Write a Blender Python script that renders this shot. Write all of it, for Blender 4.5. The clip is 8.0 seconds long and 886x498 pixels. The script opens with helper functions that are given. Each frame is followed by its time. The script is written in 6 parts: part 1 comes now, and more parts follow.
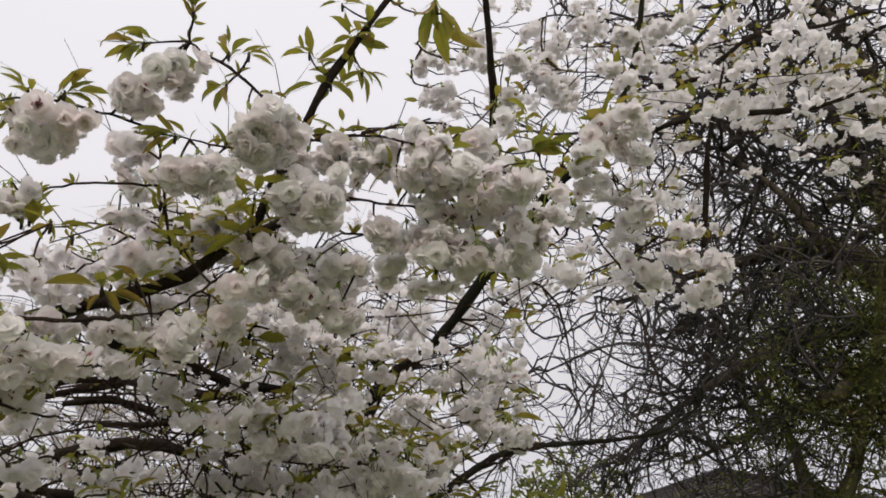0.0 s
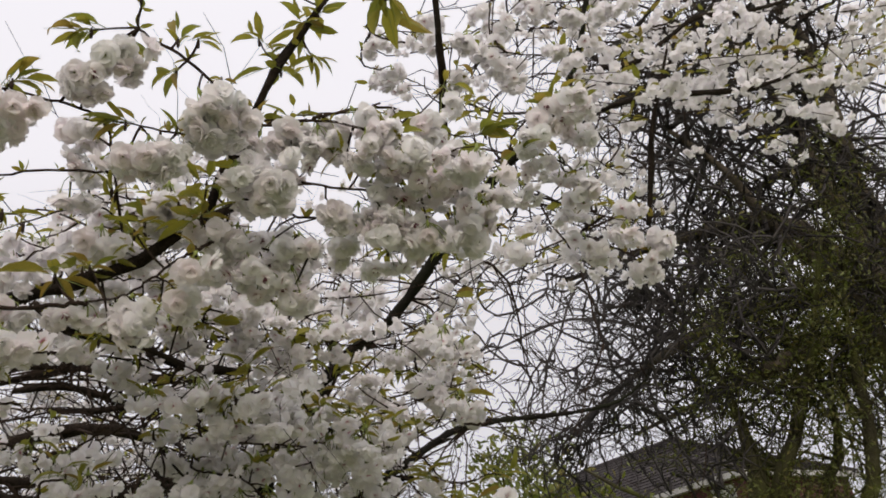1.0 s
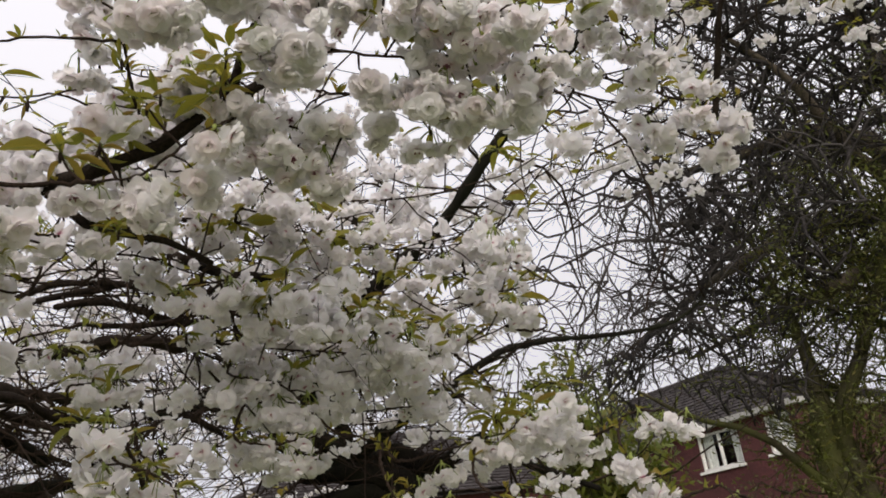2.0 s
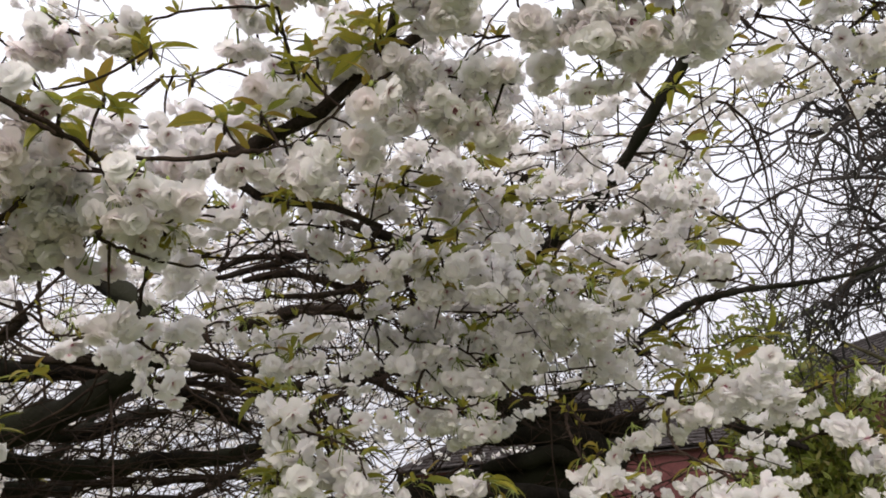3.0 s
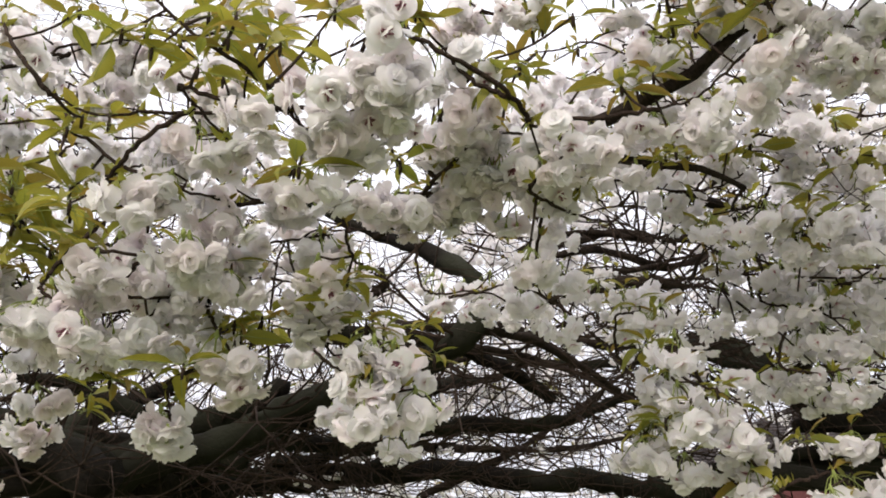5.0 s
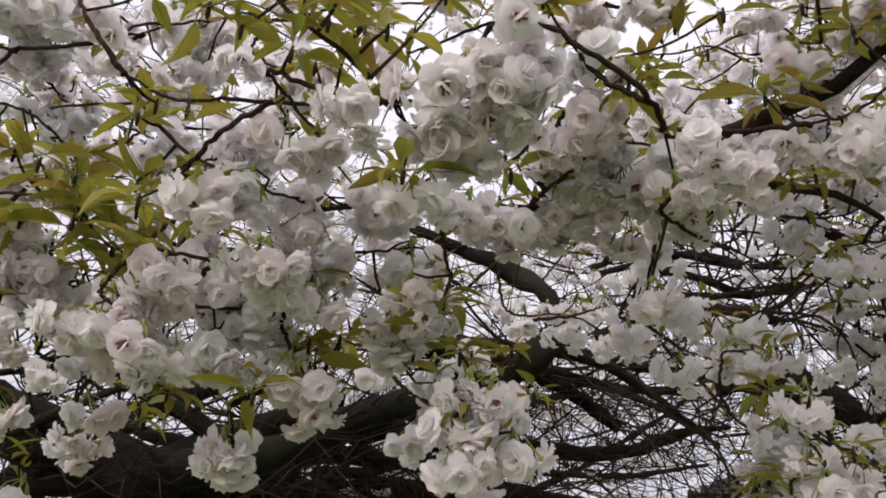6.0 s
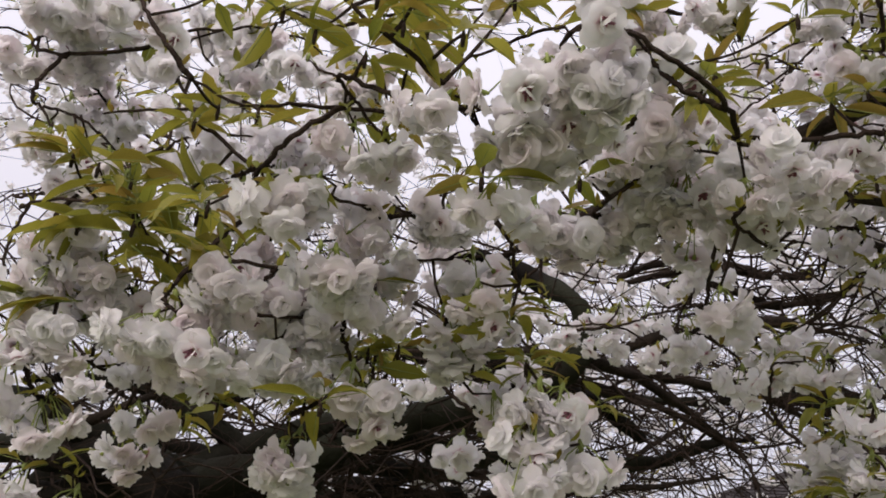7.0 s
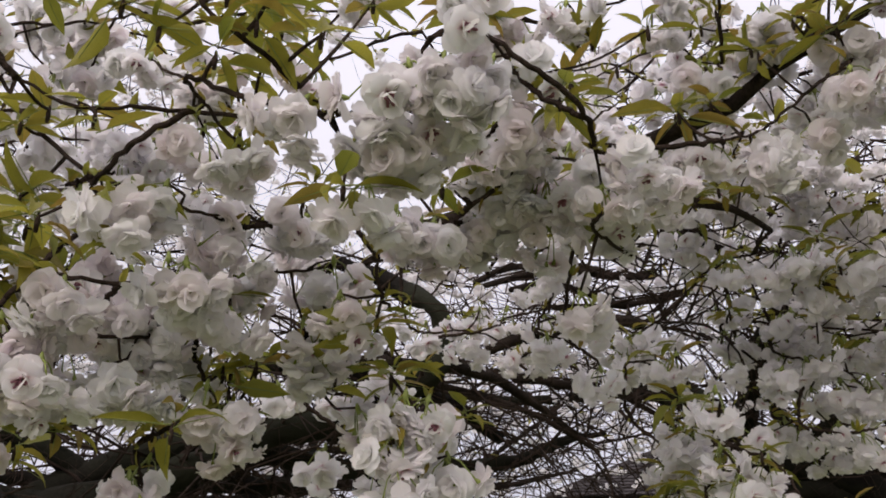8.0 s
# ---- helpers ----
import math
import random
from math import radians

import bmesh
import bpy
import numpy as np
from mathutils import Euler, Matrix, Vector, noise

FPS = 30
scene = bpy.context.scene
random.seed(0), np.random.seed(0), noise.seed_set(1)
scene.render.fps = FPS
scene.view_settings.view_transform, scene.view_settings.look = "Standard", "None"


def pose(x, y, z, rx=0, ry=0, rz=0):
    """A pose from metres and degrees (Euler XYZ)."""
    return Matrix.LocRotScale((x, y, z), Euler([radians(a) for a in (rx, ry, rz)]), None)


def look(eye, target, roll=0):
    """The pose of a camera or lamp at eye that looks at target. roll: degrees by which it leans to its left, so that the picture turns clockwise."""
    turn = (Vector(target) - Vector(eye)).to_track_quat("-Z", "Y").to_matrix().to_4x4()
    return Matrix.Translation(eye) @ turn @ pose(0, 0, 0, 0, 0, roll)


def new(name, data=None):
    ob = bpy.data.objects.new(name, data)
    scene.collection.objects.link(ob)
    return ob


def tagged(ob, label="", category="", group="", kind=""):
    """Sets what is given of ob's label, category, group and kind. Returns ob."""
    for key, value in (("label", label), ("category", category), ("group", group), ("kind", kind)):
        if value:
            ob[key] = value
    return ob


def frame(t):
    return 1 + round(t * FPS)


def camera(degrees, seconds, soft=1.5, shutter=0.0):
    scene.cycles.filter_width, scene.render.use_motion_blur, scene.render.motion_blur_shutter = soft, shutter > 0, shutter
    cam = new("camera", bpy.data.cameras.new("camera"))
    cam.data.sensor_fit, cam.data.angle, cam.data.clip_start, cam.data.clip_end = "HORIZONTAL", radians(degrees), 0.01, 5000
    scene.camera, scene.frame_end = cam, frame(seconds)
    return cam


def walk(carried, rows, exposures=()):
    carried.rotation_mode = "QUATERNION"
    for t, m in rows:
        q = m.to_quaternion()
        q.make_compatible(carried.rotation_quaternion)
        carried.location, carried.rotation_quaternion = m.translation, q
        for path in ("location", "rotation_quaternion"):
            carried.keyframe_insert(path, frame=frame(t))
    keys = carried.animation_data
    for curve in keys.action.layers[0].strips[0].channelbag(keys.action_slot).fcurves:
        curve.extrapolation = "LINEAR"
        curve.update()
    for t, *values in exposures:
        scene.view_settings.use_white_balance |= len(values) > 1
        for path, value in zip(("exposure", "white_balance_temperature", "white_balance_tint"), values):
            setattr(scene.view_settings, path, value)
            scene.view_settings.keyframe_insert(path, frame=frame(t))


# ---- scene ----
cam = camera(56.6, 8.0, soft=1.8)
PATH = [
    (0, (0.0, 0.0, 1.6), (0.607, 1.648, 2.557), -6.0),
    (0.5, (-0.004, -0.031, 1.608), (0.681, 1.586, 2.566), -7.6),
    (1, (-0.007, -0.026, 1.59), (0.71, 1.61, 2.489), -8.4),
    (1.2, (-0.007, -0.001, 1.576), (0.719, 1.658, 2.424), -8.8),
    (2.3, (0.052, 0.129, 1.589), (0.556, 1.912, 2.342), -6.8),
    (2.5, (0.056, 0.143, 1.596), (0.465, 1.955, 2.335), -6.4),
    (3, (0.049, 0.166, 1.598), (0.248, 2.019, 2.325), -6.2),
    (3.5, (0.022, 0.149, 1.599), (0.022, 2.014, 2.323), -4.8),
    (4, (-0.051, 0.134, 1.574), (-0.273, 1.982, 2.306), -2.7),
    (4.5, (-0.091, 0.127, 1.554), (-0.421, 1.957, 2.291), -1.3),
    (5, (-0.119, 0.122, 1.547), (-0.5, 1.941, 2.288), -0.0),
    (5.2, (-0.135, 0.113, 1.545), (-0.526, 1.93, 2.285), 0.5),
    (6.3, (-0.216, 0.224, 1.609), (-0.733, 2.001, 2.368), 5.6),
    (6.5, (-0.227, 0.22, 1.6), (-0.752, 1.992, 2.364), 5.7),
    (7, (-0.255, 0.201, 1.597), (-0.749, 1.979, 2.367), 4.9),
    (7.5, (-0.284, 0.195, 1.605), (-0.593, 2.01, 2.386), 2.2),
    (8, (-0.265, 0.218, 1.61), (-0.412, 2.049, 2.402), -0.4),
]
EXPOSURES = [(0.0, -0.5, 7330, 15), (1.0, -0.42, 7330, 15), (2.5, -0.2, 7300, 15), (3.5, 0.14, 7180, 14.5), (4.5, 0.29, 7180, 14.5), (5.2, 0.22, 7180, 15), (6.3, -0.33, 7020, 20.5), (8.0, -0.34, 7020, 20.5)]
walk(cam, [(t, look(eye, target, roll)) for t, eye, target, roll in PATH], EXPOSURES)

# ---- sky and light: a bright overcast day ----
SKY_STRENGTH, SUN_STRENGTH = 1.0, 2.6
world = bpy.data.worlds.new("overcast_sky")
scene.world = world
world.use_nodes = True
wn, wl = world.node_tree.nodes, world.node_tree.links
wn.clear()
w_out = wn.new("ShaderNodeOutputWorld")
w_bg = wn.new("ShaderNodeBackground")
w_sky = wn.new("ShaderNodeTexSky")
w_sky.sky_type = "NISHITA"
w_sky.sun_disc = False
w_sky.sun_elevation, w_sky.sun_rotation = radians(32), radians(197)
w_dim = wn.new("ShaderNodeVectorMath")
w_dim.operation = "SCALE"
w_dim.inputs["Scale"].default_value = 0.1
w_coord = wn.new("ShaderNodeTexCoord")
w_sep = wn.new("ShaderNodeSeparateXYZ")
w_noise = wn.new("ShaderNodeTexNoise")
w_noise.inputs["Scale"].default_value = 2.2
w_noise.inputs["Detail"].default_value = 4
w_add = wn.new("ShaderNodeMath")
w_add.operation = "MULTIPLY_ADD"
w_add.inputs[1].default_value = 0.09
w_ramp = wn.new("ShaderNodeValToRGB")
w_ramp.color_ramp.elements[0].position, w_ramp.color_ramp.elements[0].color = 0.04, (0.77, 0.82, 0.985, 1)
w_ramp.color_ramp.elements[1].position, w_ramp.color_ramp.elements[1].color = 0.97, (2.05, 2.12, 2.26, 1)
for at, colour in ((0.36, (1.06, 1.12, 1.27, 1)), (0.6, (1.23, 1.31, 1.49, 1)), (0.78, (1.28, 1.37, 1.56, 1))):
    w_ramp.color_ramp.elements.new(at).color = colour
w_mix = wn.new("ShaderNodeMix")
w_mix.data_type = "RGBA"
w_mix.inputs[0].default_value = 0.88
wl.new(w_coord.outputs["Generated"], w_sep.inputs[0])
wl.new(w_coord.outputs["Generated"], w_noise.inputs["Vector"])
wl.new(w_noise.outputs["Fac"], w_add.inputs[0])
wl.new(w_sep.outputs["Z"], w_add.inputs[2])
wl.new(w_add.outputs[0], w_ramp.inputs[0])
wl.new(w_sky.outputs[0], w_dim.inputs[0])
wl.new(w_dim.outputs[0], w_mix.inputs[6])
wl.new(w_ramp.outputs[0], w_mix.inputs[7])
wl.new(w_mix.outputs[2], w_bg.inputs[0])
w_bg.inputs[1].default_value = SKY_STRENGTH
wl.new(w_bg.outputs[0], w_out.inputs[0])

sun_lamp = bpy.data.lights.new("sun", "SUN")
sun_lamp.energy, sun_lamp.angle, sun_lamp.color = SUN_STRENGTH, radians(35), (1.0, 0.96, 0.89)
sun = new("sun", sun_lamp)
sun.matrix_world = Matrix.Translation((-8, -14, 30)) @ Vector((5, 19, -12.5)).to_track_quat("-Z", "Y").to_matrix().to_4x4()


# ---- materials ----
def material(name, rough=0.6, specular=0.3):
    m = bpy.data.materials.new(name)
    m.use_nodes = True
    b = m.node_tree.nodes["Principled BSDF"]
    b.inputs["Roughness"].default_value = rough
    b.inputs["Specular IOR Level"].default_value = specular
    return m, m.node_tree.nodes, m.node_tree.links, b


def node(nodes, kind, **values):
    n = nodes.new(kind)
    for key, value in values.items():
        n.inputs[key.replace("_", " ")].default_value = value
    return n


def ramp(nodes, *stops):
    n = nodes.new("ShaderNodeValToRGB")
    e = n.color_ramp.elements
    for i, (at, colour) in enumerate(stops):
        s = e[i] if i < 2 else e.new(at)
        s.position, s.color = at, (*colour, 1)
    return n


def mixed(nodes, links, kind, fac, a, b):
    n = nodes.new("ShaderNodeMix")
    n.data_type, n.blend_type = "RGBA", kind
    for socket, value in ((n.inputs[0], fac), (n.inputs[6], a), (n.inputs[7], b)):
        if isinstance(value, (int, float)):
            socket.default_value = value
        elif isinstance(value, tuple):
            socket.default_value = (*value, 1)
        else:
            links.new(value, socket)
    return n.outputs[2]


def bumped(nodes, links, bsdf, height, strength, distance):
    n = node(nodes, "ShaderNodeBump", Strength=strength, Distance=distance)
    links.new(height, n.inputs["Height"])
    links.new(n.outputs[0], bsdf.inputs["Normal"])


def thin(m, nodes, links, bsdf, colour, share):
    """Lets light through a petal or leaf."""
    t = nodes.new("ShaderNodeBsdfTranslucent")
    links.new(colour, t.inputs["Color"])
    mix = nodes.new("ShaderNodeMixShader")
    mix.inputs[0].default_value = share
    links.new(bsdf.outputs[0], mix.inputs[1])
    links.new(t.outputs[0], mix.inputs[2])
    links.new(mix.outputs[0], nodes["Material Output"].inputs["Surface"])


def petal_material():
    m, n, l, b = material("white_petal", 0.7, 0.12)
    island, thing = n.new("ShaderNodeNewGeometry"), n.new("ShaderNodeObjectInfo")
    tints = ramp(n, (0.0, (0.92, 0.895, 0.915)), (1.0, (0.915, 0.915, 0.91)), (0.35, (0.93, 0.925, 0.945)), (0.7, (0.935, 0.905, 0.925)))
    l.new(island.outputs["Random Per Island"], tints.inputs[0])
    whole = ramp(n, (0.0, (1.0, 0.96, 0.96)), (1.0, (0.985, 1.0, 0.985)), (0.5, (1, 1, 1)))
    l.new(thing.outputs["Random"], whole.inputs[0])
    col = mixed(n, l, "MULTIPLY", 1.0, tints.outputs[0], whole.outputs[0])
    along = n.new("ShaderNodeAttribute")
    along.attribute_name = "along"
    base = ramp(n, (0.0, (0.4, 0.12, 0.17)), (0.45, (1, 1, 1)), (0.12, (0.62, 0.33, 0.4)), (0.26, (0.95, 0.9, 0.88)))
    l.new(along.outputs["Fac"], base.inputs[0])
    col = mixed(n, l, "MULTIPLY", 1.0, col, base.outputs[0])
    coord = n.new("ShaderNodeTexCoord")
    veins = node(n, "ShaderNodeTexNoise", Scale=260.0, Detail=3.0)
    l.new(coord.outputs["Object"], veins.inputs["Vector"])
    col = mixed(n, l, "MULTIPLY", 0.05, col, veins.outputs["Color"])
    l.new(col, b.inputs["Base Color"])
    bumped(n, l, b, veins.outputs["Fac"], 0.15, 0.0005)
    thin(m, n, l, b, col, 0.6)
    return m


def leaf_material(name, young, old, bronze, share=0.4):
    m, n, l, b = material(name, 0.42, 0.4)
    island, thing = n.new("ShaderNodeNewGeometry"), n.new("ShaderNodeObjectInfo")
    pick = node(n, "ShaderNodeMath")
    pick.operation = "ADD"
    l.new(island.outputs["Random Per Island"], pick.inputs[0])
    l.new(thing.outputs["Random"], pick.inputs[1])
    wrap = n.new("ShaderNodeMath")
    wrap.operation = "FRACT"
    l.new(pick.outputs[0], wrap.inputs[0])
    tint = ramp(n, (0.0, old), (1.0, bronze), (0.4, young), (0.65, young))
    l.new(wrap.outputs[0], tint.inputs[0])
    coord = n.new("ShaderNodeTexCoord")
    spots = node(n, "ShaderNodeTexNoise", Scale=90.0, Detail=4.0)
    l.new(coord.outputs["Object"], spots.inputs["Vector"])
    shade = ramp(n, (0.3, (0.75, 0.75, 0.7)), (0.7, (1.15, 1.12, 1.05)))
    l.new(spots.outputs["Fac"], shade.inputs[0])
    col = mixed(n, l, "MULTIPLY", 1.0, tint.outputs[0], shade.outputs[0])
    l.new(col, b.inputs["Base Color"])
    bumped(n, l, b, spots.outputs["Fac"], 0.3, 0.001)
    thin(m, n, l, b, col, share)
    return m


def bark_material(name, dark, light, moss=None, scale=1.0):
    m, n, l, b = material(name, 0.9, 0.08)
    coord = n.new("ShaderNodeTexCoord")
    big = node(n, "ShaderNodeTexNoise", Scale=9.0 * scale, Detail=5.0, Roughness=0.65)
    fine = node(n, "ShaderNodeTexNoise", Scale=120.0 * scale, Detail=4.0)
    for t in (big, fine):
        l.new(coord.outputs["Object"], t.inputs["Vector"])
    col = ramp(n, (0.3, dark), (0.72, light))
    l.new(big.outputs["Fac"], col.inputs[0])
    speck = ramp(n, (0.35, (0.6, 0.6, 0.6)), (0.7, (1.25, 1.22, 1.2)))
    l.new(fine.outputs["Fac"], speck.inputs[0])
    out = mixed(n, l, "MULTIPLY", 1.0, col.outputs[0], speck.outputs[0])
    if moss:
        patch = node(n, "ShaderNodeTexNoise", Scale=4.0 * scale, Detail=6.0)
        l.new(coord.outputs["Object"], patch.inputs["Vector"])
        where = ramp(n, (0.42, (0, 0, 0)), (0.6, (1, 1, 1)))
        l.new(patch.outputs["Fac"], where.inputs[0])
        out = mixed(n, l, "MIX", where.outputs[0], out, moss)
    l.new(out, b.inputs["Base Color"])
    both = mixed(n, l, "ADD", 0.5, big.outputs["Color"], fine.outputs["Color"])
    bumped(n, l, b, both, 1.0, 0.009)
    return m


def plain_material(name, colour, rough=0.6, spread=0.15, scale=20.0, specular=0.3, bump=0.002):
    m, n, l, b = material(name, rough, specular)
    coord = n.new("ShaderNodeTexCoord")
    noise_a = node(n, "ShaderNodeTexNoise", Scale=scale, Detail=6.0)
    noise_b = node(n, "ShaderNodeTexNoise", Scale=scale * 0.12, Detail=3.0)
    for t in (noise_a, noise_b):
        l.new(coord.outputs["Object"], t.inputs["Vector"])
    lo, hi = tuple(c * (1 - spread) for c in colour), tuple(min(1.0, c * (1 + spread)) for c in colour)
    col = ramp(n, (0.3, lo), (0.7, hi))
    l.new(noise_a.outputs["Fac"], col.inputs[0])
    stain = ramp(n, (0.35, (0.85, 0.85, 0.85)), (0.65, (1.05, 1.05, 1.05)))
    l.new(noise_b.outputs["Fac"], stain.inputs[0])
    island, thing = n.new("ShaderNodeNewGeometry"), n.new("ShaderNodeObjectInfo")
    piece = ramp(n, (0.0, (0.8, 0.8, 0.8)), (1.0, (1.1, 1.1, 1.1)))
    pick = n.new("ShaderNodeMath")
    pick.operation = "ADD"
    l.new(island.outputs["Random Per Island"], pick.inputs[0])
    l.new(thing.outputs["Random"], pick.inputs[1])
    wrap = n.new("ShaderNodeMath")
    wrap.operation = "FRACT"
    l.new(pick.outputs[0], wrap.inputs[0])
    l.new(wrap.outputs[0], piece.inputs[0])
    out = mixed(n, l, "MULTIPLY", 1.0, col.outputs[0], stain.outputs[0])
    out = mixed(n, l, "MULTIPLY", 1.0, out, piece.outputs[0])
    l.new(out, b.inputs["Base Color"])
    bumped(n, l, b, noise_a.outputs["Fac"], 0.4, bump)
    return m


PETAL = petal_material()
EYE = plain_material("petal_eye", (0.3, 0.12, 0.16), 0.7, 0.4, 300.0)
STALK = plain_material("green_stalk", (0.22, 0.27, 0.07), 0.5, 0.25, 80.0)
LEAF = leaf_material("young_cherry_leaf", (0.3, 0.285, 0.045), (0.19, 0.215, 0.036), (0.28, 0.195, 0.045), 0.52)
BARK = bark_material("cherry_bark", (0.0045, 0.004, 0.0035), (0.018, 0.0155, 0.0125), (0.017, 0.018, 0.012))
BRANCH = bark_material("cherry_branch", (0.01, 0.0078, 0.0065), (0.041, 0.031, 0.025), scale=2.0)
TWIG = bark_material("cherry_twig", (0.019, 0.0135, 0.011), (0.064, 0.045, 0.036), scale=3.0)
GREY_BARK = bark_material("bare_tree_bark", (0.05, 0.043, 0.035), (0.17, 0.145, 0.115))
GREY_TWIG = bark_material("bare_tree_twig", (0.026, 0.0245, 0.026), (0.095, 0.088, 0.088), scale=2.0)
MOSSY = bark_material("mossy_bark", (0.03, 0.028, 0.018), (0.085, 0.078, 0.05), (0.07, 0.075, 0.026))
FRESH = leaf_material("fresh_green_leaf", (0.125, 0.15, 0.033), (0.075, 0.1, 0.025), (0.14, 0.12, 0.035))
LAUREL = leaf_material("laurel_leaf", (0.15, 0.185, 0.03), (0.08, 0.11, 0.022), (0.17, 0.14, 0.035), 0.35)
BRICK = plain_material("red_brick", (0.084, 0.028, 0.03), 0.85, 0.2, 18.0)
TILE = plain_material("roof_tile", (0.056, 0.05, 0.052), 0.85, 0.3, 6.0, 0.1)
GUTTER_PAINT = plain_material("weathered_gutter", (0.4, 0.4, 0.39), 0.5, 0.2, 8.0)
WHITE_PAINT = plain_material("white_paint", (0.78, 0.78, 0.77), 0.4, 0.05, 15.0)
CURTAIN = plain_material("net_curtain", (0.7, 0.7, 0.68), 0.8, 0.1, 12.0)
GRASS = plain_material("lawn", (0.15, 0.17, 0.07), 0.9, 0.4, 3.0)
GLASS, _n, _l, _b = material("window_glass", 0.03, 0.5)
_b.inputs["Base Color"].default_value = (0.9, 0.94, 0.94, 1)
_b.inputs["Transmission Weight"].default_value = 1.0
_b.inputs["IOR"].default_value = 1.2


# ---- mesh tools ----
rng = np.random.default_rng(11)


class Heap:
    """Gathers corners and faces of many small pieces for one mesh."""

    def __init__(self):
        self.v, self.f, self.m, self.a, self.count = [], [], [], [], 0

    def add(self, verts, quads, slot=0, along=None):
        verts = np.asarray(verts, float)
        self.v.append(verts)
        self.f.append(np.asarray(quads, int) + self.count)
        slot = np.asarray(slot)
        self.m.append(np.full(len(quads), slot) if slot.ndim == 0 else slot)
        self.a.append(np.ones(len(verts)) if along is None else np.asarray(along, float))
        self.count += len(verts)

    def arrays(self):
        return np.concatenate(self.v), np.concatenate(self.f), np.concatenate(self.m), np.concatenate(self.a)

    def mesh(self, name, materials, smooth=True):
        v, f, m, a = self.arrays()
        me = bpy.data.meshes.new(name)
        triangle = f[:, 2] == f[:, 3]
        sizes = np.where(triangle, 3, 4)
        loops = f.ravel()[~(np.arange(4)[None] == 3 * triangle[:, None]).ravel() | ~np.repeat(triangle, 4)]
        me.vertices.add(len(v))
        me.vertices.foreach_set("co", v.ravel())
        me.loops.add(len(loops))
        me.loops.foreach_set("vertex_index", loops.astype(np.int32))
        me.polygons.add(len(f))
        me.polygons.foreach_set("loop_start", np.r_[0, np.cumsum(sizes)[:-1]].astype(np.int32))
        for mat in materials:
            me.materials.append(mat)
        me.polygons.foreach_set("material_index", m.astype(np.int32))
        me.polygons.foreach_set("use_smooth", np.full(len(f), smooth))
        attribute = me.attributes.new("along", "FLOAT", "POINT")
        attribute.data.foreach_set("value", a.astype(np.float32))
        me.update(calc_edges=True)
        me.validate()
        return me


def part(name, me, parent, label="", at=None, kind=""):
    ob = new(name, me)
    ob.parent = parent
    if at is not None:
        ob.matrix_local = at
    return tagged(ob, label, kind=kind)


def empty(name, label, category, at=(0, 0, 0), group="", kind=""):
    ob = new(name)
    ob.empty_display_size = 0.1
    ob.location = at
    return tagged(ob, label, category, group, kind)


def smooth_line(points, radii, step):
    """A Catmull-Rom line through the points, in steps of about that length."""
    p = np.asarray(points, float)
    r = np.asarray(radii, float)
    p = np.vstack([2 * p[0] - p[1], p, 2 * p[-1] - p[-2]])
    r = np.r_[r[0], r, r[-1]]
    line, width = [], []
    for i in range(1, len(p) - 2):
        n = max(1, int(np.linalg.norm(p[i + 1] - p[i]) / step))
        for t in np.arange(n) / n:
            w = 0.5 * np.array([-t + 2 * t**2 - t**3, 2 - 5 * t**2 + 3 * t**3, t + 4 * t**2 - 3 * t**3, t**3 - t**2])
            line.append(w @ p[i - 1 : i + 3])
            width.append(r[i] + (r[i + 1] - r[i]) * t)
    return np.array(line + [p[-2]]), np.array(width + [r[-2]])


def cut_corners(points, rounds=3):
    """A soft line that starts and ends with the points and rounds off the corners between."""
    p = np.asarray(points, float)
    for _ in range(rounds):
        q = np.empty((2 * len(p), 3))
        q[0], q[-1] = p[0], p[-1]
        q[1:-1:2] = 0.75 * p[:-1] + 0.25 * p[1:]
        q[2:-1:2] = 0.25 * p[:-1] + 0.75 * p[1:]
        p = q
    return p


def tube(heap, line, width, sides=6, slot=0, rough=0.0):
    line, width = np.asarray(line, float), np.asarray(width, float)
    ahead = np.gradient(line, axis=0)
    ahead /= np.linalg.norm(ahead, axis=1)[:, None] + 1e-9
    side = np.cross(ahead, (0.31, 0.17, 0.93))
    side /= np.linalg.norm(side, axis=1)[:, None] + 1e-9
    up = np.cross(side, ahead)
    turn = 2 * np.pi * np.arange(sides) / sides
    swell = width[:, None] * (1 + rough * rng.normal(size=(len(line), sides)))
    ring = line[:, None] + swell[..., None] * (np.cos(turn)[None, :, None] * side[:, None] + np.sin(turn)[None, :, None] * up[:, None])
    i, j = np.meshgrid(np.arange(len(line) - 1), np.arange(sides), indexing="ij")
    a, b = i * sides + j, i * sides + (j + 1) % sides
    quads = np.stack([a, b, b + sides, a + sides], -1).reshape(-1, 4)
    verts = np.vstack([ring.reshape(-1, 3), line[:1] - ahead[:1] * width[0] * 0.3, line[-1:] + ahead[-1:] * width[-1] * 0.8])
    n, k = len(line) * sides, np.arange(sides)
    first = np.stack([np.full(sides, n), (k + 1) % sides, k, k], -1)
    last = np.stack([np.full(sides, n + 1), n - sides + k, n - sides + (k + 1) % sides, n - sides + (k + 1) % sides], -1)
    heap.add(verts, np.vstack([quads, first, last]), slot)


def frame_to(direction, spin=0.0):
    """A turn that takes z to the direction, spun about it."""
    z = np.asarray(direction, float)
    z = z / np.linalg.norm(z)
    x = np.cross((0.0, 0.0, 1.0) if abs(z[2]) < 0.95 else (1.0, 0.0, 0.0), z)
    x /= np.linalg.norm(x)
    y = np.cross(z, x)
    c, s = np.cos(spin), np.sin(spin)
    return np.stack([c * x + s * y, -s * x + c * y, z], 1)


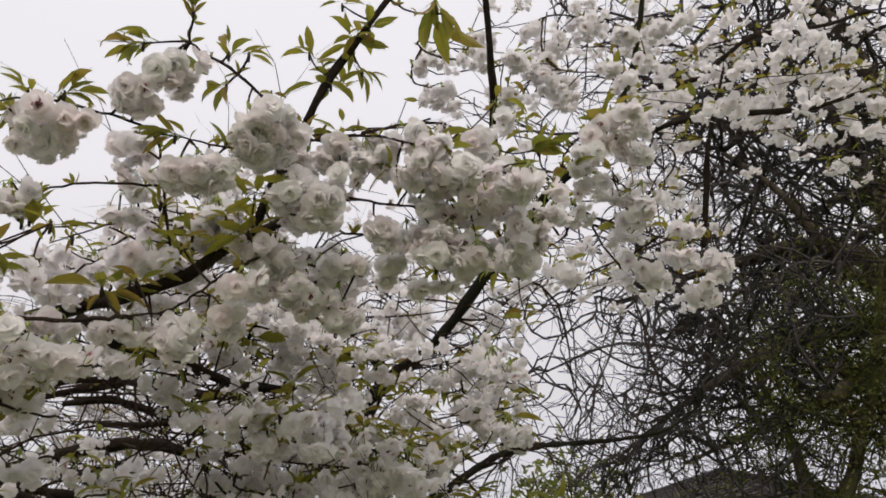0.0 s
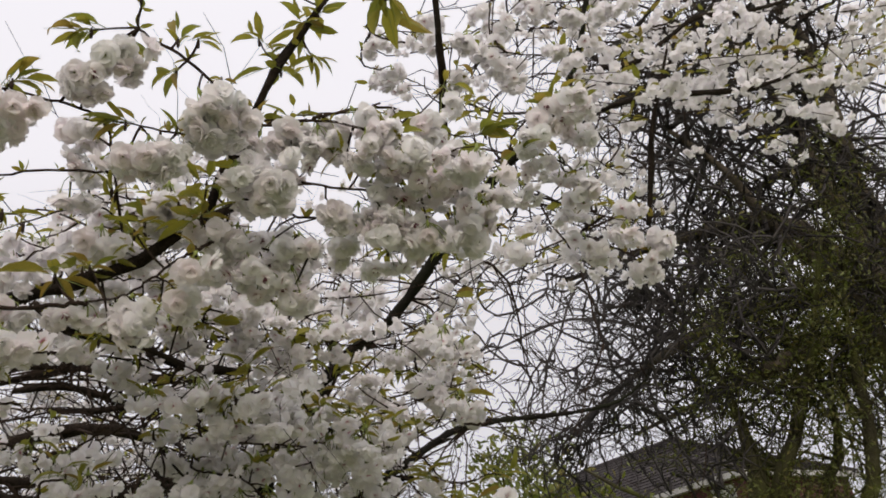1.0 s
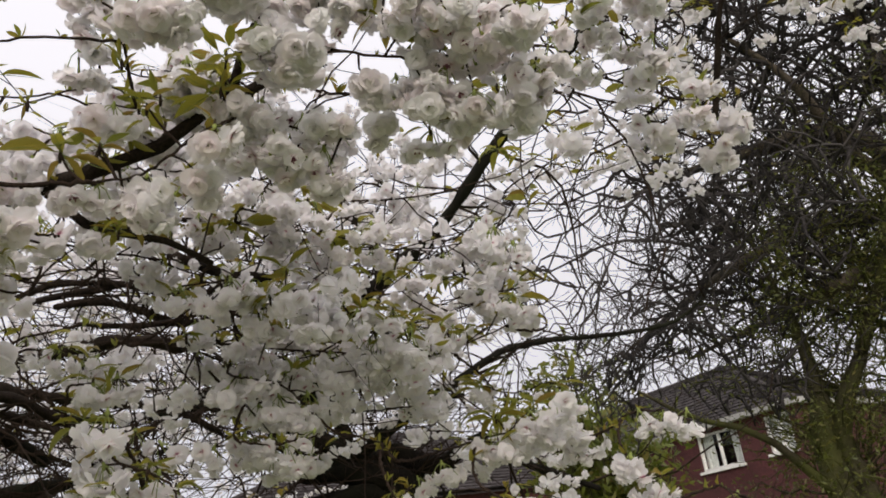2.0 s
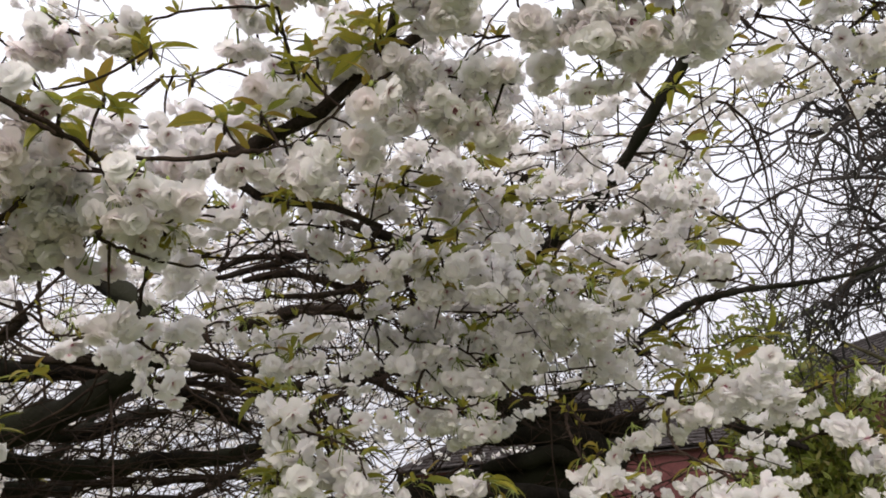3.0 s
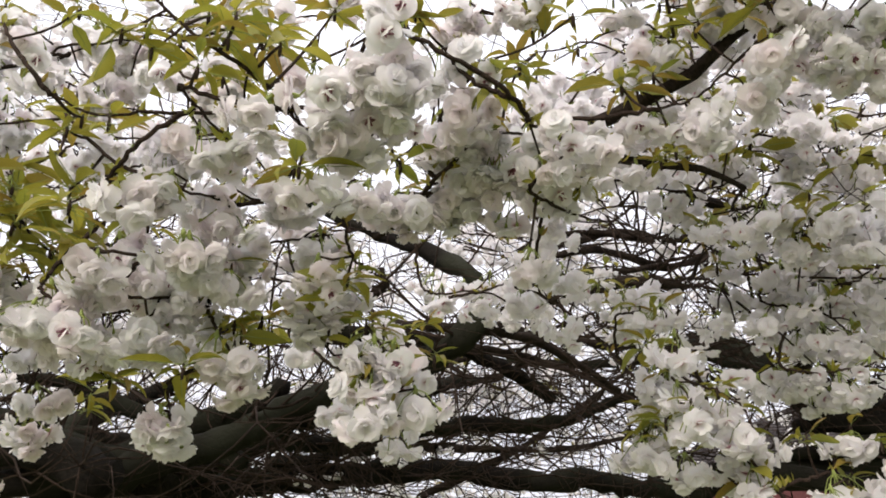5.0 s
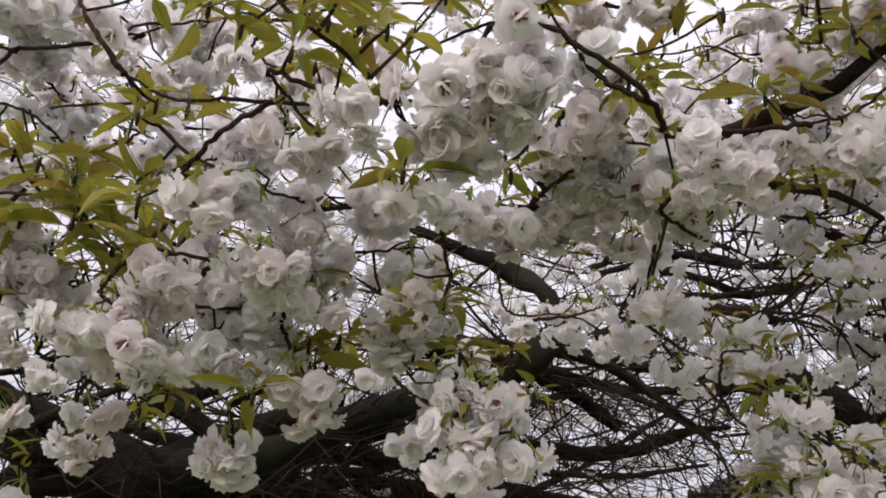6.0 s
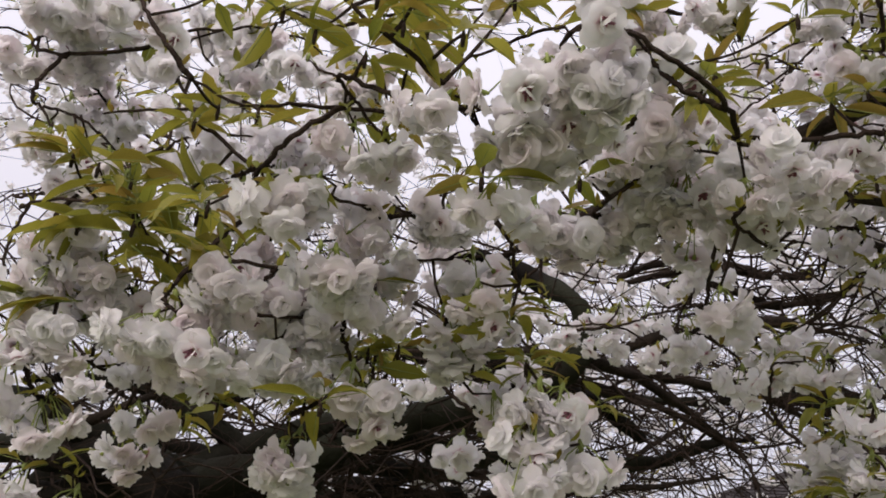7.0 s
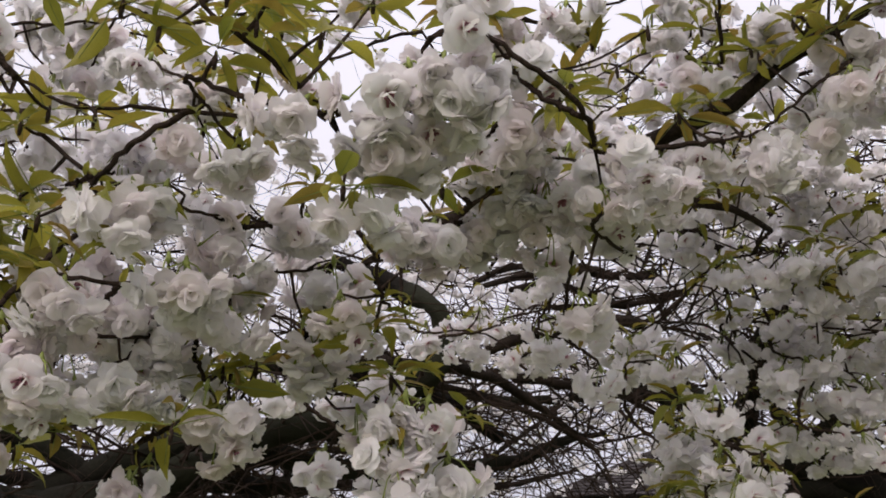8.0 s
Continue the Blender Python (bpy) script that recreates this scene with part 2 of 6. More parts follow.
def matrix_of(turn, place, size=1.0):
    m = Matrix([[*(turn[i] * size), place[i]] for i in range(3)] + [[0, 0, 0, 1]])
    return m


# ---- pieces of blossom and leaf ----
def flower_pieces(rings, fine=True, open_wide=1.0, plain=False, eye=False):
    """A double blossom that opens along z: rings of (petals, length, width, lean from the axis in degrees, curl)."""
    h = Heap()
    if fine:
        u1, half, v1 = np.array([0, 0.3, 0.62, 0.87, 1.0]), np.array([0.2, 0.72, 1.0, 0.84, 0.36]), np.array([-1, -0.4, 0.4, 1.0])
    else:
        u1, half, v1 = np.array([0, 0.45, 0.82, 1.0]), np.array([0.22, 0.92, 0.95, 0.42]), np.array([-1, 0, 1.0])
    if plain:
        u1, half = np.array([0, 0.62, 1.0]), np.array([0.25, 1.0, 0.55])
    rows, cols = len(u1), len(v1)
    u, v = u1[:, None], v1[None]
    i, j = np.meshgrid(np.arange(rows - 1), np.arange(cols - 1), indexing="ij")
    q = (i * cols + j).ravel()
    quads = np.stack([q, q + 1, q + cols + 1, q + cols], -1)
    for petals, length, width, lean, curl_mean in rings:
        offset = rng.uniform(0, 6.28)
        for k in range(petals):
            a = offset + 6.283 * (k + rng.uniform(-0.2, 0.2)) / petals
            tilt = radians(lean * open_wide + rng.normal(0, 15))
            ln, wd = length * rng.uniform(0.86, 1.12), width * rng.uniform(0.9, 1.15)
            curl, cup, ruffle, phase = rng.normal(curl_mean, 0.25), rng.uniform(0.0, 0.28), rng.uniform(0.1, 0.27), rng.uniform(0, 6.28)
            shape = wd * 0.5 * half[:, None]
            x = v * shape + 0.05 * wd * u * np.sin(phase * 3 + u)
            bend = tilt + curl * u
            reach = ln * u * (1 - 0.05 * (np.abs(v) < 0.3) * (u > 0.95) - 0.05 * v**2 * u)
            rad = reach * np.sin(bend) - cup * v**2 * shape * np.cos(bend) * 0.8
            z = reach * np.cos(bend) + cup * v**2 * shape * np.sin(bend) + ruffle * wd * 0.5 * u**2 * np.sin(phase + 3.0 * v + 2.0 * u)
            pts = np.stack([rad * np.cos(a) - x * np.sin(a), rad * np.sin(a) + x * np.cos(a), z], -1).reshape(-1, 3)
            h.add(pts, quads, 0, np.repeat(u1 if eye else 0.3 + 0.7 * u1, cols))
    return h


def full_flower(open_wide, eye):
    rings = [(6, 0.0218, 0.0215, 98, 0.1), (6, 0.0205, 0.02, 74, 0.05), (5, 0.0175, 0.017, 50, 0.1), (5, 0.014, 0.0145, 26, 0.2)]
    h = flower_pieces(rings[: 3 if eye else 4], True, open_wide, eye=bool(eye))
    for _ in range(11 if eye else 0):
        d = np.array([rng.normal(0, 0.32), rng.normal(0, 0.32), 1.0]) * 0.009
        tube(h, [np.zeros(3), d * 0.5, d], [0.0012, 0.0011, 0.0016], 3, 1)
    tube(h, [(0, 0, -0.007), (0, 0, -0.003), (0, 0, 0.001)], [0.0013, 0.0026, 0.003], 6, 2)
    return h


def light_flower(open_wide):
    return flower_pieces([(5, 0.0212, 0.0235, 90, 0.0), (3, 0.019, 0.0225, 50, -0.1)], False, open_wide, True)


FLOWER_HEAPS = [full_flower(w, e) for w, e in ((1.0, 0), (0.92, 1), (1.06, 0), (0.82, 0), (0.98, 0), (0.7, 0), (1.1, 0), (0.9, 0))]
FLOWERS = [h.mesh("flower", [PETAL, EYE, STALK]) for h in FLOWER_HEAPS]
MIDDLE_FLOWERS = [flower_pieces([(6, 0.0213, 0.0215, 96, 0.1), (5, 0.02, 0.0205, 70, 0.0), (4, 0.0165, 0.017, 44, 0.0)], False, w, eye=w == 0.92) for w in (1.0, 0.92, 1.06, 0.82, 0.98, 0.74)]
PLAIN_FLOWERS = [flower_pieces([(6, 0.0213, 0.0215, 96, 0.1), (5, 0.02, 0.0205, 70, 0.0), (3, 0.0165, 0.018, 44, 0.0)], False, w, True, w == 0.92) for w in (1.0, 0.92, 1.06, 0.82, 0.98, 0.74)]
LIGHT_FLOWERS = [light_flower(w) for w in (1.0, 0.9, 1.1, 0.8, 0.95)]


def cluster_plan():
    """Stalks and flowers of one hanging cluster: the stalk heap and a list of (flower kind, turn, place, size)."""
    h, blooms = Heap(), []
    count = int(rng.integers(3, 8))
    spin = rng.uniform(0, 6.28)
    for k in range(count):
        a = spin + 6.283 * k / count + rng.uniform(-0.4, 0.4)
        out = rng.uniform(0.45, 1.0) if k else 0.15
        d = np.array([np.cos(a) * out, np.sin(a) * out, -1.0 + 0.35 * rng.uniform(-1, 1)])
        d /= np.linalg.norm(d)
        reach = rng.uniform(0.02, 0.041)
        bend = d * reach * 0.5 + np.array([0, 0, 0.005])
        end = d * reach
        tube(h, [np.zeros(3), bend, end], [0.0008, 0.0007, 0.0009], 3, 0)
        face = d + rng.normal(0, 0.35, 3)
        blooms.append((int(rng.integers(0, 8)), frame_to(face, rng.uniform(0, 6.28)), end + face / np.linalg.norm(face) * 0.005, rng.uniform(0.65, 0.87)))
    tube(h, [(0, 0, 0.004), (0, 0, -0.002), (0, 0, -0.006)], [0.0012, 0.003, 0.0015], 5, 0)
    return h, blooms


CLUSTERS = [cluster_plan() for _ in range(12)]
CLUSTER_MESHES = [h.mesh("flowering_spur", [STALK]) for h, _ in CLUSTERS]


def leaf_pieces(length, width, fold, droop, rows=6, stalk=True):
    """A leaf along +y with a folded midrib, a drawn-out tip and a saw edge."""
    u = np.linspace(0, 1, rows)
    half = width * 0.5 * np.sin(np.pi * np.clip(u, 0, 1) ** 0.85) ** 0.8 * (1 - 0.25 * u)
    half[0], half[-1] = width * 0.03, 0.0006
    saw = 1 + 0.07 * np.where(np.arange(rows) % 2 == 0, 1, -1)
    y = length * u * np.cos(droop * u * 0.6)
    z = -length * droop * 0.5 * u**2
    left = np.stack([-half * saw * np.cos(fold), y, z + half * np.sin(fold) + 0.05 * half * np.sin(9 * u)], 1)
    mid = np.stack([0 * u, y, z], 1)
    right = np.stack([half * saw * np.cos(fold), y, z + half * np.sin(fold) + 0.05 * half * np.cos(8 * u)], 1)
    pts = np.stack([left, mid, right], 1).reshape(-1, 3)
    i, j = np.meshgrid(np.arange(rows - 1), np.arange(2), indexing="ij")
    q = (i * 3 + j).ravel()
    h = Heap()
    h.add(pts, np.stack([q, q + 1, q + 4, q + 3], -1), 0, np.repeat(u, 3))
    if not stalk:
        return h
    tube(h, [(0, -length * 0.2, 0.02 * length), (0, 0, 0), (0, length * 0.8, z[-2] - 0.0004)], [0.014, 0.014, 0.005], 3, 1)
    return h


LEAF_HEAPS = [leaf_pieces(1.0, w, f, d, 7) for w, f, d in ((0.38, 0.35, 0.6), (0.35, 0.6, 0.9), (0.4, 0.3, 0.4), (0.36, 0.5, 1.2), (0.32, 0.8, 0.5))]
BUD_LEAF = leaf_pieces(1.0, 0.42, 0.5, 0.5, 4, False)
LEAVES = [h.mesh("leaf", [LEAF, STALK]) for h in LEAF_HEAPS]

# ---- ground ----
def ground_sheet():
    h = Heap()
    xs = np.r_[-900, -200, np.linspace(-40, 60, 26), 200, 900]
    ys = np.r_[-900, -200, np.linspace(-40, 60, 26), 200, 900]
    X, Y = np.meshgrid(xs, ys, indexing="ij")
    Z = 0.05 * np.sin(X * 0.31) * np.cos(Y * 0.27) * (np.abs(X) < 80) * (np.abs(Y) < 80)
    i, j = np.meshgrid(np.arange(len(xs) - 1), np.arange(len(ys) - 1), indexing="ij")
    q = i * len(ys) + j
    h.add(np.stack([X, Y, Z - 0.06], -1).reshape(-1, 3), np.stack([q, q + len(ys), q + len(ys) + 1, q + 1], -1).reshape(-1, 4))
    ob = new("ground", h.mesh("ground", [GRASS]))
    tagged(ob, "wide mown green lawn under the trees", "lawn", kind="structure")


ground_sheet()

# ---- the cherry tree ----
cherry = empty("cherry_tree", "cherry tree hung with double white blossom and bronze young leaves", "tree", (-0.35, 2.75, 0))
HOME = np.array(cherry.location)
shift = Matrix.Translation(-cherry.location)
limb_nodes = []
twigs = Heap()
cluster_sites, tuft_sites, spray_nodes, bud_sites, pockets, free_sites = [], [], [], [], [], []


def limb(points, name="limb"):
    p = np.array(points)
    line, width = smooth_line(p[:, :3], p[:, 3], 0.035)
    line = line + rng.normal(0, 1, line.shape) * np.minimum(width * 0.13, 0.004)[:, None]
    width = width * (1 + 0.1 * rng.normal(size=len(width)))
    h = Heap()
    tube(h, line - HOME, width, 14 if p[0, 3] > 0.025 else 8, 0, 0.075)
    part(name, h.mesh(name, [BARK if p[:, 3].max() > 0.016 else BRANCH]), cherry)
    for a, b in zip(line, width):
        limb_nodes.append((*a, b))


def grow(heap, start, way, length, radius, level, droop=0.0, kids=2.5, wander=0.22, sides=4, slot=0, low=None, keep=(0.4, 0.65)):
    """A crooked twig with side twigs; returns nothing, fills the heap."""
    steps = max(3, int(length / (0.06 if low is None else 0.085))) if length < 1.2 else max(4, int(length / 0.14))
    p, d = np.array(start, float), np.array(way, float)
    d /= np.linalg.norm(d)
    line = [p.copy()]
    for _ in range(steps):
        d = d + rng.normal(0, wander, 3) + np.array([0, 0, -droop])
        if low is not None and p[2] < low:
            d[2] = abs(d[2]) + 0.1
        d /= np.linalg.norm(d)
        p = p + d * length / steps
        line.append(p.copy())
    line = np.array(line)
    tube(heap, line, np.linspace(radius, radius * 0.35, len(line)), sides if level else 3, slot, 0.06)
    if level <= 0:
        return
    for _ in range(rng.poisson(kids)):
        k = rng.integers(1, len(line))
        side = line[k] - line[k - 1]
        side = side / np.linalg.norm(side) + rng.normal(0, 0.75, 3)
        grow(heap, line[k], side, length * rng.uniform(0.35, 0.75), radius * rng.uniform(*keep), level - 1, droop, kids, wander, sides, slot, low, keep)


def pocket(a, b, radius):
    """An open place in the crown, along a to b, where no blossom hangs."""
    pockets.append((np.array(a), np.array(b), radius))


def in_pocket(p):
    for a, b, r in pockets:
        t = np.clip((p - a) @ (b - a) / ((b - a) @ (b - a)), 0, 1)
        if np.linalg.norm(p - a - t * (b - a)) < r:
            return True
    return False


def spray(count, points, leafy=0.2, spread=0.05, radius=0.004, near=1):
    """A twig hung with that many clusters."""
    p = np.array(points)
    nodes = np.array(limb_nodes + spray_nodes)
    gap = np.linalg.norm(nodes[:, :3] - p[0], axis=1) + 0.6 * np.maximum(0, p[0, 1] - nodes[:, 1])
    k = int(np.argmin(gap))
    root = nodes[k, :3]
    far = np.linalg.norm(root - p[0])
    if far > 0.02:
        # bow out from the limb and run into the twig without a kink
        ahead = (p[0] - p[1]) / np.linalg.norm(p[0] - p[1])
        bow = [root + (p[0] - root) * 0.35 + ahead * 0.12 * far + rng.normal(0, 0.03 * far, 3), root + (p[0] - root) * 0.75 + ahead * 0.1 * far + rng.normal(0, 0.02 * far, 3)]
        bow = [q - (0, 0, 0.1 * far) for q in bow]
        points = np.vstack([root, bow, p])
    else:
        points = p
    line = cut_corners(points)
    line, width = smooth_line(line, np.linspace(radius, radius * 0.4, len(line)), 0.03 if near else 0.06)
    line = line + rng.normal(0, 0.0009, line.shape)
    spray_nodes.extend((*a, b) for a, b in zip(line[::2], width[::2]))
    h = Heap()
    tube(h, line - HOME, width, 5 if near else 4, 0, 0.08)
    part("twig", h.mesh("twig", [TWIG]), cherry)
    for _ in range(4 if near else 0):
        bare = line[rng.integers(0, len(line))]
        bud_sites.append((bare, rng.uniform(0.01, 0.02)))
    for t in (np.arange(count) + rng.uniform(0.2, 0.8, count)) / count:
        i = min(int(t * (len(p) - 1)), len(p) - 2)
        s = t * (len(p) - 1) - i
        on = p[i] * (1 - s) + p[i + 1] * s
        at = on + rng.normal(0, 1, 3) * spread * ((0.6, 0.6, 0.5) if near else (0.75, 0.75, 0.6))
        if in_pocket(at - (0, 0, 0.03)):
            continue
        tube(twigs, [on - HOME, (on + at) / 2 + rng.normal(0, 0.004, 3) - HOME, at - HOME], [0.0017, 0.0014, 0.0012], 4)
        cluster_sites.append((at, near))
        if rng.random() < leafy:
            tuft_sites.append((at + np.array([0, 0, 0.004]), int(rng.integers(2, 5)), rng.uniform(0.035, 0.052), None, near))


def far_crown(count, xs, ys, zs, kept):
    """Sprays that fill the back of the crown, where kept(side, rise) lets them."""
    while count:
        x, y, z = rng.uniform(*xs), rng.uniform(*ys), rng.uniform(*zs)
        if not kept(x / y, (z - 1.6) / math.hypot(x, y)):
            continue
        p = np.array([x, y, z])
        way = np.array([rng.normal(0, 1), rng.normal(0, 0.6), rng.normal(0.15, 0.25)])
        way *= rng.uniform(0.3, 0.6) / np.linalg.norm(way)
        spray(int(rng.integers(6, 12)), [p - way, p + rng.normal(0, 0.05, 3), p + way], 0.15, 0.1, 0.004, 0)
        count -= 1


def stem(points, radius=0.004):
    """A bare twig with leaf buds."""
    line, width = smooth_line(cut_corners(points, 2), np.linspace(radius, radius * 0.5, 4 * len(points)), 0.015)
    h = Heap()
    tube(h, line + rng.normal(0, 0.0007, line.shape) - HOME, width[: len(line)], 6, 0, 0.08)
    part("twig", h.mesh("twig", [TWIG]), cherry)
    spray_nodes.extend((*a, b) for a, b in zip(line[::2], width[::2]))
    for spot in line[:: max(1, int(0.045 / 0.015))]:
        bud_sites.append((spot, rng.uniform(0.009, 0.02)))


def cluster(place):
    cluster_sites.append((np.array(place), 1))
    free_sites.append(np.array(place))


def tuft(place, count, size=0.065, toward=None):
    free_sites.append(np.array(place))
    tuft_sites.append((np.array(place), count, size * 0.66, toward, 1))


def joined_up(sites):
    """A fine stalk from each place that hangs free to the nearest twig or limb."""
    nodes = np.array(limb_nodes + spray_nodes)
    for at in sites:
        gap = np.linalg.norm(nodes[:, :3] - at, axis=1)
        k = int(np.argmin(gap))
        if 0.012 < gap[k] < 0.28:
            mid = (nodes[k, :3] + at) / 2 + rng.normal(0, 0.06 * gap[k], 3) - (0, 0, 0.04 * gap[k])
            line = cut_corners([nodes[k, :3], mid, at], 2) - HOME
            tube(twigs, line, np.linspace(0.002, 0.0012, len(line)), 4)


def finish_clusters():
    """The 300 clusters on the open front of the tree are single parts; the rest are one mass."""
    order = sorted(range(len(cluster_sites)), key=lambda k: (1 - cluster_sites[k][1], cluster_sites[k][0][1]))
    mass = Heap()
    for rank, k in enumerate(order):
        at, near = cluster_sites[k]
        kind = int(rng.integers(0, len(CLUSTERS)))
        lean = frame_to((rng.normal(0, 0.22), rng.normal(0, 0.22), 1.0), rng.uniform(0, 6.28))
        size = rng.uniform(0.9, 1.12)
        stalks, blooms = CLUSTERS[kind]
        # the flowers deep in the crown are less open
        small = rng.uniform(0.8, 0.94) if at[1] > 1.25 else 1.0
        if rank < 300:
            ob = part("flowering_spur", CLUSTER_MESHES[kind], cherry, at=matrix_of(lean, at - HOME, size))
            for flower_kind, turn, place, scale in blooms:
                part("flower", FLOWERS[flower_kind], ob, at=matrix_of(turn, place, scale))
        else:
            if near:
                v, f, m, a = stalks.arrays()
                mass.add(v * size @ lean.T + at - HOME, f, 2, a)
            for flower_kind, turn, place, scale in blooms:
                source = LIGHT_FLOWERS[flower_kind % 5] if not near else MIDDLE_FLOWERS[flower_kind % 6] if at[1] < 1.25 else PLAIN_FLOWERS[flower_kind % 6]
                v, f, m, a = source.arrays()
                mass.add(((v * scale * small @ turn.T + place) * size) @ lean.T + at - HOME, f, m, a)
    part("blossom", mass.mesh("blossom", [PETAL, EYE, STALK]), cherry, "mass of double white blossom", kind="stuff")


def finish_tufts():
    order = sorted(range(len(tuft_sites)), key=lambda k: (1 - tuft_sites[k][4], tuft_sites[k][0][1]))
    mass = Heap()
    bud = Heap()
    tube(bud, [(0, 0, -0.012), (0, 0, -0.004), (0, 0, 0.004)], [0.0016, 0.0022, 0.001], 6)
    bud_mesh = bud.mesh("leaf_shoot", [TWIG])
    for rank, k in enumerate(order):
        at, count, size, toward, near = tuft_sites[k]
        ob = part("leaf_shoot", bud_mesh, cherry, at=Matrix.Translation(at - HOME)) if rank < 300 else None
        spin = rng.uniform(0, 6.28)
        stem = np.array(toward) if toward is not None else rng.normal(0, 0.6, 3) + (0, 0, 0.5)
        for j in range(count):
            a = spin + 2.4 * j
            way = np.array([np.cos(a), np.sin(a), rng.uniform(-0.35, 0.75)])
            if toward is not None:
                way = way * 0.7 + np.array(toward)
            way /= np.linalg.norm(way)
            up = np.array([0, 0, 1.0]) + rng.normal(0, 0.45, 3)
            x = np.cross(way, up)
            x /= np.linalg.norm(x)
            turn = np.stack([x, way, np.cross(x, way)], 1)
            length = size * rng.uniform(0.65, 1.15)
            base = way * length * 0.18 + stem * (j / max(1, count) - 0.5) * size * 0.7
            kind = int(rng.integers(0, 5))
            if ob:
                part("leaf", LEAVES[kind], ob, at=matrix_of(turn, base, length))
            else:
                v, f, m, a2 = LEAF_HEAPS[kind].arrays()
                mass.add(v * length @ turn.T + base + at - HOME, f, m, a2)
    for at, size in bud_sites:
        for _ in range(3):
            turn = frame_to(rng.normal(0, 0.6, 3) + (0, 0, 0.7), rng.uniform(0, 6.28))[:, [0, 2, 1]] * (1, 1, -1)
            v, f, m, a2 = BUD_LEAF.arrays()
            mass.add(v * size @ turn.T + at - HOME, f, m, a2)
    if mass.count:
        part("leaves", mass.mesh("leaves", [LEAF, STALK]), cherry, "bronze-green young leaves", kind="stuff")


limb([(-0.38, 2.85, -0.05, 0.2), (-0.35, 2.78, 0.25, 0.165), (-0.36, 2.72, 0.7, 0.15), (-0.4, 2.7, 1.05, 0.14)], "trunk")
limb([(-0.4, 2.7, 0.95, 0.13), (-0.85, 2.4, 1.2, 0.105), (-1.25, 2.1, 1.38, 0.09), (-1.42, 2, 1.42, 0.085)])
limb([(-0.38, 2.7, 0.95, 0.13), (0.1, 2.75, 1.1, 0.11), (0.45, 2.72, 1.3, 0.095), (0.6, 2.7, 1.5, 0.09)])
# limbs of the cherry
limb([(-1.425, 1.996, 1.415, 0.085), (-1.29, 1.849, 1.638, 0.043), (-1.178, 1.793, 1.76, 0.041), (-1.007, 1.883, 1.831, 0.036), (-0.883, 1.93, 1.899, 0.034), (-0.762, 1.968, 1.955, 0.036), (-0.594, 1.96, 1.99, 0.033), (-0.432, 1.828, 2.032, 0.028), (-0.389, 1.834, 2.116, 0.026), (-0.403, 1.818, 2.163, 0.023), (-0.465, 1.877, 2.22, 0.021), (-0.549, 1.927, 2.286, 0.02), (-0.703, 1.962, 2.364, 0.014), (-0.887, 1.92, 2.456, 0.009)])
limb([(-1.206, 1.776, 1.748, 0.036), (-1.271, 1.722, 1.804, 0.034), (-1.372, 1.635, 1.843, 0.03), (-1.508, 1.499, 1.884, 0.02)])
limb([(-1.128, 1.884, 1.767, 0.036), (-1.252, 1.808, 1.784, 0.037), (-1.384, 1.719, 1.74, 0.036), (-1.598, 1.674, 1.665, 0.035)])
limb([(-0.915, 1.971, 1.904, 0.032), (-0.81, 2.066, 1.921, 0.026), (-0.679, 2.217, 1.91, 0.023), (-0.48, 2.362, 1.93, 0.021), (-0.289, 2.485, 1.955, 0.019), (-0.11, 2.581, 2.029, 0.014), (0.01, 2.674, 2.066, 0.007)])
limb([(-1.242, 1.994, 1.73, 0.039), (-1.109, 2.397, 1.798, 0.035), (-0.867, 2.696, 1.85, 0.036), (-0.701, 2.942, 1.891, 0.034), (-0.483, 3.035, 1.854, 0.036), (-0.213, 3.059, 1.85, 0.034), (-0.01, 3.014, 1.812, 0.034), (0.302, 2.884, 1.839, 0.04), (0.472, 2.802, 1.851, 0.045), (0.617, 2.735, 1.861, 0.05)])
limb([(-1.24, 1.875, 1.734, 0.039), (-1.178, 2.026, 1.783, 0.035), (-1.107, 2.167, 1.866, 0.035), (-0.986, 2.327, 1.896, 0.026), (-0.831, 2.697, 1.922, 0.02)])
limb([(0.701, 2.241, 1.639, 0.03), (0.612, 2.37, 1.707, 0.03), (0.47, 2.501, 1.769, 0.028), (0.27, 2.627, 1.816, 0.04), (0.154, 2.637, 1.81, 0.045), (0.05, 2.644, 1.756, 0.045)])
limb([(0.585, 2.818, 1.242, 0.09), (0.614, 2.834, 1.694, 0.07), (0.597, 2.771, 1.895, 0.062), (0.604, 2.758, 1.981, 0.055), (0.466, 2.773, 2.048, 0.05), (0.297, 2.815, 2.197, 0.035), (0.197, 2.956, 2.285, 0.024), (0.043, 3.066, 2.271, 0.02), (-0.195, 3.157, 2.276, 0.016), (-0.51, 3.208, 2.319, 0.011)])
limb([(0.601, 2.764, 1.947, 0.06), (0.699, 2.683, 1.988, 0.05), (0.801, 2.609, 1.942, 0.03), (0.905, 2.46, 1.992, 0.018), (0.981, 2.336, 1.899, 0.012), (1.115, 2.175, 1.789, 0.008)])
limb([(0.551, 2.768, 1.987, 0.04), (0.549, 2.75, 2.092, 0.022), (0.522, 2.768, 2.267, 0.02), (0.685, 2.698, 2.552, 0.02), (0.64, 2.539, 2.694, 0.014), (0.446, 2.415, 2.797, 0.008)])
